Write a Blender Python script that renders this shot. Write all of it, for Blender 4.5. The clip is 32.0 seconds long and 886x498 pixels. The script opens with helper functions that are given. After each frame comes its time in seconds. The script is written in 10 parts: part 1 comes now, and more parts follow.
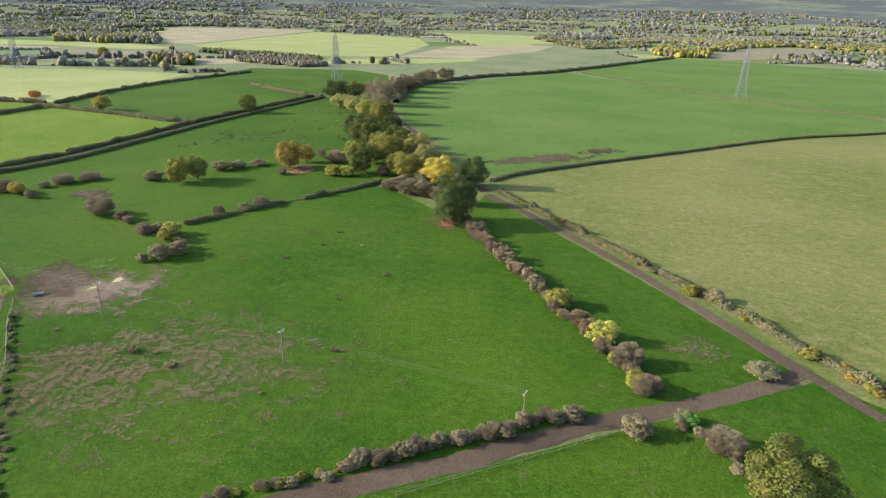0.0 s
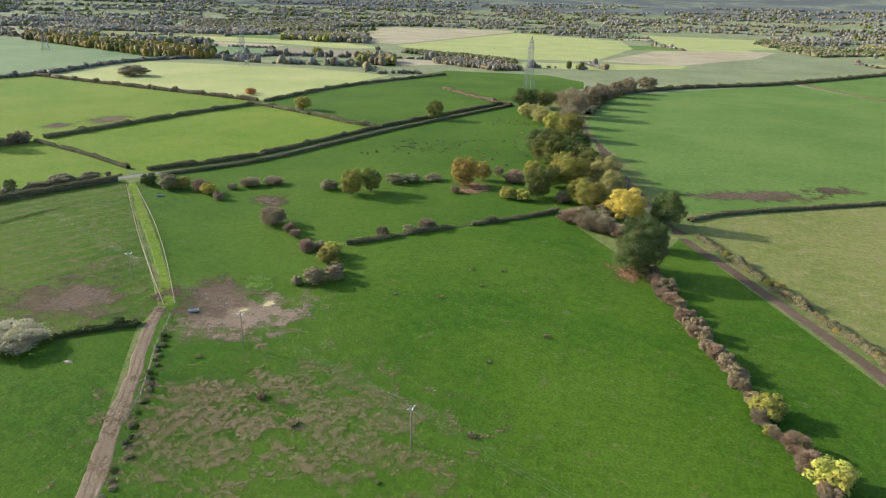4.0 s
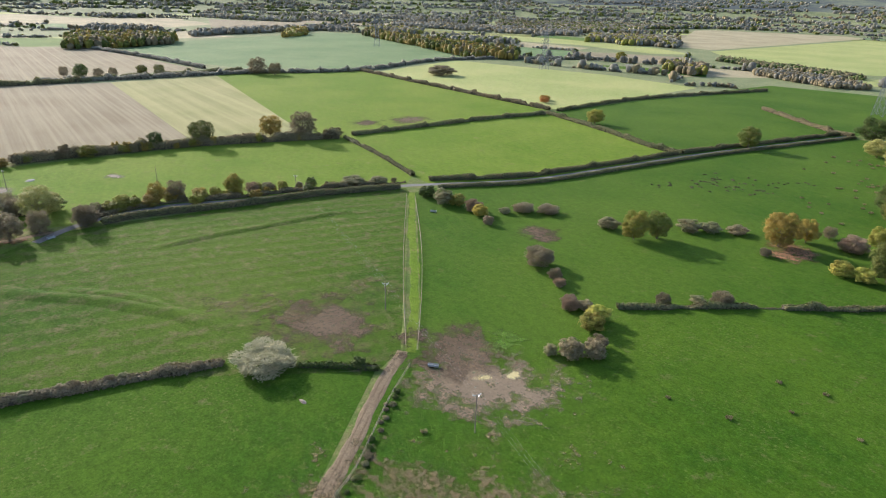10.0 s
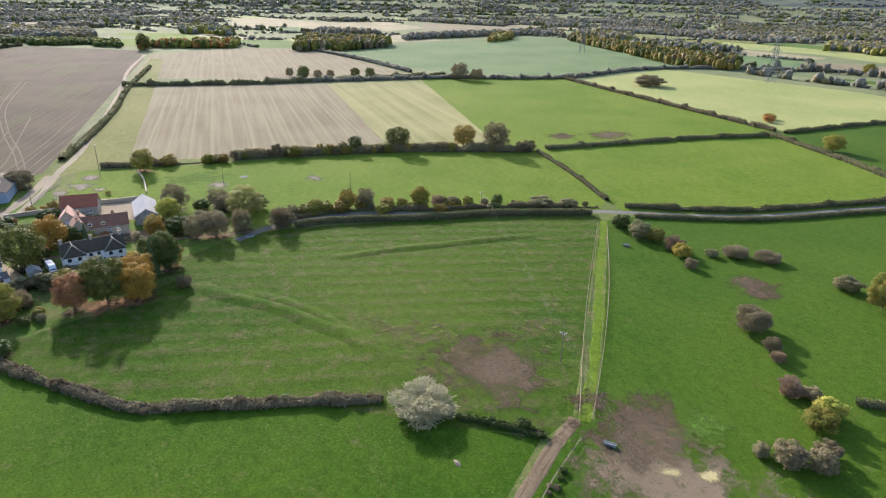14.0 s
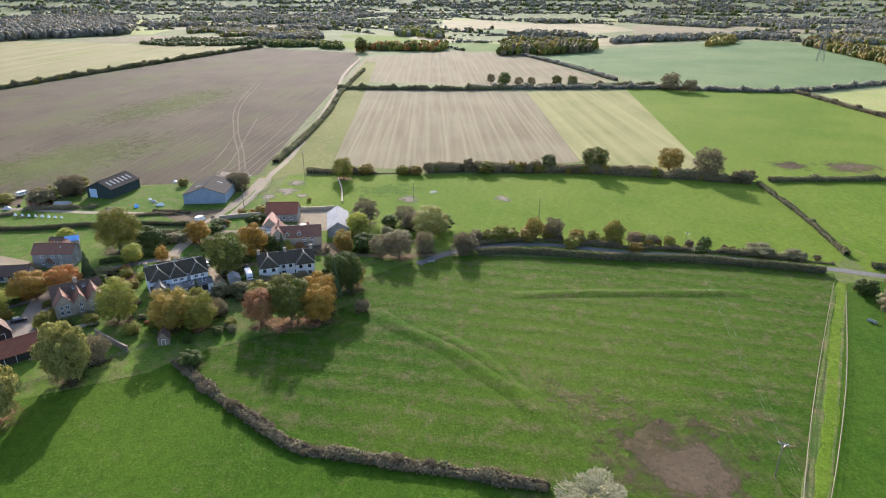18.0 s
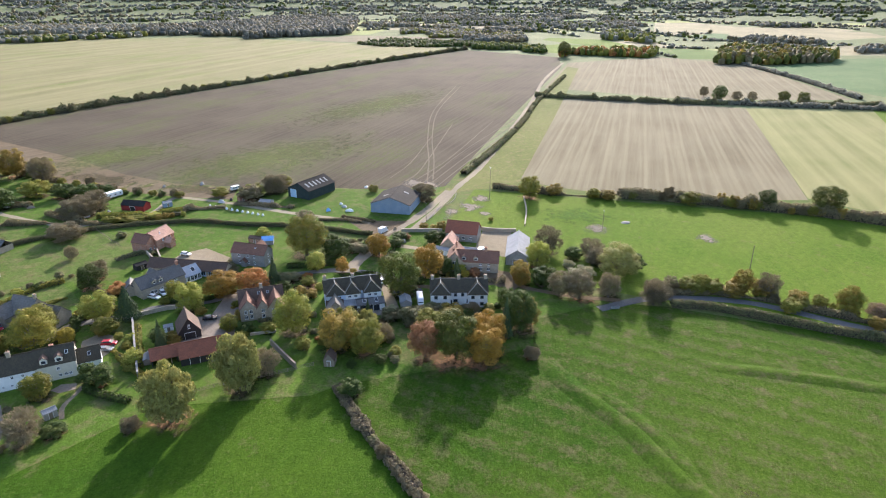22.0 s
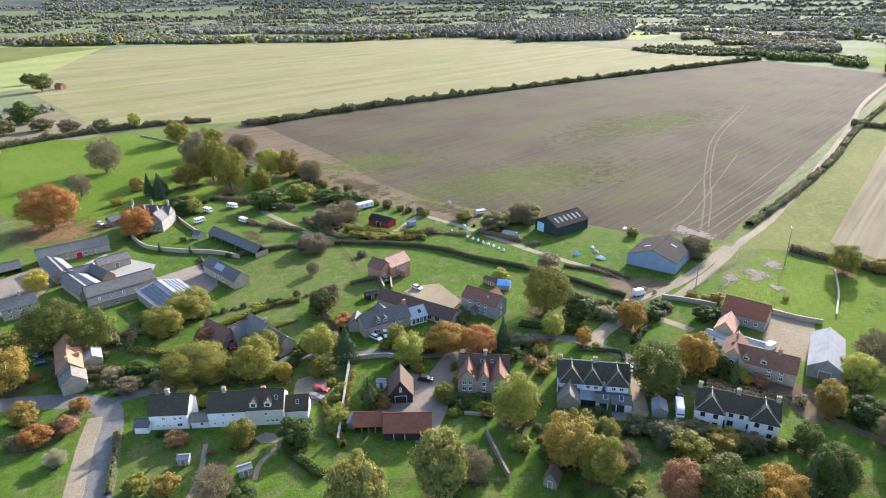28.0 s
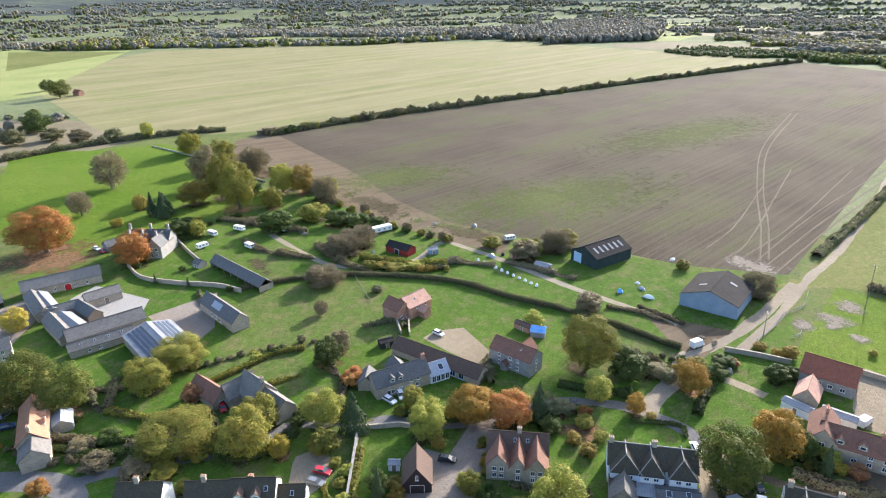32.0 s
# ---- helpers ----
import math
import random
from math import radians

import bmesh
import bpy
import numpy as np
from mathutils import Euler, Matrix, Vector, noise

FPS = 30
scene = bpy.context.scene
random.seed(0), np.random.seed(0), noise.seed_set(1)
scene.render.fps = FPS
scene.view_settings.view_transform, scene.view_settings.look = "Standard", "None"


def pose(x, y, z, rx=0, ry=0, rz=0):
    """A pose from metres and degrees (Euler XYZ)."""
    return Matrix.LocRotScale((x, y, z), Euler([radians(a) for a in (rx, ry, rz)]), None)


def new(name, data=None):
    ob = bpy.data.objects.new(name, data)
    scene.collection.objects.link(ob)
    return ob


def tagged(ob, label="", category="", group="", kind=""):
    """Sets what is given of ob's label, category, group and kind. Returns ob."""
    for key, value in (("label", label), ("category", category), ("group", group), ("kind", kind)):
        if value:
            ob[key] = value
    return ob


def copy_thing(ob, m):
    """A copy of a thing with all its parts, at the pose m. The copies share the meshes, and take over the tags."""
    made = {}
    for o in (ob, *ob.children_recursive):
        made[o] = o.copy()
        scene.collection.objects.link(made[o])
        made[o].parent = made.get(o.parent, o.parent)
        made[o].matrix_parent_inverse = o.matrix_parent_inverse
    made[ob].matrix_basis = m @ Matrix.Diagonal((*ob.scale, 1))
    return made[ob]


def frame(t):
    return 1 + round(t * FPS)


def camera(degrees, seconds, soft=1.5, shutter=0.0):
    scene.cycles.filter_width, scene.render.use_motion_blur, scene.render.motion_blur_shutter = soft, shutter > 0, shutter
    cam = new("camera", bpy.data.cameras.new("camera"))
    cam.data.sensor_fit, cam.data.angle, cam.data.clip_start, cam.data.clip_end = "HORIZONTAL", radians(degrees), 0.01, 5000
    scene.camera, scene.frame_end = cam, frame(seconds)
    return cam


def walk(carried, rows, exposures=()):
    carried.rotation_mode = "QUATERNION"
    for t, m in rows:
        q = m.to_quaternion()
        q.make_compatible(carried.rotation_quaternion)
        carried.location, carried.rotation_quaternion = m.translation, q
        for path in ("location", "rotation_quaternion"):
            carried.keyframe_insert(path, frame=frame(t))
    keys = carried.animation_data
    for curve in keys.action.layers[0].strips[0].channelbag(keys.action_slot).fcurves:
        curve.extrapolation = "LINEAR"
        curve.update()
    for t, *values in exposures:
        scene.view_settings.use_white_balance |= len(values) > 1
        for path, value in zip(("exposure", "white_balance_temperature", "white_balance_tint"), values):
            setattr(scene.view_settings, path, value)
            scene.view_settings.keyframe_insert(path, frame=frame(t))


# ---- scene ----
EXPOSURES = [(0, 1.58, 6220, 15), (6, 1.5, 6220, 15), (14, 1.5, 6220, 17), (20, 1.6, 6220, 17), (26, 1.8, 6150, 16), (32, 1.85, 6100, 15)]
# ---- camera ----
# seconds, place, turn to the left from +y, tilt, roll
PATH = [
    (0, 0.00, 0.00, 74.99, 0.005, -20.719, 1.540),
    (1, 0.83, 7.63, 76.13, 4.343, -20.837, 1.569),
    (2, 1.34, 15.11, 77.10, 8.621, -20.947, 1.621),
    (3, 0.85, 22.38, 78.05, 12.832, -21.078, 1.688),
    (3.5, 0.16, 25.85, 78.56, 15.050, -21.119, 1.626),
    (5.5, -4.52, 38.75, 80.37, 23.549, -21.395, 1.672),
    (6, -5.97, 41.58, 80.83, 25.669, -21.470, 1.720),
    (7, -8.96, 46.77, 81.84, 29.971, -21.641, 1.811),
    (8, -11.92, 51.24, 82.90, 34.395, -21.715, 1.698),
    (9, -14.87, 55.13, 83.73, 38.790, -21.852, 1.689),
    (10, -18.08, 59.00, 84.55, 43.141, -21.980, 1.672),
    (11, -21.70, 62.72, 85.28, 47.643, -22.039, 1.467),
    (12, -25.65, 66.10, 85.79, 52.078, -22.059, 1.388),
    (13, -29.76, 69.00, 86.30, 56.512, -22.059, 1.302),
    (14, -33.74, 71.46, 86.94, 60.927, -22.126, 1.131),
    (14.5, -35.89, 72.61, 87.39, 63.028, -22.175, 1.103),
    (16.5, -45.31, 76.56, 90.45, 71.985, -22.348, 0.468),
    (17, -47.76, 77.23, 91.32, 74.394, -22.350, 0.357),
    (18, -52.73, 78.37, 92.95, 78.872, -22.373, 0.162),
    (19, -57.69, 79.34, 94.33, 83.311, -22.442, 0.215),
    (20, -62.61, 80.00, 95.48, 87.726, -22.479, 0.054),
    (21, -67.58, 80.23, 96.56, 92.155, -22.417, -0.111),
    (22, -72.78, 79.90, 97.60, 96.543, -22.368, -0.208),
    (23, -78.55, 78.92, 98.47, 100.980, -22.420, -0.304),
    (24, -85.35, 77.24, 99.30, 105.345, -22.356, -0.455),
    (25, -92.91, 74.90, 100.13, 109.682, -22.296, -0.619),
    (26, -100.30, 72.09, 100.80, 114.051, -22.217, -0.675),
    (26.5, -103.76, 70.55, 101.03, 115.932, -22.177, -0.703),
    (28.5, -116.23, 63.61, 101.71, 120.734, -22.061, -0.857),
    (29, -119.50, 61.68, 101.87, 121.236, -22.024, -0.881),
    (30, -126.24, 57.70, 102.13, 121.899, -22.021, -0.971),
    (31, -133.35, 53.39, 102.22, 122.200, -22.000, -1.076),
    (32, -140.48, 48.95, 102.29, 122.228, -21.960, -1.286),
]
cam = camera(70.30, 32.0, soft=1.1)
walk(cam, [(t, pose(x, y, z, 90 + tilt, 0, turn) @ pose(0, 0, 0, 0, 0, roll)) for t, x, y, z, turn, tilt, roll in PATH], EXPOSURES)

# ---- daylight ----
SUN_ELEVATION, SHADOW_TURN = 21.0, -3.0
world = bpy.data.worlds.new("world")
world.use_nodes = True
scene.world = world
sky = world.node_tree.nodes.new("ShaderNodeTexSky")
sky.sky_type, sky.sun_disc = "NISHITA", False
sky.sun_elevation, sky.sun_rotation = radians(SUN_ELEVATION), radians(-90 - SHADOW_TURN)
sky.dust_density, sky.ozone_density = 2.0, 1.3
background = world.node_tree.nodes["Background"]
background.inputs["Strength"].default_value = 0.14
world.node_tree.links.new(sky.outputs["Color"], background.inputs["Color"])
sun = new("sun", bpy.data.lights.new("sun", "SUN"))
sun.data.energy, sun.data.angle, sun.data.color = 3.6, radians(1.2), (1.0, 0.935, 0.83)
sun.matrix_world = pose(0, 0, 300, 0, 0, SHADOW_TURN) @ pose(0, 0, 0, 0, -(90 - SUN_ELEVATION), 0)


# ---- materials ----
def start_material(name, rough=0.9, spec=0.2):
    m = bpy.data.materials.new(name)
    m.use_nodes = True
    tree = m.node_tree
    bsdf = tree.nodes["Principled BSDF"]
    bsdf.inputs["Roughness"].default_value = rough
    bsdf.inputs["Specular IOR Level"].default_value = spec
    return m, tree, bsdf


def noise_at(tree, scale, detail=4.0, rough=0.55, coords=None, stretch=None):
    """Noise over the place in metres; scale is features per metre."""
    n = tree.nodes.new("ShaderNodeTexNoise")
    n.inputs["Scale"].default_value, n.inputs["Detail"].default_value, n.inputs["Roughness"].default_value = scale, detail, rough
    src = coords or tree.nodes.new("ShaderNodeNewGeometry").outputs["Position"]
    if stretch:
        mp = tree.nodes.new("ShaderNodeMapping")
        mp.vector_type = "TEXTURE"
        mp.inputs["Rotation"].default_value = (0, 0, radians(-stretch[0]))
        mp.inputs["Scale"].default_value = (1 / stretch[1], 1 / stretch[2], 1)
        tree.links.new(src, mp.inputs["Vector"])
        src = mp.outputs["Vector"]
    tree.links.new(src, n.inputs["Vector"])
    return n.outputs["Fac"]


def span(tree, value, lo, hi, a=0.0, b=1.0):
    r = tree.nodes.new("ShaderNodeMapRange")
    r.inputs["From Min"].default_value, r.inputs["From Max"].default_value = lo, hi
    r.inputs["To Min"].default_value, r.inputs["To Max"].default_value = a, b
    tree.links.new(value, r.inputs["Value"])
    return r.outputs["Result"]


def mixed(tree, fac, a, b, blend="MIX"):
    n = tree.nodes.new("ShaderNodeMix")
    n.data_type, n.blend_type = "RGBA", blend
    for value, key in ((fac, 0), (a, 6), (b, 7)):
        if isinstance(value, bpy.types.NodeSocket):
            tree.links.new(value, n.inputs[key])
        else:
            n.inputs[key].default_value = value if key == 0 else (*value, 1)
    return n.outputs[2]


def bumped(tree, bsdf, height, strength, distance):
    b = tree.nodes.new("ShaderNodeBump")
    b.inputs["Strength"].default_value, b.inputs["Distance"].default_value = strength, distance
    tree.links.new(height, b.inputs["Height"])
    tree.links.new(b.outputs["Normal"], bsdf.inputs["Normal"])


def pasture(name, lush, pale, dry, dryness=0.5, rough=1.0, streak=25.0, ridges=None):
    """Grazed grass: broad lush and pale areas, dry blotches, fine tussocks."""
    m, tree, bsdf = start_material(name, 1.0, 0.05)
    broad = noise_at(tree, 0.012, 3)
    mid = noise_at(tree, 0.09, 5, 0.6)
    streaks = noise_at(tree, 0.06, 4, 0.6, None, (streak, 1.0, 5.0))
    fine = noise_at(tree, 1.5, 7, 0.8)
    c = mixed(tree, span(tree, broad, 0.38, 0.62), lush, pale)
    c = mixed(tree, span(tree, mid, 0.45, 0.75, 0.0, 0.55), c, pale)
    c = mixed(tree, span(tree, streaks, 0.5, 0.72, 0.0, 0.45), c, pale)
    blot = noise_at(tree, 0.16, 7, 0.72)
    c = mixed(tree, span(tree, blot, 0.69 - 0.25 * dryness, 0.83 - 0.2 * dryness, 0.0, 0.75), c, dry)
    speck, where = span(tree, noise_at(tree, 0.75, 8, 0.82), 0.54, 0.68), span(tree, noise_at(tree, 0.03, 5, 0.65), 0.42, 0.62, 0.0, 0.5 + 0.5 * dryness)
    both = tree.nodes.new("ShaderNodeMath")
    both.operation = "MULTIPLY"
    tree.links.new(speck, both.inputs[0])
    tree.links.new(where, both.inputs[1])
    c = mixed(tree, both.outputs[0], c, dry)
    tussock = span(tree, noise_at(tree, 0.4, 7, 0.78), 0.3, 0.7, 0.74, 1.28)
    if ridges:
        turned, rows = tree.nodes.new("ShaderNodeMapping"), tree.nodes.new("ShaderNodeTexWave")
        turned.inputs["Rotation"].default_value = (0, 0, radians(ridges[0]))
        tree.links.new(tree.nodes.new("ShaderNodeNewGeometry").outputs["Position"], turned.inputs["Vector"])
        rows.bands_direction = "Y"
        rows.inputs["Scale"].default_value, rows.inputs["Distortion"].default_value, rows.inputs["Detail Scale"].default_value = 0.314 / ridges[1], 5.0, 0.2
        tree.links.new(turned.outputs["Vector"], rows.inputs["Vector"])
        worn = tree.nodes.new("ShaderNodeMath")
        worn.operation = "MULTIPLY"
        tree.links.new(span(tree, rows.outputs["Fac"], 0.35, 0.9), worn.inputs[0])
        tree.links.new(span(tree, noise_at(tree, 0.3, 7, 0.8), 0.44, 0.62, 0.0, 0.52), worn.inputs[1])
        c = mixed(tree, worn.outputs[0], c, dry)
    tone = tree.nodes.new("ShaderNodeMath")
    tone.operation = "MULTIPLY"
    tree.links.new(span(tree, fine, 0.3, 0.7, 0.66, 1.36), tone.inputs[0])
    tree.links.new(tussock, tone.inputs[1])
    shade = tone.outputs[0]
    v = tree.nodes.new("ShaderNodeVectorMath")
    v.operation = "SCALE"
    tree.links.new(c, v.inputs[0])
    tree.links.new(shade, v.inputs["Scale"])
    tree.links.new(v.outputs[0], bsdf.inputs["Base Color"])
    if ridges:
        mp, w = tree.nodes.new("ShaderNodeMapping"), tree.nodes.new("ShaderNodeTexWave")
        mp.inputs["Rotation"].default_value = (0, 0, radians(ridges[0]))
        tree.links.new(tree.nodes.new("ShaderNodeNewGeometry").outputs["Position"], mp.inputs["Vector"])
        w.bands_direction = "Y"
        w.inputs["Scale"].default_value, w.inputs["Distortion"].default_value, w.inputs["Detail Scale"].default_value = 0.314 / ridges[1], 5.0, 0.2
        tree.links.new(mp.outputs["Vector"], w.inputs["Vector"])
        tall = tree.nodes.new("ShaderNodeMath")
        tall.operation = "MULTIPLY_ADD"
        tree.links.new(w.outputs["Fac"], tall.inputs[0])
        tall.inputs[1].default_value = 0.24
        tree.links.new(noise_at(tree, 0.9, 6, 0.8), tall.inputs[2])
        bumped(tree, bsdf, tall.outputs[0], 0.8, 0.6)
    else:
        bumped(tree, bsdf, noise_at(tree, 0.9, 6, 0.8), 0.55 * rough, 0.5)
    return m


def soil(name, a, b, furrow=0.0, turn=0.0, green=None, lines=0.0):
    """Bare, stubble or ploughed earth with furrows along one direction, tramlines and weeds."""
    m, tree, bsdf = start_material(name, 1.0, 0.05)
    geo = tree.nodes.new("ShaderNodeNewGeometry").outputs["Position"]
    c = mixed(tree, span(tree, noise_at(tree, 0.02, 4), 0.35, 0.65), a, b)
    c = mixed(tree, span(tree, noise_at(tree, 0.5, 6, 0.75), 0.45, 0.8, 0, 0.5), c, tuple(0.6 * v for v in a))
    if furrow:
        st = noise_at(tree, 1.0, 3, 0.6, None, (turn, furrow * 0.02, furrow))
        c = mixed(tree, span(tree, st, 0.38, 0.66, 0, 0.6), c, tuple(min(1, 1.28 * v) for v in b))
    if green:
        g = noise_at(tree, 1.0, 5, 0.65, None, (turn, 0.006, 0.022))
        patch = noise_at(tree, 1.0, 6, 0.75, None, (turn, 0.12, 0.7))
        gm = tree.nodes.new("ShaderNodeMath")
        gm.operation = "MULTIPLY"
        tree.links.new(span(tree, g, 0.5, 0.64), gm.inputs[0])
        tree.links.new(span(tree, patch, 0.42, 0.58, 0, 0.9), gm.inputs[1])
        c = mixed(tree, gm.outputs[0], c, green)
    if lines:
        mp = tree.nodes.new("ShaderNodeMapping")
        mp.inputs["Rotation"].default_value = (0, 0, radians(turn))
        tree.links.new(geo, mp.inputs["Vector"])
        w = tree.nodes.new("ShaderNodeTexWave")
        w.bands_direction = "Y"
        w.inputs["Scale"].default_value, w.inputs["Distortion"].default_value = 0.314 / lines, 0.6
        w.inputs["Detail Scale"].default_value = 0.3
        tree.links.new(mp.outputs["Vector"], w.inputs["Vector"])
        c = mixed(tree, span(tree, w.outputs["Fac"], 0.88, 0.985, 0, 0.45), c, tuple(min(1, 1.3 * v) for v in b))
    fine = span(tree, noise_at(tree, 2.0, 5, 0.8), 0.3, 0.7, 0.7, 1.3)
    v = tree.nodes.new("ShaderNodeVectorMath")
    v.operation = "SCALE"
    tree.links.new(c, v.inputs[0])
    tree.links.new(fine, v.inputs["Scale"])
    tree.links.new(v.outputs[0], bsdf.inputs["Base Color"])
    bumped(tree, bsdf, noise_at(tree, 1.2, 6, 0.8), 0.6, 0.4)
    return m


def blotch(name, a, b, edge=0.6, sparse=0.5, most=0.85):
    """A worn patch laid over the grass: ragged, thinning out to its rim, with grass showing through it. The mesh's UV runs from 0 in the middle to 1 at the rim."""
    m = soil(name, a, b)
    tree = m.node_tree
    bsdf, out = tree.nodes["Principled BSDF"], tree.nodes["Material Output"]
    sep = tree.nodes.new("ShaderNodeSeparateXYZ")
    tree.links.new(tree.nodes.new("ShaderNodeUVMap").outputs["UV"], sep.inputs[0])
    rim = tree.nodes.new("ShaderNodeMath")
    rim.operation = "ADD"
    tree.links.new(sep.outputs["X"], rim.inputs[0])
    tree.links.new(span(tree, noise_at(tree, 0.14, 8, 0.7), 0.25, 0.75, -edge, edge), rim.inputs[1])
    keep = span(tree, rim.outputs[0], 0.3, 0.8, 1.0, 0.0)
    holes = tree.nodes.new("ShaderNodeMath")
    holes.operation = "MULTIPLY_ADD"
    tree.links.new(span(tree, noise_at(tree, 0.55, 8, 0.8), 0.38, 0.6, -1.0, 0.0), holes.inputs[0])
    holes.inputs[1].default_value = sparse
    tree.links.new(keep, holes.inputs[2])
    mix, clear = tree.nodes.new("ShaderNodeMixShader"), tree.nodes.new("ShaderNodeBsdfTransparent")
    clamp = span(tree, holes.outputs[0], 0.0, 0.8, 0.0, most)
    tree.links.new(clamp, mix.inputs[0])
    tree.links.new(clear.outputs[0], mix.inputs[1])
    tree.links.new(bsdf.outputs[0], mix.inputs[2])
    tree.links.new(mix.outputs[0], out.inputs["Surface"])
    return m


def foliage(name, a, b, c, through_light=0.3):
    """Leaves: each clump and each plant its own tone between three colours."""
    m, tree, bsdf = start_material(name, 0.75, 0.15)
    geo, info = tree.nodes.new("ShaderNodeNewGeometry"), tree.nodes.new("ShaderNodeObjectInfo")
    col = mixed(tree, span(tree, geo.outputs["Random Per Island"], 0.15, 0.9), a, b)
    col = mixed(tree, span(tree, noise_at(tree, 0.22, 3), 0.48, 0.68, 0, 0.8), col, c)
    shade = span(tree, info.outputs["Random"], 0, 1, 0.78, 1.22)
    v = tree.nodes.new("ShaderNodeVectorMath")
    v.operation = "SCALE"
    tree.links.new(col, v.inputs[0])
    tree.links.new(shade, v.inputs["Scale"])
    tree.links.new(v.outputs[0], bsdf.inputs["Base Color"])
    lucent, mix, out = tree.nodes.new("ShaderNodeBsdfTranslucent"), tree.nodes.new("ShaderNodeMixShader"), tree.nodes["Material Output"]
    tree.links.new(v.outputs[0], lucent.inputs["Color"])
    mix.inputs[0].default_value = through_light
    tree.links.new(bsdf.outputs[0], mix.inputs[1])
    tree.links.new(lucent.outputs[0], mix.inputs[2])
    tree.links.new(mix.outputs[0], out.inputs["Surface"])
    return m


def plain(name, a, b=None, rough=0.7, scale=1.5, spec=0.3, metal=0.0, bump=0.0, own=False):
    """Painted, rendered, stone or timber surface with stains at two scales."""
    m, tree, bsdf = start_material(name, rough, spec)
    b = b or tuple(0.75 * v for v in a)
    bsdf.inputs["Metallic"].default_value = metal
    c = mixed(tree, span(tree, noise_at(tree, scale, 5, 0.65), 0.35, 0.7), a, b)
    c = mixed(tree, span(tree, noise_at(tree, scale * 0.18, 4, 0.6), 0.5, 0.75, 0, 0.5), c, b)
    if own:
        info = tree.nodes.new("ShaderNodeObjectInfo")
        v = tree.nodes.new("ShaderNodeVectorMath")
        v.operation = "SCALE"
        tree.links.new(c, v.inputs[0])
        tree.links.new(span(tree, info.outputs["Random"], 0, 1, 0.8, 1.2), v.inputs["Scale"])
        c = v.outputs[0]
    tree.links.new(c, bsdf.inputs["Base Color"])
    if bump:
        bumped(tree, bsdf, noise_at(tree, scale * 3, 5, 0.7), bump, 0.05)
    return m


def coursed(name, a, b, course=0.3, length=0.4, mortar=None, rough=0.85, bump=0.4):
    """Tiles, slates or stone in courses, laid by the mesh's UV in metres."""
    m, tree, bsdf = start_material(name, rough, 0.25)
    uv = tree.nodes.new("ShaderNodeUVMap").outputs["UV"]
    br = tree.nodes.new("ShaderNodeTexBrick")
    br.inputs["Scale"].default_value = 1.0
    br.inputs["Brick Width"].default_value, br.inputs["Row Height"].default_value = length, course
    br.inputs["Mortar Size"].default_value, br.inputs["Mortar Smooth"].default_value = 0.015, 0.6
    br.inputs["Color1"].default_value, br.inputs["Color2"].default_value = (*a, 1), (*b, 1)
    br.inputs["Mortar"].default_value = (*(mortar or tuple(0.45 * v for v in a)), 1)
    tree.links.new(uv, br.inputs["Vector"])
    c = mixed(tree, span(tree, noise_at(tree, 0.7, 5, 0.7), 0.42, 0.72, 0, 0.6), br.outputs["Color"], tuple(0.55 * v + 0.01 for v in b))
    c = mixed(tree, span(tree, noise_at(tree, 4.0, 4, 0.7), 0.5, 0.75, 0, 0.4), c, tuple(min(1, 1.35 * v) for v in a))
    tree.links.new(c, bsdf.inputs["Base Color"])
    bumped(tree, bsdf, br.outputs["Fac"], -bump, 0.04)
    return m


def corrugated(name, a, b, pitch=0.35, rough=0.85):
    m, tree, bsdf = start_material(name, rough, 0.03)
    uv = tree.nodes.new("ShaderNodeUVMap").outputs["UV"]
    w = tree.nodes.new("ShaderNodeTexWave")
    w.bands_direction = "X"
    w.inputs["Scale"].default_value = 0.314 / pitch
    tree.links.new(uv, w.inputs["Vector"])
    c = mixed(tree, span(tree, noise_at(tree, 0.35, 5, 0.7), 0.4, 0.7), a, b)
    c = mixed(tree, span(tree, w.outputs["Fac"], 0.6, 1.0, 0, 0.25), c, tuple(0.6 * v for v in b))
    tree.links.new(c, bsdf.inputs["Base Color"])
    bumped(tree, bsdf, w.outputs["Fac"], 0.5, 0.05)
    return m


def far_hills(name):
    """Wooded hills kilometres off, haze put into their grey-blue colours and a faint glow: bands of wood between paler
    fields.
    """
    m, tree, bsdf = start_material(name, 1.0, 0.0)
    tall = tree.nodes.new("ShaderNodeMapping")
    tall.inputs["Scale"].default_value = (1, 1, 14)
    tree.links.new(tree.nodes.new("ShaderNodeNewGeometry").outputs["Position"], tall.inputs["Vector"])
    woods = span(tree, noise_at(tree, 0.0035, 6, 0.7, tall.outputs["Vector"]), 0.42, 0.54)
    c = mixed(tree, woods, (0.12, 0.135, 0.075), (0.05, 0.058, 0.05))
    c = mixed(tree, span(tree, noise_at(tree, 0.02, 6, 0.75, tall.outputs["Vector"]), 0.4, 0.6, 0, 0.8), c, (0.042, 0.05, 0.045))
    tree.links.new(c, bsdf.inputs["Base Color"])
    # even bluish glow added over the hills as haze
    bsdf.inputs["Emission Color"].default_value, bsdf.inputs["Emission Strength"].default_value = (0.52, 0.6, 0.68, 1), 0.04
    return m


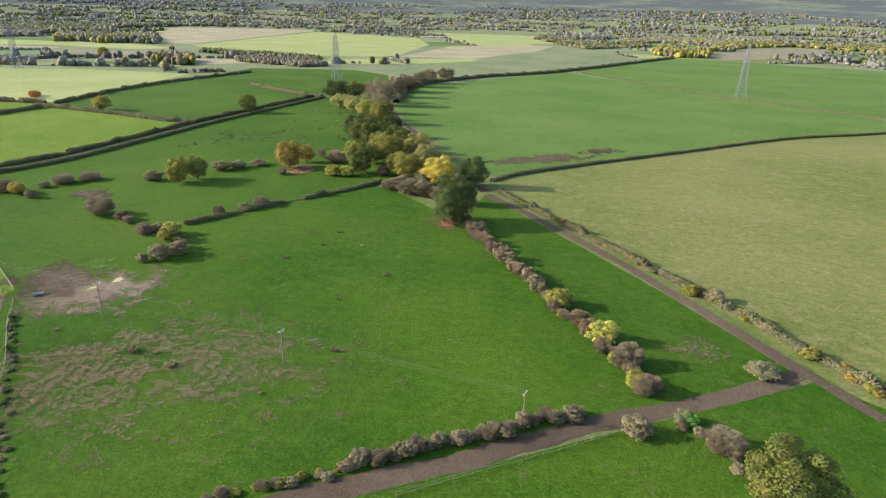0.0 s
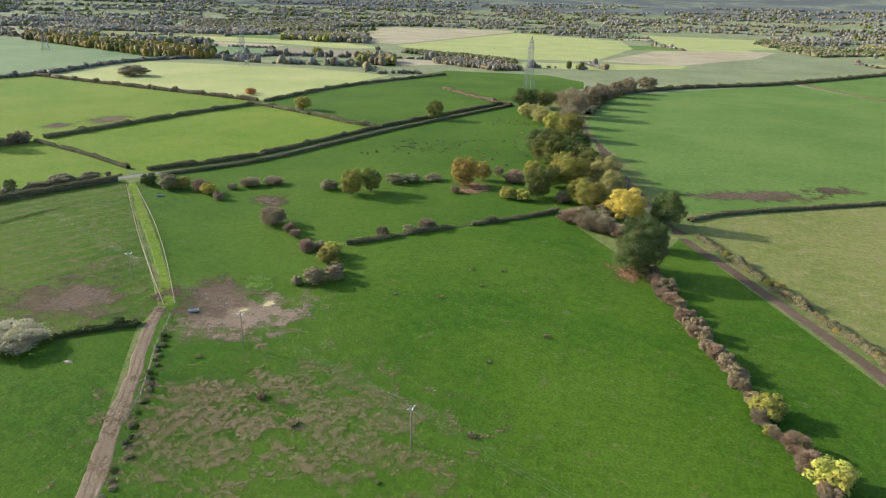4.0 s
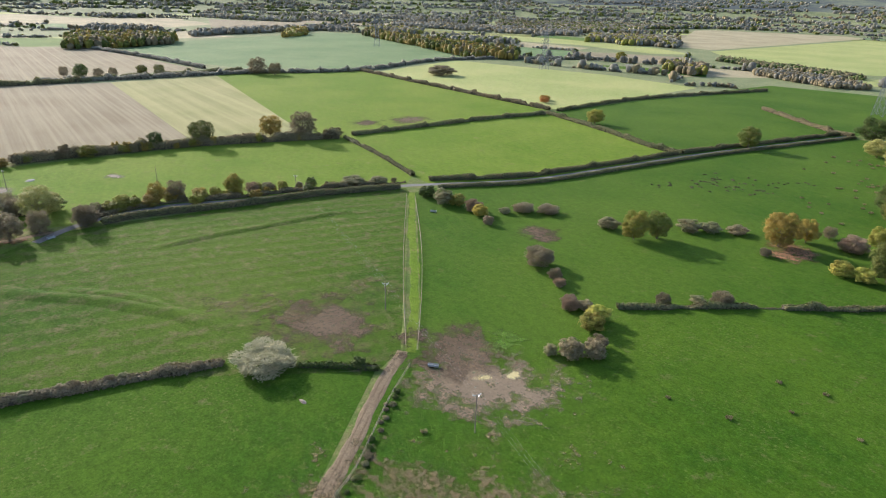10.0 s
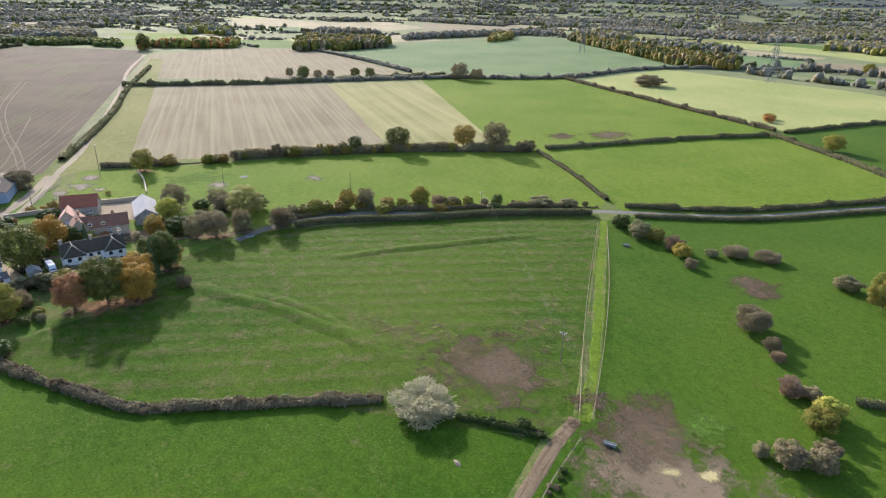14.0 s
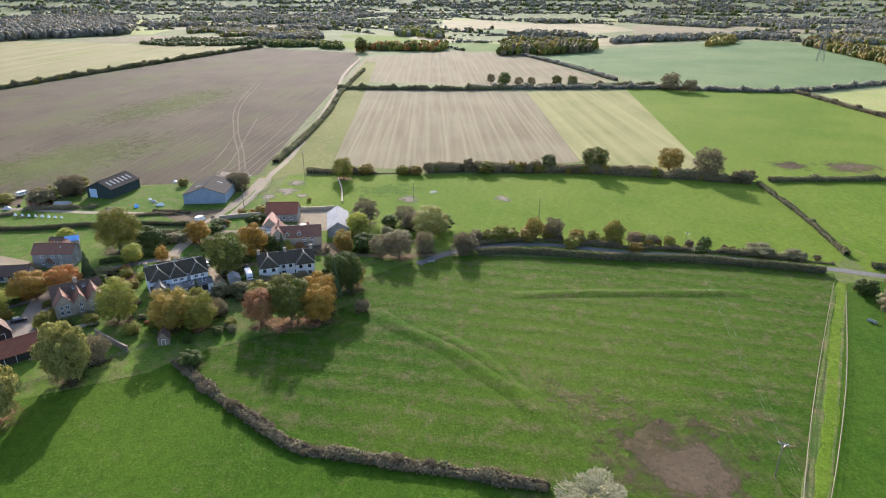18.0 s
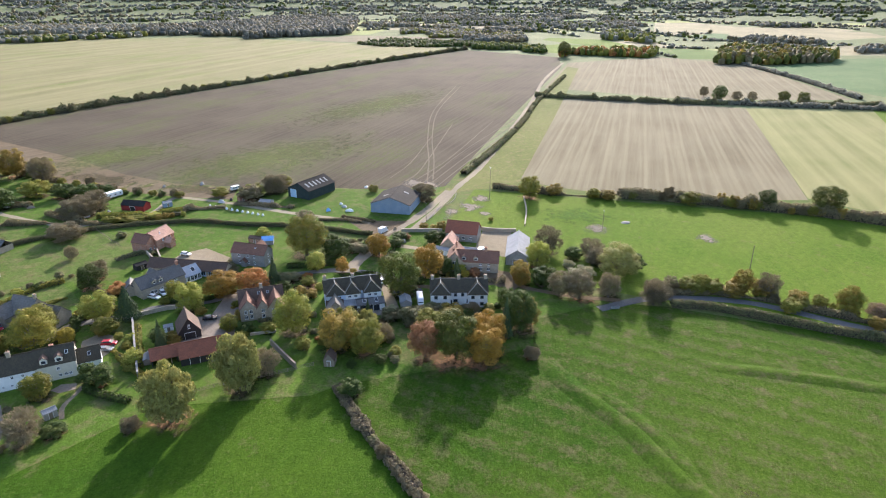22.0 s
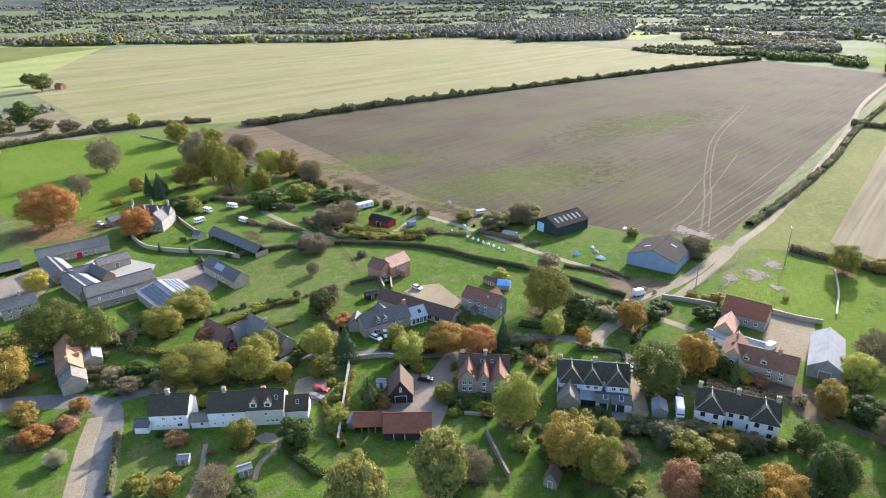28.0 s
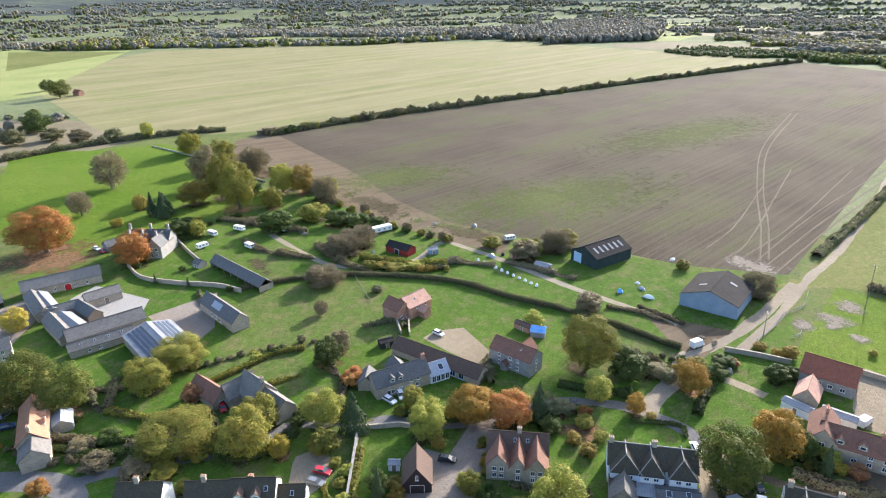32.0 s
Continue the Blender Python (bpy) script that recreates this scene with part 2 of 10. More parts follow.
RIDGE_TURN = -67
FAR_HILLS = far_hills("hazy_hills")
GRASS_MEADOW = pasture("meadow_grass", (0.0221, 0.0607, 0.00414), (0.046, 0.0883, 0.00736), (0.115, 0.0966, 0.046), 0.42, 1.3)
GRASS_BRIGHT = pasture("bright_pasture_grass", (0.0688, 0.122, 0.00962), (0.0999, 0.143, 0.0178), (0.133, 0.122, 0.0444), 0.5, 1.3)
GRASS_ROUGH = pasture("rough_verge_grass", (0.062, 0.1, 0.022), (0.1, 0.125, 0.036), (0.16, 0.125, 0.066), 0.85)
GRASS_RIDGE = pasture("ridged_pasture_grass", (0.0243, 0.0611, 0.00418), (0.0469, 0.0845, 0.00795), (0.105, 0.0837, 0.0435), 0.66, 1.2, 0.0, (RIDGE_TURN, 7.5))
GRASS_SMOOTH = pasture("smooth_pasture_grass", (0.0266, 0.0658, 0.0049), (0.0462, 0.0868, 0.0084), (0.084, 0.084, 0.028), 0.4, 1.0)
GRASS_OLIVE = pasture("olive_pasture_grass", (0.092, 0.112, 0.026), (0.13, 0.138, 0.042), (0.185, 0.15, 0.075), 0.75, 0.8)
GRASS_CROP = pasture("young_crop", (0.058, 0.108, 0.02), (0.082, 0.128, 0.028), (0.12, 0.125, 0.045), 0.4, 0.5)
GRASS_BLUE = pasture("blue_green_crop", (0.075, 0.125, 0.05), (0.105, 0.15, 0.066), (0.17, 0.18, 0.09), 0.4, 0.4)
GRASS_PALE = pasture("pale_pasture_grass", (0.18, 0.215, 0.07), (0.23, 0.245, 0.09), (0.26, 0.225, 0.12), 0.6, 0.8)
GRASS_FAR = pasture("far_pasture_grass", (0.1, 0.125, 0.055), (0.14, 0.16, 0.078), (0.22, 0.19, 0.115), 0.7, 0.8)
GRASS_LAWN = pasture("lawn_grass", (0.041, 0.0907, 0.00972), (0.0734, 0.121, 0.0173), (0.13, 0.108, 0.054), 0.8, 1.0)
STRAW = pasture("straw_grass", (0.2, 0.178, 0.105), (0.26, 0.23, 0.14), (0.17, 0.14, 0.08), 0.7, 0.8)
PLOUGH = soil("ploughed_earth", (0.0485, 0.0385, 0.0264), (0.077, 0.0634, 0.0442), 0.5, 14.0, (0.0713, 0.0855, 0.0249), 5.0)
STUBBLE = soil("stubble", (0.135, 0.115, 0.0693), (0.176, 0.152, 0.096), 0.35, 10.0, None, 12.0)
STUBBLE_GREEN = soil("weedy_stubble", (0.16, 0.165, 0.065), (0.21, 0.2, 0.09), 0.12, 10.0, None, 0.0)
WINTER_WHEAT = soil("thin_winter_crop", (0.165, 0.155, 0.073), (0.2, 0.18, 0.092), 0.05, 12.0, (0.13, 0.16, 0.045), 0.0)
RUT = soil("pressed_earth", (0.115, 0.097, 0.069), (0.15, 0.128, 0.094))
PADDOCK = pasture("rough_paddock_grass", (0.05, 0.092, 0.016), (0.082, 0.116, 0.026), (0.135, 0.112, 0.055), 0.9, 1.2)
EARTH = soil("bare_earth", (0.0938, 0.069, 0.0435), (0.131, 0.101, 0.066), 0.3, 30.0)
DIRT_TRACK = soil("dirt_track", (0.135, 0.104, 0.066), (0.185, 0.148, 0.098))
MUD_LANE = soil("muddy_lane", (0.06, 0.044, 0.028), (0.105, 0.08, 0.052))
CHALK_TRACK = soil("pale_track", (0.218, 0.183, 0.133), (0.296, 0.254, 0.187))
GRAVEL = soil("gravel", (0.208, 0.168, 0.112), (0.272, 0.228, 0.16))
TARMAC = soil("tarmac", (0.125, 0.12, 0.115), (0.165, 0.158, 0.148))
PAVING = soil("paving", (0.2, 0.165, 0.13), (0.26, 0.225, 0.185))
LEAF_LITTER = blotch("leaf_litter", (0.16, 0.09, 0.05), (0.22, 0.13, 0.07), 0.6, 0.55)
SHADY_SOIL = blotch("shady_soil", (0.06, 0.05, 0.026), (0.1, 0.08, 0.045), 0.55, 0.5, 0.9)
MUD_BLOTCH = blotch("poached_mud", (0.06, 0.043, 0.028), (0.125, 0.095, 0.062), 0.6, 0.5, 0.95)
PALE_BLOTCH = blotch("trampled_straw", (0.12, 0.098, 0.05), (0.165, 0.135, 0.072), 0.9, 1.15, 0.62)
TRAMPLED = blotch("trampled_pale_earth", (0.13, 0.1, 0.066), (0.19, 0.15, 0.102), 0.65, 0.4, 0.9)
STRAW_BLOTCH = blotch("spilt_hay", (0.36, 0.31, 0.14), (0.46, 0.4, 0.21), 0.6, 0.4)
NETTLES = blotch("weed_patch", (0.065, 0.135, 0.018), (0.1, 0.175, 0.03), 0.8, 1.0)
WEEDS = blotch("thin_green_weeds", (0.095, 0.125, 0.03), (0.135, 0.165, 0.045), 0.8, 1.0, 0.75)
STONY_BLOTCH = blotch("stony_patch", (0.203, 0.173, 0.135), (0.262, 0.225, 0.18), 0.6, 0.5)

LEAF = {
    "oak": foliage("oak_leaves", (0.062, 0.085, 0.016), (0.118, 0.135, 0.026), (0.145, 0.125, 0.028)),
    "dark": foliage("dark_leaves", (0.04, 0.066, 0.015), (0.07, 0.1, 0.022), (0.092, 0.105, 0.026)),
    "amber": foliage("amber_leaves", (0.21, 0.152, 0.034), (0.305, 0.207, 0.04), (0.17, 0.162, 0.036)),
    "rust": foliage("rust_leaves", (0.27, 0.105, 0.035), (0.36, 0.16, 0.042), (0.3, 0.19, 0.045)),
    "orange": foliage("orange_leaves", (0.27, 0.155, 0.03), (0.39, 0.225, 0.036), (0.24, 0.175, 0.034)),
    "gold": foliage("gold_leaves", (0.33, 0.265, 0.04), (0.44, 0.35, 0.052), (0.28, 0.25, 0.055)),
    "olive": foliage("olive_leaves", (0.138, 0.148, 0.0259), (0.22, 0.209, 0.036), (0.248, 0.189, 0.036)),
    "lime": foliage("lime_leaves", (0.225, 0.25, 0.042), (0.33, 0.33, 0.06), (0.3, 0.25, 0.05)),
    "willow": foliage("willow_leaves", (0.215, 0.215, 0.062), (0.3, 0.285, 0.085), (0.26, 0.22, 0.07)),
    "silver": foliage("silver_twigs", (0.3, 0.285, 0.17), (0.4, 0.38, 0.235), (0.28, 0.275, 0.14), 0.35),
    "bare": foliage("bare_twigs", (0.155, 0.128, 0.075), (0.225, 0.186, 0.112), (0.185, 0.153, 0.08), 0.25),
    "pink": foliage("reddish_twigs", (0.2, 0.14, 0.09), (0.28, 0.205, 0.135), (0.22, 0.158, 0.088), 0.25),
    "hedge": foliage("hedge_leaves", (0.105, 0.115, 0.05), (0.175, 0.17, 0.078), (0.2, 0.16, 0.085)),
    "dun": foliage("dun_hedge_leaves", (0.14, 0.122, 0.064), (0.215, 0.178, 0.094), (0.185, 0.138, 0.08)),
    "conifer": foliage("conifer_needles", (0.0418, 0.0678, 0.0314), (0.0665, 0.099, 0.0392), (0.06, 0.086, 0.0405), 0.1),
    "copper": foliage("copper_leaves", (0.242, 0.117, 0.0576), (0.33, 0.168, 0.0792), (0.275, 0.173, 0.0612)),
    # pale grey tone puts distance haze into the leaf colour
    "far": foliage("hazed_far_leaves", (0.185, 0.19, 0.155), (0.25, 0.245, 0.195), (0.25, 0.22, 0.17), 0.5),
    "ivy": foliage("bright_weeds", (0.0946, 0.234, 0.0338), (0.152, 0.34, 0.0526), (0.123, 0.273, 0.0432)),
}
STRAW_BALE = plain("weathered_straw", (0.21, 0.16, 0.1), (0.13, 0.1, 0.065), 1.0, 2.5, 0.1, 0, 0.5, True)
SCRUB_EARTH = plain("mossy_earth", (0.055, 0.06, 0.025), (0.04, 0.036, 0.02), 1.0, 2.0, 0.1, 0, 0.5)
BARK = plain("bark", (0.16, 0.13, 0.10), (0.09, 0.07, 0.055), 0.9, 2.0)
TWIG_CORE = plain("hedge_twigs", (0.07, 0.055, 0.04), (0.05, 0.045, 0.03), 1.0, 1.0)
STONE = coursed("limestone_wall", (0.40, 0.34, 0.255), (0.31, 0.26, 0.195), 0.22, 0.42, (0.36, 0.32, 0.26))
STONE_GREY = coursed("grey_stone_wall", (0.30, 0.285, 0.26), (0.23, 0.22, 0.2), 0.25, 0.5, (0.3, 0.28, 0.25))
BRICK = coursed("orange_brick_wall", (0.40, 0.17, 0.10), (0.32, 0.13, 0.075), 0.075, 0.225, (0.4, 0.33, 0.26))
RENDER_WHITE = plain("white_render", (0.80, 0.80, 0.78), (0.68, 0.68, 0.65), 0.8, 0.8)
RENDER_BLUE = plain("pale_blue_render", (0.62, 0.70, 0.80), (0.52, 0.60, 0.70), 0.8, 0.8)
RENDER_CREAM = plain("cream_render", (0.68, 0.63, 0.50), (0.58, 0.53, 0.42), 0.8, 0.8)
TILE_BROWN = coursed("brown_tile_roof", (0.135, 0.085, 0.06), (0.10, 0.066, 0.05), 0.3, 0.25)
TILE_RED = coursed("red_tile_roof", (0.30, 0.105, 0.06), (0.23, 0.085, 0.052), 0.3, 0.25)
TILE_RUST = coursed("rusty_tile_roof", (0.24, 0.115, 0.075), (0.17, 0.09, 0.062), 0.3, 0.25)
TILE_ORANGE = coursed("orange_tile_roof", (0.38, 0.2, 0.115), (0.3, 0.15, 0.09), 0.3, 0.25)
TILE_PINK = coursed("pale_orange_tile_roof", (0.56, 0.33, 0.24), (0.48, 0.27, 0.19), 0.3, 0.25)
TILE_DARK = coursed("dark_tile_roof", (0.085, 0.07, 0.045), (0.055, 0.047, 0.032), 0.3, 0.25)
SLATE = coursed("slate_roof", (0.135, 0.133, 0.13), (0.0943, 0.0918, 0.0886), 0.3, 0.3, None, 0.75)
SLATE_STONE = coursed("stone_slate_roof", (0.20, 0.185, 0.165), (0.145, 0.135, 0.12), 0.32, 0.4)
SHEET_DARK = corrugated("dark_sheet_roof", (0.03, 0.0282, 0.0276), (0.045, 0.042, 0.0396), 0.5)
SHEET_WHITE = corrugated("white_sheet_roof", (0.3, 0.307, 0.315), (0.225, 0.232, 0.24), 0.6)
SHEET_GREY = corrugated("grey_sheet_roof", (0.266, 0.273, 0.28), (0.196, 0.203, 0.21), 0.5)
SHEET_BLUE = corrugated("blue_grey_cladding", (0.20, 0.26, 0.33), (0.26, 0.31, 0.37), 0.6)
SHEET_BLACK = corrugated("dark_green_cladding", (0.035, 0.05, 0.05), (0.055, 0.065, 0.06), 0.6)
SHEET_RED = corrugated("red_cladding", (0.28, 0.045, 0.04), (0.2, 0.04, 0.035), 0.4)
BOARD_BLACK = plain("black_weatherboard", (0.022, 0.021, 0.02), (0.04, 0.036, 0.032), 0.8, 3.0)
WOOD = plain("weathered_wood", (0.25, 0.2, 0.15), (0.17, 0.135, 0.1), 0.9, 3.0)
WOOD_POLE = plain("pole_wood", (0.2, 0.16, 0.12), (0.13, 0.105, 0.08), 0.9, 2.0)
WOOD_GREY = plain("grey_wood", (0.36, 0.34, 0.31), (0.27, 0.25, 0.22), 0.9, 3.0)
PAINT_WHITE = plain("white_paint", (0.8, 0.8, 0.78), (0.7, 0.7, 0.68), 0.5, 2.0)
PAINT_BLACK = plain("black_paint", (0.03, 0.03, 0.032), (0.05, 0.05, 0.05), 0.5, 2.0)
PAINT_BLUE = plain("pale_blue_paint", (0.42, 0.58, 0.74), (0.36, 0.5, 0.64), 0.5, 1.0)
TARP_BLUE = plain("blue_tarpaulin", (0.10, 0.33, 0.72), (0.3, 0.5, 0.78), 0.5, 0.8)
PYLON_STEEL = plain("weathered_pylon_steel", (0.17, 0.18, 0.19), (0.12, 0.13, 0.14), 0.8, 1.0, 0.2)
WIRE = plain("cable_metal", (0.3, 0.3, 0.31), (0.22, 0.22, 0.23), 0.6, 1.0, 0.3)
STEEL = plain("galvanised_steel", (0.34, 0.36, 0.38), (0.25, 0.27, 0.29), 0.45, 1.0, 0.5, 0.6)
LEAD = plain("lead_roof", (0.33, 0.36, 0.40), (0.25, 0.28, 0.32), 0.6, 1.0)
CONCRETE = plain("concrete", (0.286, 0.272, 0.245), (0.218, 0.204, 0.184), 0.9, 1.2)
RUBBER = plain("rubber", (0.02, 0.02, 0.02), (0.03, 0.03, 0.03), 0.8)
POT = plain("clay_pot", (0.45, 0.22, 0.13), (0.36, 0.18, 0.11), 0.8, 3)
WATER_SHINE = plain("still_water", (0.10, 0.11, 0.1), (0.13, 0.13, 0.12), 0.06, 1, 0.6)
GLASS, _t, _b = start_material("dark_window_glass", 0.08, 0.6)
_b.inputs["Base Color"].default_value = (0.03, 0.037, 0.045, 1)
SOLAR, _t, _b = start_material("solar_glass", 0.12, 0.6)
_b.inputs["Base Color"].default_value = (0.012, 0.014, 0.024, 1)
CAR = {key: plain("car_paint_" + key, col, tuple(0.92 * v for v in col), 0.25, 1.0, 0.6, 0.0) for key, col in {
    "white": (0.75, 0.76, 0.77), "red": (0.42, 0.02, 0.03), "black": (0.015, 0.017, 0.02), "grey": (0.16, 0.17, 0.18), "blue": (0.03, 0.06, 0.14), "silver": (0.5, 0.52, 0.54)}.items()}


# ---- makers ----
def part(name, bm, material, parent=None, label=""):
    me = bpy.data.meshes.new(name)
    bm.to_mesh(me)
    bm.free()
    for m in material if isinstance(material, (list, tuple)) else [material]:
        me.materials.append(m)
    ob = new(name, me)
    ob.parent = parent
    return tagged(ob, label)


def base(name, m, label, category, group="", kind=""):
    ob = new(name)
    ob.matrix_basis = m
    return tagged(ob, label, category, group, kind)


def quads_mesh(name, verts, materials, slots=None, corners=4):
    """A mesh of loose faces of 4 corners from an array of corners."""
    me = bpy.data.meshes.new(name)
    n = len(verts) // corners
    me.vertices.add(len(verts))
    me.vertices.foreach_set("co", np.ascontiguousarray(verts, np.float32).ravel())
    me.loops.add(len(verts))
    me.loops.foreach_set("vertex_index", np.arange(len(verts), dtype=np.int32))
    me.polygons.add(n)
    me.polygons.foreach_set("loop_start", np.arange(n, dtype=np.int32) * corners)
    for m in materials:
        me.materials.append(m)
    if slots is not None:
        me.polygons.foreach_set("material_index", np.asarray(slots, np.int32))
    me.update(calc_edges=True)
    return me


def unit(v):
    return v / np.maximum(np.linalg.norm(v, axis=-1, keepdims=True), 1e-9)


def leaf_corners(rng, places, ways, wide, long=None, hang=None):
    """Leaf clumps: four uneven corners round each place, facing about its way; hang: the direction along which they are drawn out."""
    n = len(places)
    along = unit(rng.normal(size=(n, 3))) if hang is None else unit(np.asarray(hang) + 0.35 * rng.normal(size=(n, 3)))
    across = unit(np.cross(ways, along))
    along = unit(np.cross(across, ways)) if hang is None else along
    w = np.asarray(wide)[..., None] * rng.uniform(0.6, 1.3, (n, 1)) * 0.5
    l = np.asarray(long if long is not None else wide)[..., None] * rng.uniform(0.6, 1.3, (n, 1)) * 0.5
    out = np.empty((n, 4, 3))
    for k, (a, b) in enumerate(((-1, -1), (1, -0.8), (0.8, 1), (-0.9, 0.9))):
        out[:, k] = places + a * w * rng.uniform(0.6, 1.2, (n, 1)) * across + b * l * rng.uniform(0.6, 1.2, (n, 1)) * along
    return out.reshape(-1, 3)


def tube(bm, points, radii, sides=6, cap=True):
    rings = []
    for k, p in enumerate(points):
        p = Vector(p)
        d = (Vector(points[min(k + 1, len(points) - 1)]) - Vector(points[max(k - 1, 0)])).normalized()
        q = d.to_track_quat("Z", "Y")
        rings.append([bm.verts.new(p + q @ Vector((radii[k] * math.cos(2 * math.pi * j / sides), radii[k] * math.sin(2 * math.pi * j / sides), 0))) for j in range(sides)])
    for a, b in zip(rings, rings[1:]):
        for j in range(sides):
            bm.faces.new((a[j], a[(j + 1) % sides], b[(j + 1) % sides], b[j]))
    if cap:
        bm.faces.new(rings[-1])
        bm.faces.new(rings[0][::-1])
    return bm


def box(bm, x0, x1, y0, y1, z0, z1, m=None):
    vs = [Vector((x, y, z)) for z in (z0, z1) for x, y in ((x0, y0), (x1, y0), (x1, y1), (x0, y1))]
    vs = [bm.verts.new(m @ v if m else v) for v in vs]
    for f in ((3, 2, 1, 0), (4, 5, 6, 7), (0, 1, 5, 4), (1, 2, 6, 5), (2, 3, 7, 6), (3, 0, 4, 7)):
        bm.faces.new([vs[k] for k in f])
    return bm


def beam(bm, a, b, w, h=None):
    """A square bar from a to b."""
    a, b = Vector(a), Vector(b)
    d = b - a
    q = d.to_track_quat("Z", "Y").to_matrix().to_4x4()
    return box(bm, -w / 2, w / 2, -(h or w) / 2, (h or w) / 2, 0, d.length, Matrix.Translation(a) @ q)


def resample(points, step):
    """An even, rounded line through the points."""
    p = [np.array(q, float) for q in points]
    p = [2 * p[0] - p[1], *p, 2 * p[-1] - p[-2]]
    fine = []
    for a, b, c, d in zip(p, p[1:], p[2:], p[3:]):
        for s in np.linspace(0, 1, 12, endpoint=False):
            fine.append(0.5 * (2 * b + (c - a) * s + (2 * a - 5 * b + 4 * c - d) * s**2 + (3 * b - a - 3 * c + d) * s**3))
    fine.append(p[-2])
    fine = np.array(fine)
    run = np.r_[0, np.cumsum(np.linalg.norm(np.diff(fine, axis=0), axis=1))]
    at = np.linspace(0, run[-1], max(2, int(run[-1] / step) + 1))
    return np.stack([np.interp(at, run, fine[:, k]) for k in range(fine.shape[1])], 1)


def terrain(x, y):
    """Height of the land: level round the village, hills in the distance."""
    r = np.hypot(np.asarray(x, float) + 150, np.asarray(y, float) - 100)
    s = np.clip((r - 2300) / 2400, 0, 1)
    return 270 * s * s * (3 - 2 * s)


# ---- trees ----
TREES = {}


def crown_points(rng, kind, count):
    """Places and outward ways of leaf clumps in a crown 6 m in radius and 14 m high."""
    if kind == "conifer":
        z = 1.0 + 13.0 * (1 - np.sqrt(rng.uniform(0, 1, count)))
        a = rng.uniform(0, 2 * np.pi, count)
        r = (14.2 - z) / 13.2 * 5.2 * rng.uniform(0.75, 1.05, count) * (1 + 0.15 * np.sin(3 * a + z))
        p = np.stack([r * np.cos(a), r * np.sin(a), z], 1)
        return p, unit(np.stack([np.cos(a), np.sin(a), np.full(count, 0.4)], 1) + 0.4 * rng.normal(size=(count, 3)))
    form, kind = kind, {"brush": "bush", "fine": "round", "grand": "round"}.get(kind, kind)
    low = {"bush": 0.5, "willow": 1.2}.get(kind, 1.1)
    heart = 7.0 if kind != "bush" else 6.2
    lobes = [((rng.normal(0, 0.5), rng.normal(0, 0.5), heart), 4.3 if kind != "bush" else 4.2)]
    for k in range(30 if kind != "bush" else 22):
        a, up = 2.39996 * k + rng.uniform(-0.35, 0.35), 1 - 2 * (k + rng.uniform(0, 1)) / (30 if kind != "bush" else 22)
        far = rng.uniform(2.9, 4.7) * np.sqrt(max(0.12, 1 - 0.8 * up ** 2))
        lobes.append(((far * np.cos(a), far * np.sin(a), heart + rng.uniform(4.4, 5.9) * up), rng.uniform(1.0, 2.1)))
    c, r = np.array([q[0] for q in lobes], float), np.array([q[1] for q in lobes])
    pick = rng.choice(len(lobes), count * 4, p=r**2 / (r**2).sum())
    d = unit(rng.normal(size=(count * 4, 3)) + (0, 0, 0.35))
    stray = np.where(rng.uniform(size=count * 4) < 0.1, rng.uniform(1.05, 1.35, count * 4), rng.uniform(0.78, 1.05, count * 4))
    p = c[pick] + d * (r[pick] * stray)[:, None] * (1, 1, 0.85)
    depth = (np.linalg.norm(p[:, None] - c[None], axis=2) / r[None]).min(1)
    keep = (depth > 0.66) & (p[:, 2] > low * 0.7 + rng.uniform(0, 1.4, len(p))) & (p[:, 2] < 14.4)
    p, d = p[keep][:count], d[keep][:count]
    return p, unit(d + 0.33 * rng.normal(size=d.shape) + (0, 0, 0.3))


CROWNS = {}


def crown_mesh(kind, leaves, seed):
    """The leaf clumps of one crown, shared by all plants of its kind."""
    key = (kind, leaves, seed)
    if key in CROWNS:
        return CROWNS[key]
    rng = np.random.default_rng(300 + seed + 17 * sum(map(ord, kind + leaves)))
    count = {"conifer": 3400, "bush": 3400, "brush": 8500, "bare": 5200, "willow": 8000, "fine": 13000, "grand": 26000}.get(kind, 6200)
    p, w = crown_points(rng, kind, count)
    if kind == "bare":
        out = unit(p - np.array([0, 0, 5.5]) + 2.4 * rng.normal(size=p.shape))
        corners = leaf_corners(rng, p, unit(rng.normal(size=p.shape)), np.full(len(p), 0.11), np.full(len(p), 1.4), out)
    elif kind == "brush":
        out = unit(p - np.array([0, 0, 1.0]) + 1.5 * rng.normal(size=p.shape))
        corners = leaf_corners(rng, p, unit(w + 0.5 * rng.normal(size=p.shape)), np.full(len(p), 0.17), np.full(len(p), 0.9), out)
    elif kind == "willow":
        corners = leaf_corners(rng, p, w, np.full(len(p), 0.28), np.full(len(p), 0.72), np.tile((0, 0, -0.7), (len(p), 1)))
    else:
        size = {"conifer": 0.46, "bush": 0.6, "fine": 0.29, "grand": 0.2}.get(kind, 0.41)
        corners = leaf_corners(rng, p, w, np.full(len(p), size) * rng.uniform(0.6, 1.25, len(p)))
    CROWNS[key] = quads_mesh("crown", corners, [LEAF[leaves]])
    return CROWNS[key]


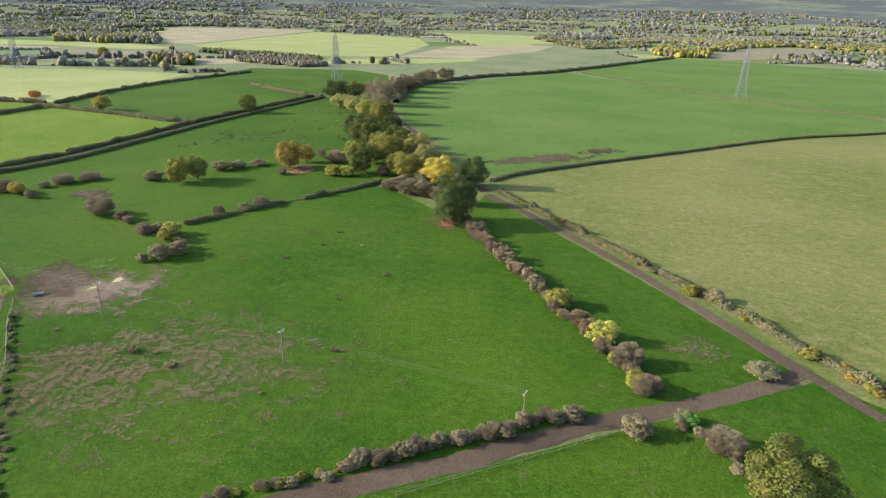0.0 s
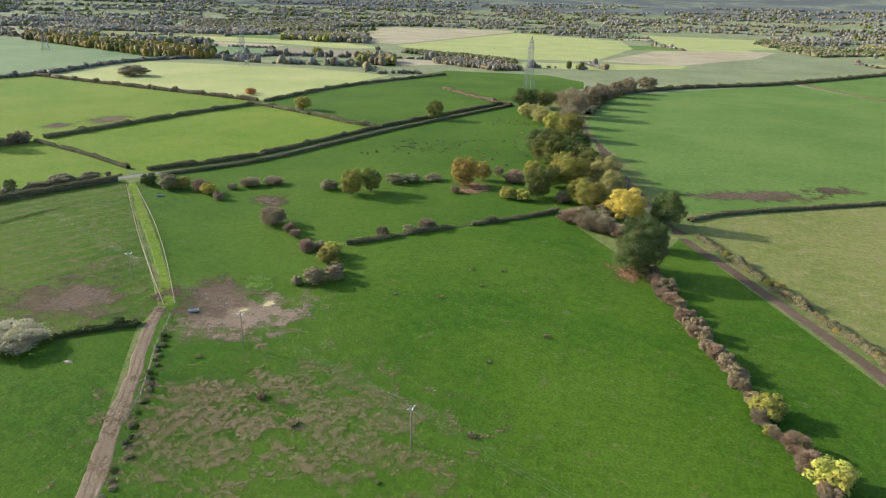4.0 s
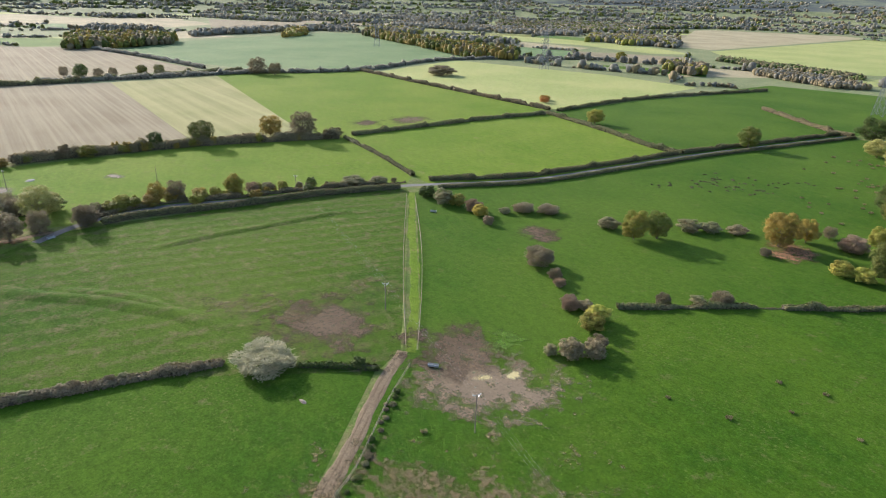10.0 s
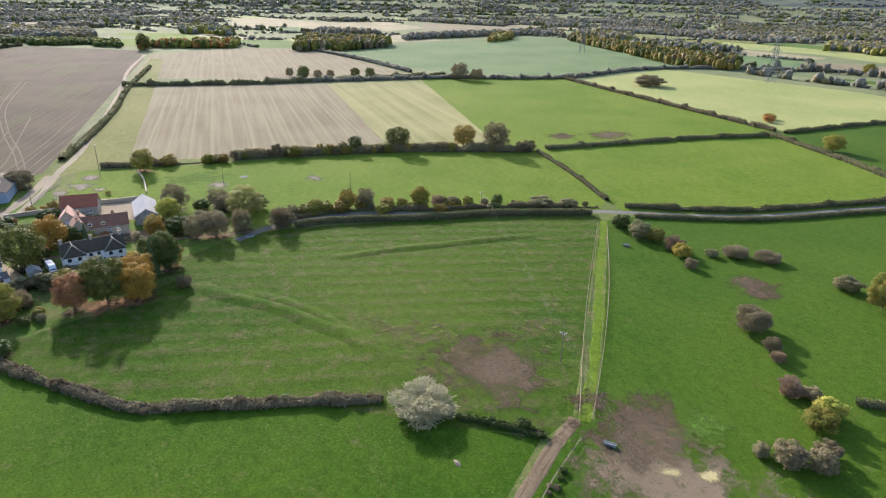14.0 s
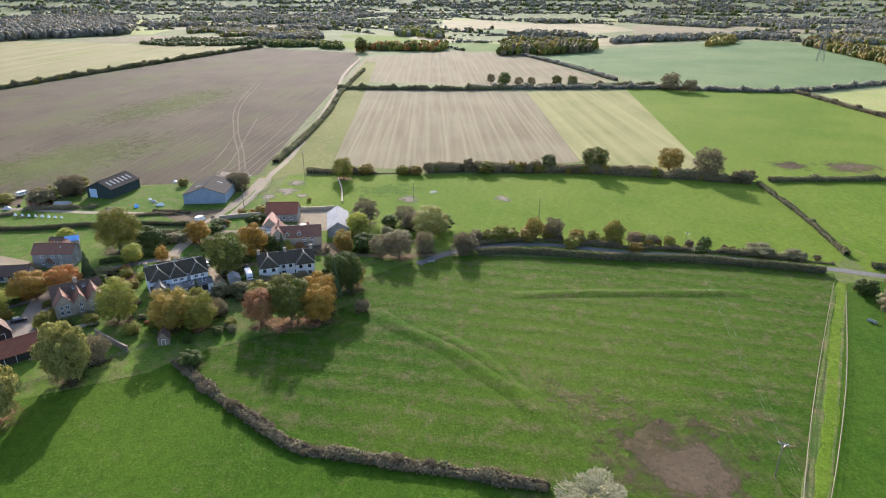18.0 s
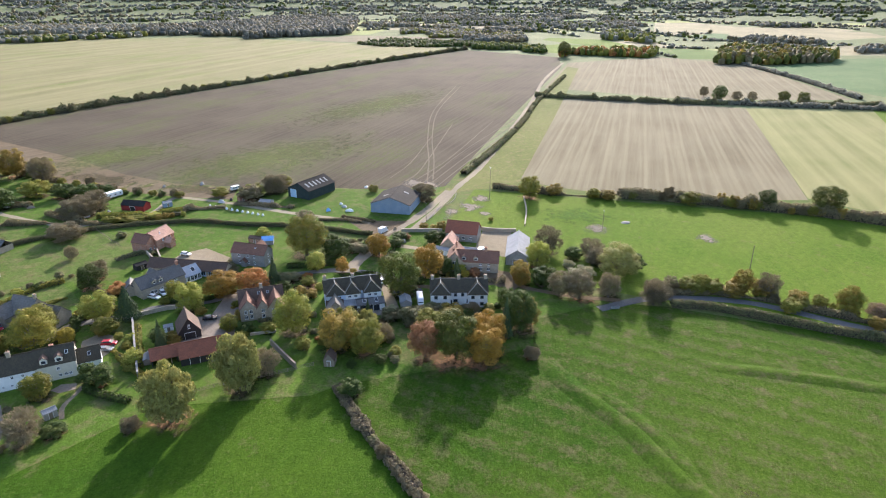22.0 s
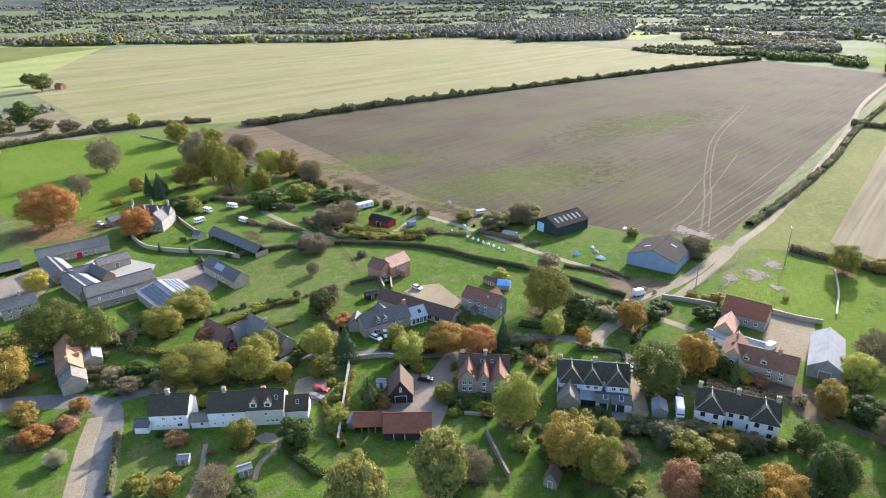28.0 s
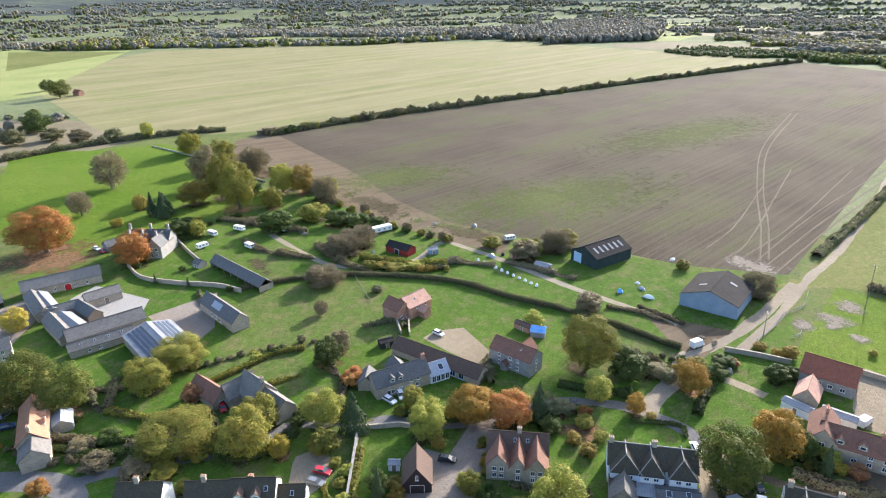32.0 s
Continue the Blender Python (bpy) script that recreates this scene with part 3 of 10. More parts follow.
def tree_model(kind, leaves, seed):
    """One tree of 14 m with a crown 6 m in radius: trunk with limbs, and crown."""
    key = (kind, leaves, seed)
    if key in TREES:
        return TREES[key]
    rng = np.random.default_rng(100 + seed + 17 * sum(map(ord, kind + leaves)))
    bm = bmesh.new()
    top = {"conifer": 13.0, "bush": 6.0, "brush": 6.0}.get(kind, 8.5)
    thick = {"bush": 0.16, "brush": 0.16, "conifer": 0.28}.get(kind, 0.42)
    lean = rng.normal(0, 0.25, 2)
    tube(bm, [(0, 0, -0.3), (0.05, 0, 1.2), (*(0.4 * lean), 0.45 * top), (*lean, top)], [thick * 1.35, thick, thick * 0.75, thick * 0.2], 7)
    if kind != "conifer":
        for k in range(9 if kind != "bare" else 16):
            a, z0 = 2 * np.pi * k * 0.382 + rng.uniform(-0.3, 0.3), rng.uniform(0.25, 0.7) * top
            out, up = rng.uniform(3.0, 4.6), rng.uniform(2.0, 4.5)
            s = Vector((lean[0] * z0 / top, lean[1] * z0 / top, z0))
            e = s + Vector((out * math.cos(a), out * math.sin(a), up))
            mid = s.lerp(e, 0.5) + Vector((0, 0, -0.4))
            tube(bm, [s, mid, e], [thick * 0.42, thick * 0.28, thick * 0.08], 5, False)
            for _ in range(2 if kind != "bare" else 4):
                q = mid.lerp(e, rng.uniform(0, 0.7))
                tube(bm, [q, q + Vector(rng.normal(0, 0.9, 3)) + Vector((math.cos(a), math.sin(a), 1.3))], [thick * 0.14, thick * 0.04], 4, False)
    thing = new("tree")
    part("trunk", bm, BARK, thing)
    crown = new("crown", crown_mesh(kind, leaves, seed))
    crown.parent = thing
    TREES[key] = thing
    return thing


COUNT = [0]


def tree(leaves, x, y, high, radius, kind="round", label="", group=""):
    """A tree with a crown of those leaves, at its true height and crown radius."""
    COUNT[0] += 1
    n = COUNT[0]
    if kind == "bush" and leaves in ("bare", "pink", "silver"):
        kind = "brush"
    if kind in ("round", "fine") and leaves == "bare":
        kind = "bare"
    if kind == "round" and radius > 9.0:
        kind = "grand"
    if kind == "round" and radius > 5.0:
        kind = "fine"
    model = tree_model(kind, leaves, n % 3)
    turn = (n * 137.5) % 360
    unit_radius = 6.1 if kind in ("bush", "brush") else 6.3
    m = pose(x, y, float(terrain(x, y)), 0, 0, turn) @ Matrix.Diagonal((radius / unit_radius, radius / unit_radius, high / 14.0, 1))
    if "placed" not in model.keys():
        model["placed"] = 1
        model.matrix_basis = m
        ob = model
    else:
        ob = copy_thing(model, m)
        ob.matrix_basis = m
    ob.name = "bush" if kind in ("bush", "brush") else "conifer_tree" if kind == "conifer" else "willow_tree" if kind == "willow" else "tree"
    # bare soil and litter; the dark tone also stands for shade below the crown
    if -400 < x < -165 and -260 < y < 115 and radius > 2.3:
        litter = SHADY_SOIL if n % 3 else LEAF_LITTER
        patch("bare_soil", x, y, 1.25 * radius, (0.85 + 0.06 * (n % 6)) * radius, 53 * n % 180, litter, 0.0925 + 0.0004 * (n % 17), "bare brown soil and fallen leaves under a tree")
    words = {"oak": "broad oak tree with dull green leaves", "dark": "dense dark green tree", "amber": "tree with amber autumn leaves", "rust": "tree with rust-red autumn leaves",
             "orange": "tree with orange autumn leaves", "gold": "tree with bright golden autumn leaves", "olive": "tree with olive green turning leaves", "lime": "tree with yellow-green leaves", "willow": "pale yellow-green willow",
             "silver": "pale silvery willow bush", "bare": "bare grey-brown leafless tree", "pink": "reddish bare shrub", "hedge": "dull green shrub", "dun": "dun brown shrub",
             "conifer": "dark green conifer", "copper": "copper red leaved shrub", "far": "dull distant tree", "ivy": "bright green shrub"}[leaves]
    return tagged(ob, label or words + " standing on grass", "bush" if kind in ("bush", "brush") else "tree", group)


def hedge(points, high, wide, leaves, leaf=0.45, ragged=0.35, dense=1.0, label="", name="hedge", gaps=0.0, kind=""):
    """A hedge along a line: dark twiggy core inside a skin of leaf clumps, uneven in height and width."""
    COUNT[0] += 1
    rng = np.random.default_rng(5000 + COUNT[0])
    step = max(0.8, 0.8 * leaf)
    line = resample(points, step)
    n = len(line)
    run = np.arange(n) * step
    rough = lambda f, s: sum(np.sin(run * f * (1 + 0.77 * k) + s + 2.1 * k) / (1 + 0.5 * k) for k in range(5)) / 2.2
    hs = high * np.clip(1 + ragged * rough(0.23, COUNT[0]) + 0.12 * ragged * rng.normal(size=n), 0.2, 1.9)
    ws = wide * np.clip(1 + 0.8 * ragged * rough(0.31, COUNT[0] + 4), 0.4, 1.7)
    if gaps:
        cut = rough(0.11, COUNT[0] + 9)
        low = np.clip((cut - (1 - 2.2 * gaps)) * 4, 0, 1)
        hs, ws = hs * (1 - 0.85 * low), ws * (1 - 0.6 * low)
    ahead = unit(np.gradient(line, axis=0))
    side = np.stack([-ahead[:, 1], ahead[:, 0]], 1)
    area = (2 * hs + ws) * step
    count = int(dense * area.sum() / (0.42 * leaf * leaf))
    k = rng.choice(n, count, p=area / area.sum())
    u = rng.uniform(-0.5, 0.5, count)
    ang = rng.uniform(0, np.pi, count)
    ca, sa = np.cos(ang), np.sin(ang)
    ca, sa = np.sign(ca) * np.abs(ca) ** 0.6, np.abs(sa) ** 0.6
    deep = rng.uniform(0.75, 1.1, count)
    ground = terrain(line[k, 0], line[k, 1])
    p = np.empty((count, 3))
    p[:, :2] = line[k] + side[k] * (0.5 * ws[k] * ca * deep)[:, None] + ahead[k] * (step * u)[:, None]
    p[:, 2] = ground + np.maximum(0.1, hs[k] * sa * deep)
    w = np.concatenate([side[k] * ca[:, None], sa[:, None]], 1)
    corners = leaf_corners(rng, p, unit(w + 0.5 * rng.normal(size=w.shape)), np.full(count, leaf))
    core, prof = [], ((-0.36, -0.3), (-0.34, 0.55), (0, 0.8), (0.34, 0.55), (0.36, -0.3))
    z = terrain(line[:, 0], line[:, 1])
    rings = [np.concatenate([line + side * (a * ws)[:, None], (z + b * hs)[:, None]], 1) for a, b in prof]
    for a, b in zip(rings, rings[1:]):
        core.append(np.stack([a[:-1], a[1:], b[1:], b[:-1]], 1).reshape(-1, 3))
    core = np.concatenate(core)
    thing = new(name)
    f = new("foliage", quads_mesh("foliage", corners, [LEAF[leaves]]))
    s = new("twig_core", quads_mesh("twig_core", core, [TWIG_CORE]))
    f.parent = s.parent = thing
    words = {"hedge": "dull green field hedge", "dun": "brownish overgrown field hedge", "pink": "ragged reddish-brown bare hedge", "olive": "yellowing hedge", "dark": "dark green trimmed hedge", "amber": "amber autumn hedge", "far": "distant field hedge"}.get(leaves, "bare brown field hedge")
    return tagged(thing, label or words + " along the edge of a field", "hedge", "", kind)


def thicket(points, high, radius, leaves, apart=2.4, loose=1.0, label="", name="hedgerow"):
    """An overgrown hedgerow: bushes of several kinds standing close along a line."""
    COUNT[0] += 1
    rng = np.random.default_rng(9000 + COUNT[0])
    thing = new(name)
    for k, (x, y) in enumerate(resample(points, apart)):
        kind = leaves[int(rng.integers(0, len(leaves)))]
        big, tall = rng.uniform(0.6, 1.35), rng.uniform(0.8, 1.2)
        bush = new("bush", crown_mesh("brush" if kind in ("bare", "pink", "silver") else "bush", kind, k % 3))
        bush.parent = thing
        bush.matrix_basis = pose(x + rng.normal(0, loose), y + rng.normal(0, loose), -0.1, 0, 0, 137.5 * k) @ Matrix.Diagonal((radius * big / 6.6, radius * big / 6.6, high * big * tall / 14, 1))
    return tagged(thing, label, "hedge")


# ---- land ----
FIELDS = []


def field(name, corners, material, z, label, kind="structure"):
    FIELDS.append(np.array(corners, float))
    bm = bmesh.new()
    f = bm.faces.new([bm.verts.new((x, y, z)) for x, y in corners])
    if f.normal.z < 0 or f.calc_area() and (f.normal_update() or f.normal.z < 0):
        f.normal_flip()
    bmesh.ops.triangulate(bm, faces=bm.faces[:])
    ob = part(name, bm, material)
    return tagged(ob, label, "field", "", kind)


def strip(name, points, wide, material, z, label, category="road", kind="structure", wobble=0.12, step=1.5):
    """A road or path: a thin slab with uneven verges."""
    COUNT[0] += 1
    rng = np.random.default_rng(COUNT[0])
    line = resample(points, step)
    ahead = unit(np.gradient(line, axis=0))
    side = np.stack([-ahead[:, 1], ahead[:, 0]], 1)
    bm = bmesh.new()
    wide = np.interp(np.linspace(0, 1, len(line)), np.linspace(0, 1, len(wide)), wide) if isinstance(wide, (list, tuple)) else np.full(len(line), wide)
    rows = []
    soft = lambda: np.convolve(rng.normal(size=len(line) + 4), np.ones(5) / 2.3, "valid")
    for p, s, w, ja, jb in zip(line, side, wide, soft(), soft()):
        a, b = p + s * w * (0.5 + wobble * ja * 0.5), p - s * w * (0.5 + wobble * jb * 0.5)
        rows.append([bm.verts.new((*q, h)) for q, h in ((a + 0.3 * s, z - 0.08), (a, z), (p, z + 0.01), (b, z), (b - 0.3 * s, z - 0.08))])
    for a, b in zip(rows, rows[1:]):
        for j in range(4):
            bm.faces.new((a[j], a[j + 1], b[j + 1], b[j]))
    return tagged(part(name, bm, material), label, category, "", kind)


def patch(name, x, y, rx, ry, turn, material, z, label, kind="structure"):
    """A ragged worn patch on the ground."""
    bm = bmesh.new()
    uv = bm.loops.layers.uv.new("UVMap")
    m = pose(x, y, z, 0, 0, turn)
    rings = [[bm.verts.new(m @ Vector((rx * r * math.cos(a), ry * r * math.sin(a), 0))) for a in (2 * math.pi * k / 24 for k in range(24))] for r in (0.001, 0.5, 1.0)]
    for j, (a, b) in enumerate(zip(rings, rings[1:])):
        for k in range(24):
            f = bm.faces.new((a[k], b[k], b[(k + 1) % 24], a[(k + 1) % 24]))
            for loop, v in zip(f.loops, (j / 2, (j + 1) / 2, (j + 1) / 2, j / 2)):
                loop[uv].uv = (v, 0)
    return tagged(part(name, bm, material), label, "ground patch", "", kind)


bm = bmesh.new()
rings = []
for r in (0, 60, 150, 300, 600, 1000, 1600, 2300, 2700, 3100, 3500, 3900, 4300, 4700, 5200):
    rings.append([bm.verts.new((-150 + r * math.cos(a), 100 + r * math.sin(a), float(terrain(-150 + r * math.cos(a), 100 + r * math.sin(a))))) for a in (2 * math.pi * k / 72 for k in range(72))] if r else [bm.verts.new((-150, 100, 0))])
for k in range(72):
    bm.faces.new((rings[0][0], rings[1][k], rings[1][(k + 1) % 72]))
for a, b in zip(rings[1:], rings[2:]):
    for k in range(72):
        bm.faces.new((a[k], b[k], b[(k + 1) % 72], a[(k + 1) % 72]))
tagged(part("ground", bm, GRASS_FAR), "dull green farmland reaching to the horizon", "ground", "", "structure")


# ---- fields ----
field("rough_grass", [(-700, -420), (-300, -420), (220, -200), (460, 100), (340, 480), (140, 640), (-320, 640), (-480, 560), (-420, 120), (-520, -100)], GRASS_ROUGH, 0.026, "rough grass of verges and hedge bottoms")
FIELDS.pop()
field("parkland", [(-267, -293), (-363, -471), (-394, -422), (-436, -391), (-428, -344), (-385, -230), (-356, -146), (-333, -85), (-317, -87), (-287, -143), (-263, -183)], GRASS_BRIGHT, 0.028, "green parkland round a manor house")
field("meadow", [(84, 124), (-22, 80), (-62, 62), (-92, 104), (-121, 154), (-95, 181), (-89, 222), (-70, 242), (-31, 282), (7, 227), (46, 114)], GRASS_MEADOW, 0.032, "bright green grazed meadow with tufts")
field("meadow", [(46, 114), (84, 124), (18, 268), (7, 227)], GRASS_MEADOW, 0.034, "green strip of meadow between a hedge and a lane")
field("pasture", [(-121, 154), (-218, 250), (-226, 254), (-243, 216), (-266, 132), (-267, 114), (-252, 88), (-236, 88), (-221, 62), (-211, 37), (-186, 52), (-160, 83), (-118, 145)], GRASS_RIDGE, 0.036, "green pasture with old ridge and furrow")
field("pasture", [(-118, 143), (-150, 105), (-160, 83), (-186, 52), (-215, 32), (-196, -8), (-150, -60), (0, -60), (-62, 62), (-92, 104)], GRASS_MEADOW, 0.038, "bright green pasture below a dark hedge")
field("pasture", [(-113, 150), (-218, 250), (-218, 264), (-191, 306), (-157, 430), (-110, 569), (-60, 560), (-20, 300), (-31, 282), (-89, 222), (-95, 181)], GRASS_SMOOTH, 0.040, "smooth green pasture with scattered oaks")
field("pasture", [(-268, 138), (-246, 218), (-229, 256), (-239, 271), (-331, 300), (-365, 224), (-380, 135), (-392, 60), (-330, 50), (-285, 90)], GRASS_BRIGHT, 0.042, "bright green pasture behind a lane")
field("pasture", [(-239, 271), (-225, 268), (-196, 308), (-169, 426), (-234, 451), (-304, 479), (-334, 309), (-331, 300)], GRASS_BRIGHT, 0.044, "smooth green pasture between hedges")
field("pasture", [(-332, 299), (-300, 474), (-312, 494), (-611, 542), (-655, 419), (-668, 390), (-377, 290)], GRASS_BRIGHT, 0.046, "green pasture beyond a tree line")
field("stubble_field", [(-660, 282), (-668, 390), (-366, 292), (-359, 267), (-394, 228)], STUBBLE_GREEN, 0.048, "weedy green-brown stubble field")
field("stubble_field", [(-425, 71), (-688, 106), (-721, 123), (-660, 282), (-391, 227), (-383, 154), (-401, 102)], STUBBLE, 0.050, "pale brown stubble field with tramlines")
field("stubble_field", [(-772, 110), (-1028, 153), (-1120, 297), (-1043, 398), (-717, 397), (-705, 245)], STUBBLE, 0.052, "distant pale brown stubble field")
field("pasture", [(-593, 557), (-637, 735), (-410, 766), (-295, 743), (-305, 502), (-317, 502), (-389, 511)], GRASS_PALE, 0.054, "pale sunlit pasture")
field("pasture", [(-966, 391), (-1110, 555), (-1228, 957), (-1129, 986), (-666, 785), (-621, 559), (-706, 441)], GRASS_BLUE, 0.056, "bluish green young crop")
field("pasture", [(-304, 487), (-290, 619), (-236, 779), (-197, 650), (-112, 572), (-137, 497), (-169, 426), (-234, 451)], GRASS_SMOOTH, 0.058, "rough green pasture with molehills")
field("pasture", [(-273, 713), (-252, 837), (-123, 850), (-73, 794), (-66, 732), (-113, 577), (-195, 652)], GRASS_SMOOTH, 0.060, "green field below a pylon")
field("crop_field", [(-42, 525), (-31, 687), (162, 903), (360, 523), (316, 456), (137, 368), (23, 301), (-29, 456)], GRASS_CROP, 0.062, "smooth green young crop")
field("pasture", [(26, 274), (24, 292), (138, 369), (235, 427), (330, 462), (420, 330), (300, 120), (92, 106), (68, 184), (46, 231)], GRASS_OLIVE, 0.064, "faded olive green pasture")
field("crop_field", [(170, 923), (440, 1291), (713, 1066), (366, 533), (273, 680)], GRASS_CROP, 0.066, "blue-green young crop")
field("ploughed_field", [(-504, -347), (-1227, -9), (-1104, 144), (-976, 140), (-560, 70), (-396, 44), (-380, 30), (-386, 12), (-388, -20), (-384, -60), (-386, -104), (-402, -145), (-439, -207), (-471, -275)], PLOUGH, 0.068, "brown ploughed field with tyre tracks")
field("crop_field", [(-575, -866), (-449, -508), (-427, -432), (-512, -355), (-1246, -15), (-1519, -590), (-1388, -948), (-1041, -1270), (-786, -1113)], WINTER_WHEAT, 0.070, "pale yellow-green thin winter crop")
field("pasture", [(-322, -445), (-326, -407), (-428, -393), (-412, -327), (-394, -251), (-366, -238), (-336, -272), (-304, -299), (-275, -333)], GRASS_BRIGHT, 0.072, "green parkland pasture")
field("pasture", [(-811, -1597), (-882, -1603), (-1064, -1375), (-657, -920), (-563, -778), (-494, -769), (-456, -760)], GRASS_PALE, 0.074, "distant green field")
field("stubble_field", [(-916, 2176), (-823, 2735), (-455, 2282), (-518, 1331), (-608, 1353)], STRAW, 0.076, "distant straw coloured rough grass")
field("pasture", [(-504, 1293), (-434, 2176), (-88, 1901), (-44, 1538), (-91, 1128), (-251, 1064), (-390, 1123)], GRASS_PALE, 0.078, "distant pale pasture")
field("pasture", [(-51, 2440), (354, 2513), (281, 1772), (49, 1588)], GRASS_PALE, 0.080, "distant pale pasture")
field("stubble_field", [(-81, 1132), (8, 1515), (262, 1646), (185, 1379), (35, 1107)], STRAW, 0.082, "distant straw coloured field")
field("stubble_field", [(-147, 879), (53, 1075), (416, 1645), (442, 1537), (148, 1026), (-53, 839)], GRASS_FAR, 0.084, "distant dull rough pasture")
field("stubble_field", [(540, 1381), (821, 1761), (1027, 1753), (679, 1350), (528, 1263)], STUBBLE, 0.086, "distant bare brown field")
field("village_green", [(-211, 37), (-221, 62), (-236, 88), (-252, 88), (-267, 114), (-285, 90), (-330, 52), (-396, 44), (-387, 10), (-384, -30), (-376, -70), (-384, -125), (-398, -190), (-380, -200), (-300, -220), (-150, -240), (-120, -60), (-196, -8), (-205, 30)], GRASS_LAWN, 0.088, "grass gardens and paddocks of a village")
field("pasture", [(84, 121), (97, 106), (200, 40), (200, -90), (-90, -90), (-64, 56), (-22, 78.5)], GRASS_MEADOW, 0.090, "green pasture below a muddy track")
field("pasture", [(-380, 38), (-396, 50), (-560, 78), (-976, 148), (-960, 162), (-600, 112), (-398, 82), (-392, 60)], GRASS_OLIVE, 0.092, "rough grass beside a farm track")


# ---- roads and tracks ----
strip("road", [(-262, 110), (-272, 130), (-272, 160), (-258, 190), (-247, 222), (-229, 257), (-222, 268), (-196, 311), (-181, 362), (-162, 434), (-141, 497), (-115, 573)], 3.2, TARMAC, 0.112, "narrow grey country lane between hedges", "road", "structure", 0.06)
strip("dirt_track", [(-52, 44), (-72, 76), (-91, 106), (-100, 121), (-113, 141), (-120, 154)], [3.2, 3.2, 2.4], DIRT_TRACK, 0.104, "straight pale brown dirt track", "track", "structure", 0.14)
strip("wheel_rut", [(-52.6, 43.63), (-72.6, 75.63), (-91.6, 105.63), (-100.6, 120.63), (-113.6, 140.63), (-119.6, 152.63)], 0.45, EARTH, 0.112, "dark rut worn into a dirt track", "track", "structure", 0.5)
strip("wheel_rut", [(-51.4, 44.37), (-71.4, 76.37), (-90.4, 106.37), (-99.4, 121.37), (-112.4, 141.37), (-118.4, 153.37)], 0.45, EARTH, 0.112, "dark rut worn into a dirt track", "track", "structure", 0.5)
strip("grass_track", [(-118, 155), (-144, 181), (-219, 251)], 2.6, GRASS_BRIGHT, 0.103, "bright grass track between wire fences", "track", "structure", 0.3)
strip("wheel_rut", [(-121, 155), (-146, 179), (-214, 244)], 0.35, GRASS_ROUGH, 0.104, "worn brown edge of a grass track", "track", "structure", 0.6)
strip("wheel_rut", [(-118, 157), (-143, 182), (-208, 243)], 0.35, GRASS_ROUGH, 0.104, "worn brown edge of a grass track", "track", "structure", 0.6)
strip("muddy_track", [(82, 124), (56, 112), (30, 103), (5, 92), (-21, 82), (-31, 77)], 4.6, MUD_LANE, 0.104, "dark muddy farm track", "track")
strip("muddy_track", [(19, 267), (38, 231), (58, 189), (72, 153), (82, 127), (90, 107)], 3.4, MUD_LANE, 0.107, "brown rutted farm lane beside a hedge", "track")
strip("muddy_track", [(-49, 551), (-39, 481), (-18, 403), (1, 325), (19, 272)], 4.0, MUD_LANE, 0.104, "muddy verge along the edge of a field", "track", "structure", 0.4)
strip("pale_track", [(-329, 37), (-357, 44), (-392, 50), (-434, 60), (-515, 73), (-671, 94), (-844, 113), (-1025, 145)], 3.2, CHALK_TRACK, 0.107, "pale rutted farm track along a ploughed field", "track")
strip("pale_track", [(-406, 33), (-450, 28), (-519, 18), (-624, 9), (-775, 14)], 0.5, RUT, 0.107, "tyre track in ploughed earth", "track", "structure", 0.3)
strip("pale_track", [(-408, 36), (-452, 31), (-521, 21), (-626, 13), (-778, 19)], 0.5, RUT, 0.107, "tyre track in ploughed earth", "track", "structure", 0.3)


# ---- hedges ----
hedge([(-266, 134), (-265, 148), (-253, 181), (-243, 216), (-227, 251)], 2.6, 2.2, "hedge", 0.4, ragged=0.12, label="dark green trimmed hedge along a lane")
hedge([(-276, 134), (-276, 160), (-263, 189), (-251, 224), (-233, 260)], 2.0, 2.6, "dun", 0.4, ragged=0.5, gaps=0.35)
hedge([(-216, 266), (-191, 308), (-176, 360), (-157, 432), (-136, 495), (-110, 571)], 1.7, 2.2, "hedge", 0.5, ragged=0.15)
hedge([(-228, 272), (-202, 312), (-187, 363), (-168, 436), (-147, 499), (-121, 575)], 2.2, 3, "hedge", 0.55)
hedge([(-331, 300), (-281, 286), (-239, 271)], 1.8, 2.2, "hedge", 0.5)
hedge([(-385, 135), (-383, 156), (-366, 224), (-333, 297)], 4.6, 4.5, "dun", 0.5, ragged=0.4)
hedge([(-396, 70), (-388, 100), (-385, 130)], 2.5, 3, "dun", 0.6, gaps=0.4)
hedge([(-334, 309), (-323, 381), (-315, 428), (-302, 474)], 2.6, 3.2, "hedge", 0.6)
hedge([(-304, 479), (-234, 451), (-195, 432), (-169, 426)], 2.6, 3.6, "hedge", 0.6)
hedge([(-304, 495), (-292, 622), (-238, 784)], 2.6, 3.2, "hedge", 0.8)
hedge([(-312, 494), (-384, 505), (-508, 524), (-611, 542)], 3, 4, "dun", 0.8, ragged=0.5)
hedge([(-197, 650), (-135, 589), (-112, 574)], 2.6, 3.5, "dun", 0.7)
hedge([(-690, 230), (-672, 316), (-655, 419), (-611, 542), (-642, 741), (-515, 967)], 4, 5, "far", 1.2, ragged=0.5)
hedge([(-711, 99), (-695, 163), (-680, 238), (-682, 321), (-675, 426)], 4, 5, "hedge", 1, ragged=0.5)
hedge([(-421, 52), (-491, 69), (-584, 87), (-690, 102), (-871, 138)], 2.6, 4, "hedge", 0.7, gaps=0.2)
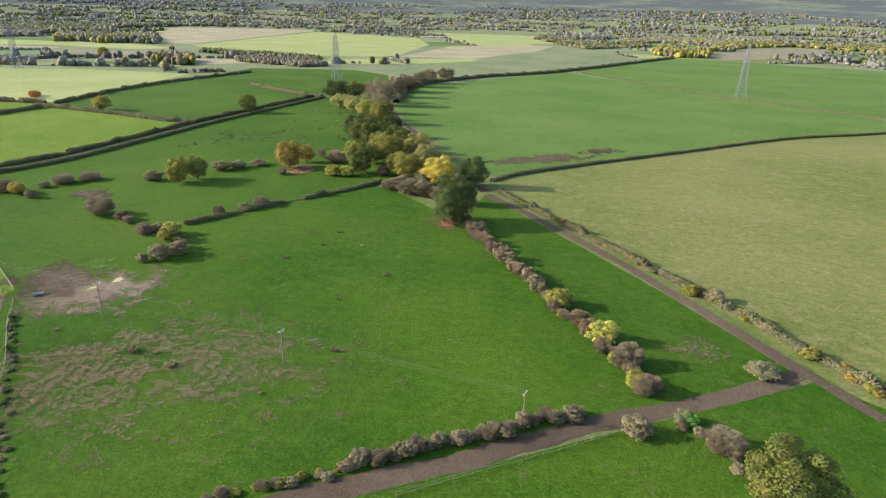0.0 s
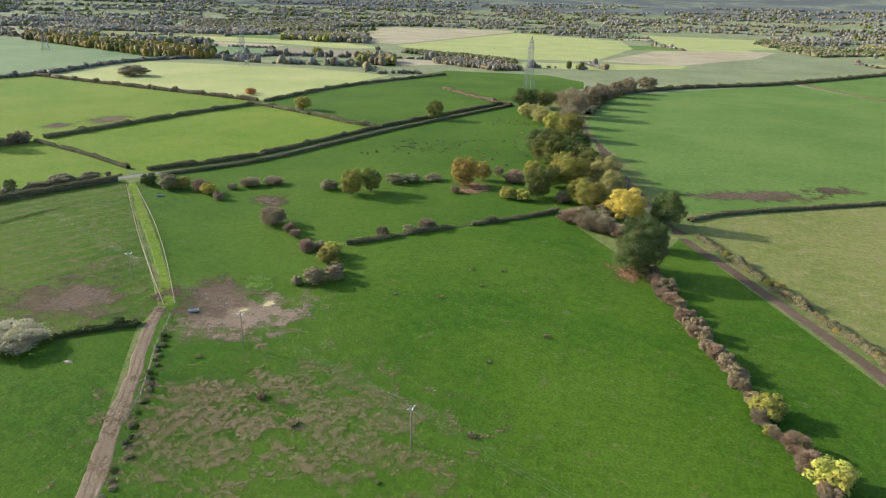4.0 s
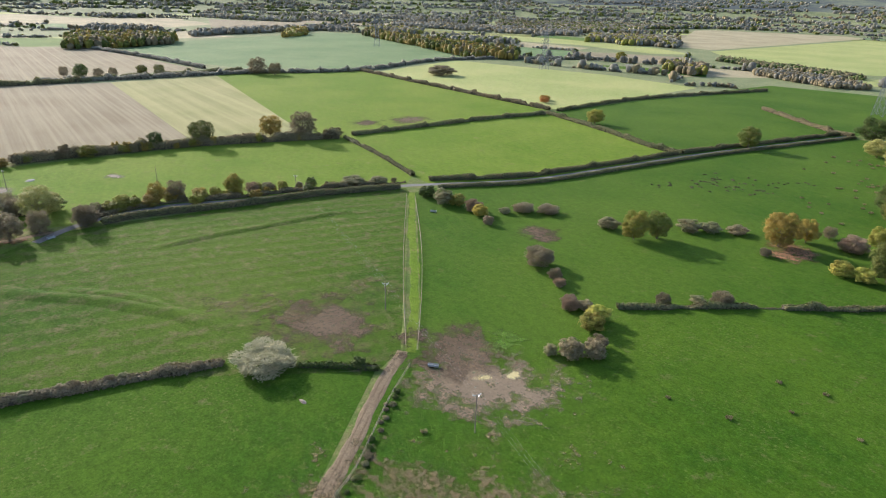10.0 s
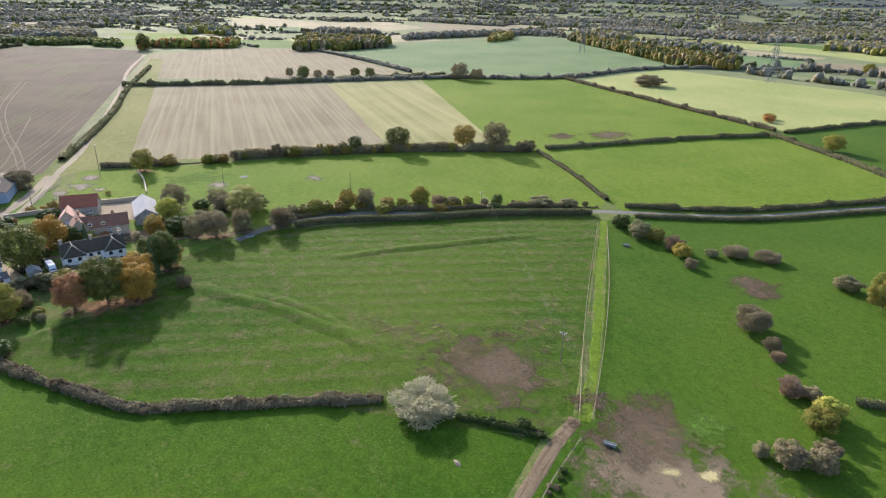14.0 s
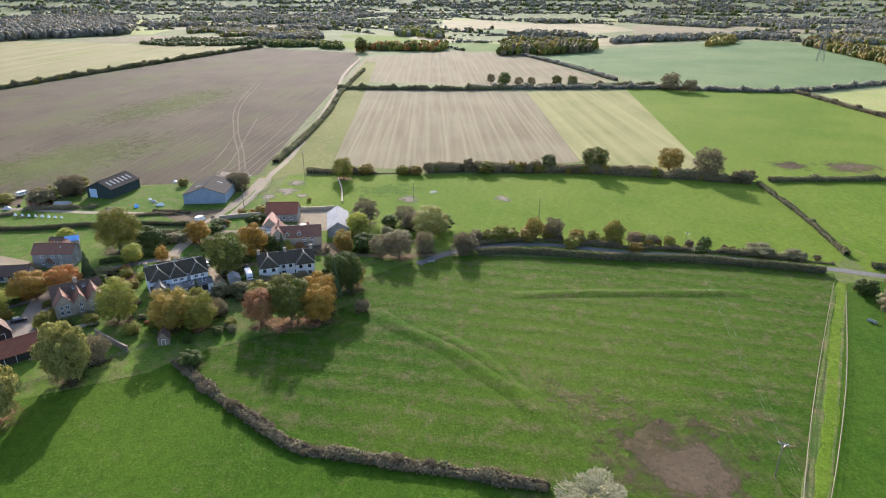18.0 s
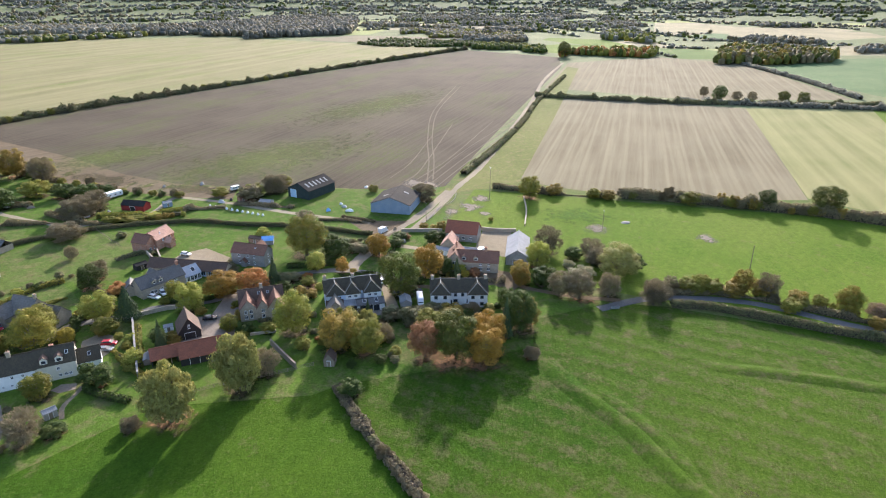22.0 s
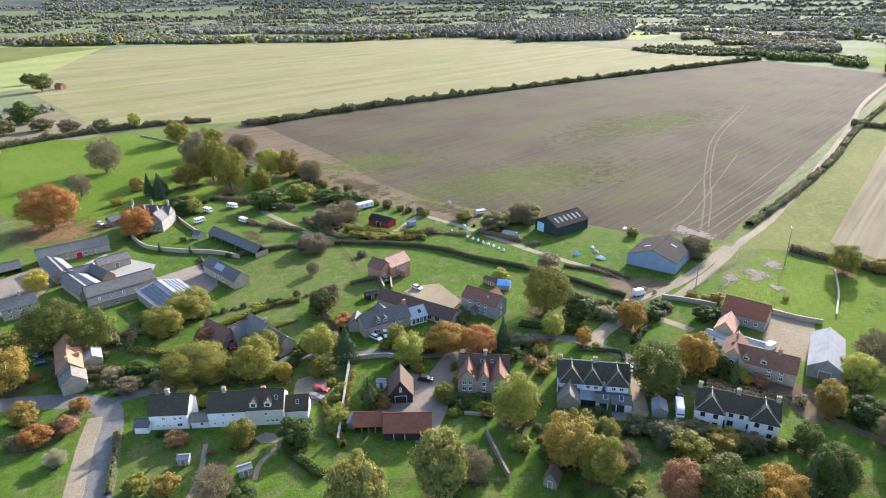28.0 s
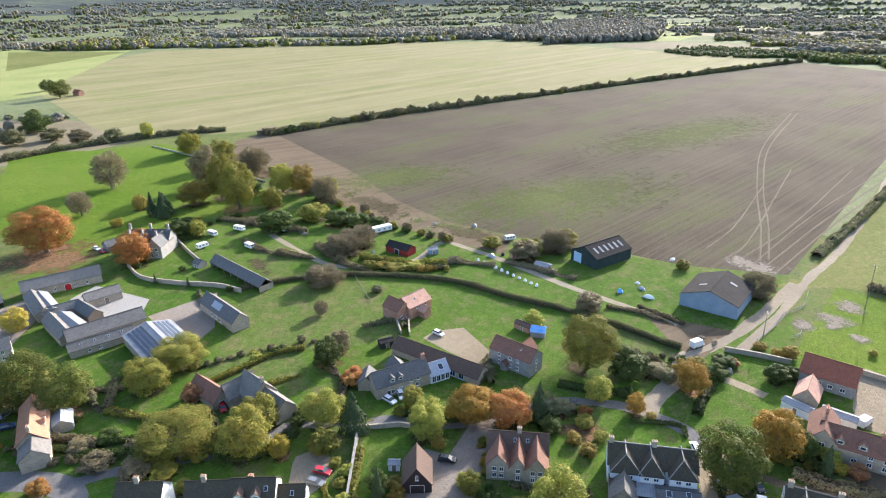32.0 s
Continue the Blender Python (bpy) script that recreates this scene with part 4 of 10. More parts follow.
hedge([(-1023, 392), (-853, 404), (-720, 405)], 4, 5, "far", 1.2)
hedge([(-209, 36), (-193, 47), (-176, 61), (-168, 68), (-160, 85), (-152, 104), (-146, 118)], 1.5, 3, "bare", 0.4, ragged=0.5, label="low dark tangled bramble hedge across a pasture")
hedge([(-132, 131), (-127, 136), (-118, 144)], 1.1, 2, "dark", 0.4, ragged=0.5, gaps=0.3)
hedge([(-94, 216), (-89, 221), (-70, 242), (-48, 263), (-30, 282)], 1.5, 2, "hedge", 0.4, ragged=0.6, gaps=0.2)
hedge([(25, 270), (46, 227), (66, 185), (80, 155), (89, 132), (96, 116)], 1.7, 2.6, "hedge", 0.45, ragged=0.6, gaps=0.2)
hedge([(22, 290), (46, 312), (137, 368), (232, 425), (318, 458), (482, 540)], 1.6, 2.2, "hedge", 0.5, ragged=0.15)
hedge([(170, 923), (271, 675), (364, 529)], 1, 1.6, "dun", 0.7)
hedge([(-44, 552), (-31, 687), (40, 791), (164, 912), (434, 1273)], 3.5, 6, "hedge", 0.9, ragged=0.4)
hedge([(-495, -337), (-601, -306), (-727, -249), (-937, -155), (-1237, -10)], 4.5, 6, "hedge", 1, ragged=0.5)
hedge([(-322, -445), (-382, -443), (-443, -423), (-493, -387)], 4, 6, "hedge", 0.9, ragged=0.5)
thicket([(6, 229), (13, 208), (21, 184), (28, 167), (31, 154)], 3.4, 2.2, ("bare", "pink", "dun", "bare", "pink"), 1.6, 0.9, "hedgerow of bare reddish-brown thorn bushes")
thicket([(31, 154), (36, 143), (39, 133), (42, 124), (44, 114)], 3.4, 2.3, ("bare", "dun", "olive", "pink", "bare", "pink", "bare"), 1.7, 1.0, "ragged hedgerow of mixed autumn bushes")
thicket([(-16, 88.5), (-7.5, 92.5), (1, 96), (11, 99.7), (18, 103), (28, 105.5)], 2.3, 1.9, ("dun", "bare", "bare", "dun"), 1.15, 0.5, "low dun brown brambles beside a track")
thicket([(-37, 80.5), (-28, 84), (-16, 88)], 1.1, 1.2, ("dun", "bare", "olive"), 1.3, 0.5, "low dun brown brambles beside a track")
thicket([(48, 105), (50, 100), (53, 94), (55, 89)], 2.6, 1.9, ("dun", "bare", "hedge"), 2.4, 0.7, "brown overgrown hedgerow beside a track")
thicket([(25, 270), (46, 227), (66, 185), (80, 155), (89, 132), (96, 116)], 1.9, 1.7, ("olive", "amber", "dun", "hedge"), 3.4, 0.6, "low yellowing hedgerow along a farm lane")
thicket([(-385, 135), (-383, 156), (-366, 224), (-333, 297)], 5.5, 3, ("bare", "dun", "olive", "amber", "bare"), 4.2, 1.2, "tall brown overgrown hedgerow with autumn bushes")
thicket([(-280, 136), (-280, 160), (-267, 189), (-255, 224), (-237, 258)], 3.0, 1.8, ("dun", "olive", "bare", "amber"), 5.5, 1.2, "overgrown autumn hedgerow behind a country lane")
thicket([(-495, -337), (-601, -306), (-727, -249), (-937, -155), (-1237, -10)], 6.5, 4.2, ("olive", "dun", "hedge", "dark"), 11, 2, "long hedgerow of rounded bushes between fields")
thicket([(-209, 36), (-193, 47), (-176, 61), (-168, 68), (-160, 85), (-152, 104), (-146, 118)], 1.8, 1.7, ("bare", "dun", "bare", "hedge"), 2.6, 0.7, "low tangled brambles across a pasture")
thicket([(-414, -251), (-390, -191), (-375, -147), (-366, -113), (-363, -87)], 3.5, 2.6, ("dark", "bare", "olive", "dun"), 4.5, 1.6, "scrubby bushes on rough earth beside a field")
thicket([(-50, 47), (-70, 79), (-89, 109), (-97, 123), (-108, 141)], 0.8, 0.9, ("hedge", "dark", "dun"), 2.1, 0.7, "dark rank weeds along a dirt track")
thicket([(-202, -80), (-206, -74), (-212, -66)], 2.2, 2, ("dun", "olive", "dark"), 3, 0.7, "mixed garden shrubs along a village lane")
thicket([(-228, -34), (-221, -30), (-210, -24)], 2.4, 1.9, ("olive", "lime", "hedge"), 3, 0.7, "yellow-green garden shrubs beside a wall")
thicket([(-307, 8), (-313, 17), (-312, 27)], 2.6, 2.2, ("dark", "hedge", "olive"), 3.4, 0.7, "dark evergreen shrubs beside a paddock")
thicket([(-274, -11), (-274, -2), (-275, 7)], 2, 1.8, ("dun", "olive", "rust"), 3, 0.7, "brown autumn shrubs beside a lane")
thicket([(-278, 44), (-279, 53), (-281, 61)], 2.6, 2.2, ("dark", "amber", "olive"), 3.2, 0.7, "mixed shrubs behind white houses")
thicket([(-244, 49), (-245, 60), (-253, 69), (-259, 77)], 2.4, 2, ("olive", "amber", "hedge", "dark"), 3, 0.7, "mixed shrubs in front gardens")
thicket([(-324, -103), (-328, -87), (-336, -73)], 3.2, 2.2, ("olive", "amber", "lime"), 3.4, 0.7, "yellow and amber hedgerow beside an earth track")
thicket([(-175, -33), (-184, -37), (-190, -44)], 1.4, 1.3, ("hedge", "dun"), 2.8, 0.7, "low shrubs beside a garden path")
thicket([(-238, -101), (-249, -95), (-258, -88), (-270, -79)], 2, 1.7, ("olive", "hedge", "dun"), 3, 0.7, "overgrown hedge between gardens")
thicket([(-212, -122), (-220, -115), (-229, -111)], 2, 1.8, ("dark", "dun", "hedge"), 3, 0.7, "dark shrubs along a farm wall")
thicket([(-252, -12), (-241, -3), (-230, 0)], 1.8, 1.5, ("amber", "olive", "dark"), 3, 0.7, "autumn shrubs beside a paved yard")
thicket([(-236, 21), (-230, 27), (-222, 32)], 2, 1.8, ("olive", "rust", "hedge"), 3, 0.7, "autumn shrubs along a garden fence")
thicket([(-245, 41), (-233, 46), (-223, 49)], 2, 1.7, ("bare", "hedge", "olive"), 3.2, 0.7, "bare and green shrubs between gardens")
thicket([(-323, -203), (-340, -201), (-343, -180)], 2.4, 2.2, ("dark", "olive", "dun"), 3.6, 0.7, "dark shrubs round a manor garden")
thicket([(-195, -114), (-196, -103), (-198, -94)], 1.8, 1.6, ("dark", "hedge"), 2.6, 0.7, "dark hedge shrubs beside a lane")
thicket([(-188, -116), (-190, -106), (-194, -96), (-199, -88)], 1.8, 1.7, ("dun", "rust", "hedge"), 3, 0.7, "mixed autumn shrubs along a village lane")


# ---- trees ----
tree("bare", -342.2, -309.3, 22.2, 11.7, "bare", "bare old parkland tree above brown leaves")
tree("olive", -427.3, -347.2, 15.4, 10.5)
tree("olive", -407.8, -289.6, 20.0, 11.6)
tree("bare", -398.6, -250.5, 19.5, 10.3, "bare")
tree("lime", -385.3, -212.2, 17.6, 9.3)
tree("amber", -389.9, -200.2, 17.0, 8.9)
tree("olive", -388.4, -182.9, 12.6, 8.1)
tree("dun", -370.8, -259.6, 26.1, 10.8)
tree("olive", -351.1, -209.8, 28.1, 11.1)
tree("olive", -359.4, -233.0, 26.2, 8.6)
tree("amber", -344.4, -236.8, 14.2, 9.7)
tree("dark", -372.0, -224.8, 8.7, 7.5, "bush")
tree("dark", -337.3, -168.0, 10.8, 10.0, "bush")
tree("olive", -357.1, -162.8, 9.9, 9.2, "bush")
tree("dark", -357.3, -147.9, 7.8, 7.3, "bush")
tree("dark", -361.2, -137.9, 6.9, 6.7, "bush")
tree("dark", -362.6, -128.1, 6.1, 5.4, "bush")
tree("bare", -328.9, -120.0, 10.2, 9.8, "bush")
tree("conifer", -322.5, -242.3, 13.2, 3.7, "conifer")
tree("conifer", -322.1, -232.8, 14.5, 4.9, "conifer")
tree("gold", -303.1, -243.3, 4.6, 3.5, "bush")
tree("amber", -324.7, -256.2, 8.4, 4.4)
tree("dark", -313.8, -206.4, 7.6, 8.7, "bush")
tree("gold", -321.6, -206.8, 5.4, 4.1, "bush")
tree("rust", -286.7, -201.1, 11.1, 8.8)
tree("oak", -201.5, -127.5, 15.5, 10.5)
tree("oak", -206.5, -114.5, 14.0, 8.0)
tree("amber", -181.6, -115.1, 14.0, 8.0)
tree("amber", -175.5, -96.5, 6.0, 4.5, "bush")
tree("rust", -172.0, -85.0, 5.0, 4.5, "bush")
tree("olive", -236.9, -106.3, 9.5, 9.4)
tree("olive", -223.7, -102.8, 10.4, 7.0)
tree("dark", -258.9, -67.3, 9.4, 5.2)
tree("bare", -282.8, -91.3, 5.6, 3.0)
tree("olive", -211.9, -75.1, 8.7, 11.4)
tree("olive", -216.3, -67.6, 5.4, 5.1, "bush")
tree("copper", -227.3, -88.1, 5.3, 4.0, "bush")
tree("olive", -218.6, -57.6, 13.8, 7.3)
tree("gold", -222.4, -50.5, 5.7, 3.0)
tree("lime", -237.6, -49.8, 9.7, 6.1)
tree("olive", -229.3, -42.8, 6.0, 4.6, "bush")
tree("conifer", -238.9, -40.8, 12.2, 4.8, "conifer")
tree("dark", -204.8, -92.0, 3.4, 3.7, "bush")
tree("dun", -200.2, -74.7, 4.4, 4.1, "bush")
tree("olive", -204.0, -69.3, 3.0, 3.8, "bush")
tree("olive", -203.1, -60.8, 3.1, 2.4, "bush")
tree("dark", -214.3, -61.6, 2.8, 2.3, "bush")
tree("rust", -185.7, -88.7, 3.6, 3.1, "bush")
tree("copper", -178.6, -83.4, 4.6, 3.6, "bush")
tree("silver", -170.2, -73.4, 3.9, 3.0, "bush")
tree("copper", -188.9, -54.4, 4.1, 3.2, "bush")
tree("dark", -188.7, -60.5, 1.5, 1.2, "bush")
tree("olive", -195.9, -39.4, 8.2, 4.3)
tree("dark", -203.6, -29.1, 6.8, 5.2, "bush")
tree("lime", -214.5, -24.4, 4.4, 3.4, "bush")
tree("bare", -179.6, -30.9, 9.2, 4.9)
tree("dark", -183.2, -26.2, 3.2, 3.5, "bush")
tree("amber", -176.6, -43.1, 4.7, 3.6, "bush")
tree("olive", -174.0, -49.2, 4.2, 3.3, "bush")
tree("dark", -225.1, -23.0, 5.5, 2.9)
tree("amber", -225.6, -18.1, 3.1, 2.4, "bush")
tree("lime", -246.2, -23.5, 10.6, 5.6)
tree("orange", -258.1, -17.4, 9.5, 7.7)
tree("rust", -261.9, -8.1, 9.1, 6.6)
tree("olive", -234.9, -5.0, 6.1, 3.2)
tree("dark", -234.9, 0.7, 3.3, 2.6, "bush")
tree("willow", -205.6, 10.7, 16.5, 7.1, "willow")
tree("bare", -213.6, 14.6, 8.4, 4.4)
tree("willow", -191.0, -0.7, 16.6, 7.2, "willow")
tree("bare", -187.1, -8.9, 3.5, 2.8, "bush")
tree("olive", -295.9, -0.1, 17.8, 9.4)
tree("dark", -298.8, 10.4, 8.5, 6.5, "bush")
tree("lime", -282.2, 7.8, 8.1, 4.2)
tree("orange", -281.7, 18.0, 6.1, 3.2)
tree("orange", -298.3, 28.6, 9.8, 5.1)
tree("dark", -316.2, 33.5, 4.0, 4.2, "bush")
tree("oak", -265.9, 42.9, 15.9, 8.4)
tree("orange", -282.1, 50.2, 12.8, 6.7)
tree("dark", -284.4, 55.6, 7.5, 4.6)
tree("lime", -285.9, 61.6, 4.2, 3.2, "bush")
tree("olive", -269.6, 8.5, 3.8, 2.9, "bush")
tree("lime", -236.5, 14.5, 13.5, 7.1)
tree("amber", -228.1, 31.5, 13.3, 7.1)
tree("olive", -226.9, 39.7, 11.1, 5.9)
tree("olive", -232.9, 26.5, 6.2, 3.3)
tree("bare", -234.5, 43.6, 6.1, 3.2)
tree("conifer", -242.3, 36.8, 9.2, 1.8, "conifer")
tree("hedge", -246.9, 48.9, 5.4, 4.1, "bush")
tree("olive", -244.4, 56.1, 6.4, 5.3, "bush")
tree("amber", -252.1, 61.9, 4.4, 4.9, "bush")
tree("bare", -254.2, 68.2, 4.0, 3.6, "bush")
tree("copper", -227.0, 57.1, 11.7, 6.1)
tree("oak", -227.1, 65.9, 15.3, 8.1)
tree("orange", -233.6, 74.7, 12.6, 6.6)
tree("dark", -243.6, 83.6, 14.5, 6.0)
tree("amber", -248.7, 85.3, 10.2, 5.3)
tree("dark", -259.4, 79.7, 8.0, 4.2)
tree("bare", -309.3, 95.1, 11.5, 6.0)
tree("lime", -295.1, 90.8, 10.6, 5.6)
tree("dark", -303.3, 104.5, 5.5, 4.2, "bush")
tree("bare", -306.3, 111.9, 8.1, 5.3)
tree("willow", -288.2, 119.0, 13.1, 8.9)
tree("dark", -279.0, 92.3, 7.2, 5.5, "bush")
tree("dun", -271.6, 97.5, 9.4, 5.1)
tree("dun", -269.6, 104.2, 10.5, 6.3)
tree("bare", -271.0, 114.0, 9.0, 4.7)
tree("orange", -277.4, 84.4, 7.4, 3.9)
tree("copper", -283.5, 67.5, 3.6, 2.8, "bush")
tree("silver", -294.4, 102.2, 3.6, 2.7, "bush")
tree("silver", -288.2, 106.9, 3.7, 4.9, "bush")
tree("dark", -219.5, 37.1, 2.3, 1.8, "bush")
tree("dark", -222.5, 44.9, 2.8, 2.2, "bush")
tree("olive", -236.0, 6.9, 3.7, 2.9, "bush")
tree("olive", -227.9, 20.4, 3.8, 3.0, "bush")
tree("olive", -227.0, 48.4, 2.9, 2.2, "bush")
tree("dark", -206.4, 40.0, 4.9, 3.7, "bush")
tree("bare", -229.3, 87.3, 3.9, 3.0, "bush")
tree("rust", -256.7, -54.7, 3.9, 5.2, "bush")
tree("lime", -312.3, -24.4, 5.4, 4.1, "bush")
tree("hedge", -302.2, 18.6, 3.9, 4.2, "bush")
tree("dark", -315.9, 47.6, 5.3, 4.1, "bush")
tree("conifer", -266.2, -2.3, 12.4, 3.2, "conifer")
tree("dark", -264.0, 1.9, 4.4, 3.4, "bush")
tree("amber", -262.6, 8.4, 3.0, 2.3, "bush")
tree("amber", -331.6, 49.9, 3.9, 3.0, "bush")
tree("amber", -332.5, 41.5, 2.4, 2.4, "bush")
tree("bare", -302.0, -107.9, 7.5, 8.7, "bush")
tree("olive", -367.5, -69.1, 5.1, 5.4, "bush")
tree("dun", -362.1, -50.5, 8.9, 7.0, "bush")
tree("bare", -375.9, -42.6, 10.6, 8.1, "bush")
tree("bare", -371.4, 36.4, 8.9, 6.8, "bush")
tree("olive", -382.9, 8.0, 4.3, 3.3, "bush")
tree("oak", -540.2, -727.1, 21.6, 14.4)
tree("dark", -568.9, -807.7, 14.9, 10.2)
tree("dark", -415.0, -535.5, 18.9, 14.5, "bush")
tree("hedge", -376.5, -494.5, 14.3, 11.0, "bush")
tree("hedge", -401.7, -485.8, 10.9, 11.4, "bush")
tree("dun", -406.6, -453.7, 12.7, 9.7, "bush")
tree("hedge", -425.0, -438.1, 10.9, 9.9, "bush")
tree("lime", -445.0, -423.2, 13.0, 6.8)
tree("olive", -118.9, 272.6, 11.8, 6.2)
tree("oak", -113.3, 280.5, 11.1, 5.8)
tree("amber", -77.3, 306.8, 14.1, 8.0)
tree("amber", -71.7, 319.9, 9.8, 5.2)
tree("bare", -66.4, 331.6, 5.0, 3.2, "bare")
tree("bare", -77.8, 293.3, 3.1, 2.4, "bush")
tree("oak", -148.5, 475.6, 14.4, 8.5)
tree("olive", -255.2, 470.4, 11.3, 7.9)
tree("rust", -337.3, 523.0, 5.9, 4.6, "bush")
tree("dark", -97.6, 561.8, 17.8, 12.6)
tree("oak", -81.8, 573.0, 15.7, 9.9)
tree("bare", -71.9, 590.2, 13.7, 9.2, "bare")
tree("willow", -85.9, 514.5, 11.3, 9.0)
tree("willow", -71.4, 491.8, 13.0, 9.7)
tree("bare", -54.0, 533.5, 23.4, 12.3, "bare")
tree("bare", -44.8, 627.8, 13.7, 12.0, "bare")
tree("oak", -50.8, 401.4, 14.3, 10.9)
tree("oak", -48.2, 369.5, 16.2, 11.4)
tree("olive", -45.2, 444.5, 18.0, 10.2)
tree("oak", -28.4, 364.3, 12.7, 8.8)
tree("olive", -29.1, 325.0, 15.4, 9.8)
tree("willow", -15.2, 333.4, 14.8, 9.4)
tree("olive", -53.8, 293.5, 6.0, 4.7, "bush")
tree("oak", -41.3, 299.4, 14.5, 7.6)
tree("lime", -46.9, 293.6, 5.4, 4.1, "bush")
tree("pink", -56.6, 322.7, 6.3, 6.1, "bush")
tree("olive", -16.9, 291.2, 12.7, 9.1)
tree("gold", -2.2, 280.8, 14.2, 9.1)
tree("dark", 12.8, 280.3, 14.2, 7.5)
tree("dark", 3.6, 227.2, 19.1, 10.9, "round", "large dark green oak with rounded crown in a hedge")
tree("pink", -23.1, 271.5, 5.3, 5.5, "bush")
tree("bare", -15.5, 265.9, 6.8, 5.9, "bush")
tree("bare", -9.7, 263.3, 6.7, 5.8, "bush")
tree("pink", -4.1, 260.1, 5.4, 4.2, "bush")
tree("dun", 12.8, 214.3, 5.0, 3.9, "bush")
tree("hedge", -131.8, 276.4, 4.9, 5.0, "bush")
tree("hedge", -108.6, 298.1, 5.2, 5.6, "bush")
tree("hedge", -102.6, 304.0, 3.9, 5.2, "bush")
tree("dun", -93.9, 310.3, 3.4, 4.7, "bush")
tree("bare", -167.3, 267.4, 4.2, 5.6, "bush")
tree("bare", -159.9, 274.4, 3.6, 5.7, "bush")
tree("hedge", -171.6, 260.4, 2.9, 3.0, "bush")
tree("dark", -209.2, 251.9, 6.0, 4.6, "bush")
tree("hedge", -197.5, 249.9, 7.2, 5.5, "bush")
tree("olive", -192.1, 252.8, 5.9, 4.5, "bush")
tree("pink", -181.8, 251.9, 5.8, 4.5, "bush")
tree("dun", -167.6, 244.4, 3.7, 2.8, "bush")
tree("bare", -129.3, 225.7, 6.6, 5.8, "bush")
tree("pink", -114.4, 216.2, 3.1, 2.4, "bush")
tree("pink", -103.7, 205.2, 4.3, 3.3, "bush")
tree("dun", -100.3, 208.5, 3.4, 2.6, "bush")
tree("olive", -92.7, 199.7, 5.5, 4.2, "bush")
tree("dun", -88.6, 182.9, 5.3, 4.1, "bush")
tree("dun", -86.2, 192.1, 3.9, 3.0, "bush")
tree("hedge", -93.0, 180.2, 2.9, 2.3, "bush")
tree("bare", -86.0, 229.0, 3.6, 2.7, "bush")
tree("bare", -73.5, 242.9, 3.9, 4.0, "bush")
tree("hedge", -78.6, 236.8, 2.9, 2.8, "bush")
tree("dark", -255.2, 221.8, 5.5, 3.0)
tree("dun", -280.0, 136.4, 5.0, 3.4, "round", "young autumn tree in a row behind a lane hedge", "trees along the lane")
tree("olive", -280.0, 146.6, 6.5, 4.2, "round", "young autumn tree in a row behind a lane hedge", "trees along the lane")
tree("amber", -279.8, 160.5, 9.0, 4.0, "round", "young autumn tree in a row behind a lane hedge", "trees along the lane")
tree("bare", -276.5, 167.9, 9.6, 4.3, "bare", "young autumn tree in a row behind a lane hedge", "trees along the lane")
tree("amber", -272.7, 176.2, 5.0, 4.0, "round", "young autumn tree in a row behind a lane hedge", "trees along the lane")
tree("olive", -270.1, 182.1, 5.0, 3.3, "round", "young autumn tree in a row behind a lane hedge", "trees along the lane")
tree("amber", -267.0, 189.0, 10.2, 4.0, "round", "young autumn tree in a row behind a lane hedge", "trees along the lane")
tree("pink", -264.4, 196.7, 5.6, 3.8, "bare", "young autumn tree in a row behind a lane hedge", "trees along the lane")
tree("dun", -262.1, 203.2, 5.0, 3.5, "round", "young autumn tree in a row behind a lane hedge", "trees along the lane")
tree("olive", -260.1, 209.2, 5.0, 3.1, "round", "young autumn tree in a row behind a lane hedge", "trees along the lane")
tree("olive", -266.7, 189.2, 9.6, 5.1)
tree("dark", -122.5, 141.6, 2.6, 2.0, "bush")
tree("dark", -127.6, 136.8, 1.5, 1.1, "bush")
tree("dun", -527.8, 592.6, 12.1, 18.9, "bush")
tree("oak", -369.6, 225.6, 14.7, 8.7)
tree("dark", -374.7, 201.2, 10.0, 5.3)
tree("amber", -363.8, 268.0, 13.7, 8.7)
tree("bare", -345.8, 279.9, 16.8, 9.6, "bare")
tree("olive", -377.7, 166.4, 7.5, 6.3, "bush")
tree("olive", -376.6, 184.7, 5.8, 4.8, "bush")
tree("olive", -278.7, 149.9, 5.9, 4.5, "bush")
tree("amber", -277.8, 166.4, 6.2, 4.7, "bush")
tree("amber", -280.2, 158.9, 5.5, 4.2, "bush")
tree("olive", -266.5, 171.5, 4.9, 3.7, "bush")
tree("amber", -257.5, 194.4, 4.4, 3.4, "bush")
tree("olive", -279.7, 141.8, 5.2, 4.0, "bush")
tree("bare", -271.7, 130.2, 7.1, 5.5, "bush")
tree("dark", -250.3, 216.8, 4.0, 3.1, "bush")
tree("hedge", -246.9, 239.9, 4.2, 6.7, "bush")
tree("hedge", -240.2, 249.8, 3.7, 5.4, "bush")
tree("olive", -501.3, 950.0, 14.6, 10.3)
tree("oak", 56.2, 79.9, 14.8, 7.8, "round", "large spreading oak with green turning leaves")
tree("dun", 38.1, 100.6, 4.0, 3.6, "bush")
tree("hedge", 72.3, 122.9, 3.2, 4.3, "bush")
tree("ivy", 49.5, 104.4, 2.9, 2.2, "bush")
tree("bare", 53.4, 97.1, 4.0, 4.4, "bush")
tree("olive", 32.1, 156.4, 5.8, 4.5, "bush")
tree("lime", 39.9, 136.7, 5.7, 4.4, "bush")
tree("bare", 43.4, 126.6, 5.4, 4.1, "bush")
tree("pink", 44.8, 115.8, 4.1, 3.1, "bush")
tree("pink", 35.5, 145.5, 4.2, 3.2, "bush")
tree("dun", 77.6, 162.4, 3.7, 2.9, "bush")
tree("olive", 71.5, 165.9, 3.7, 2.9, "bush")
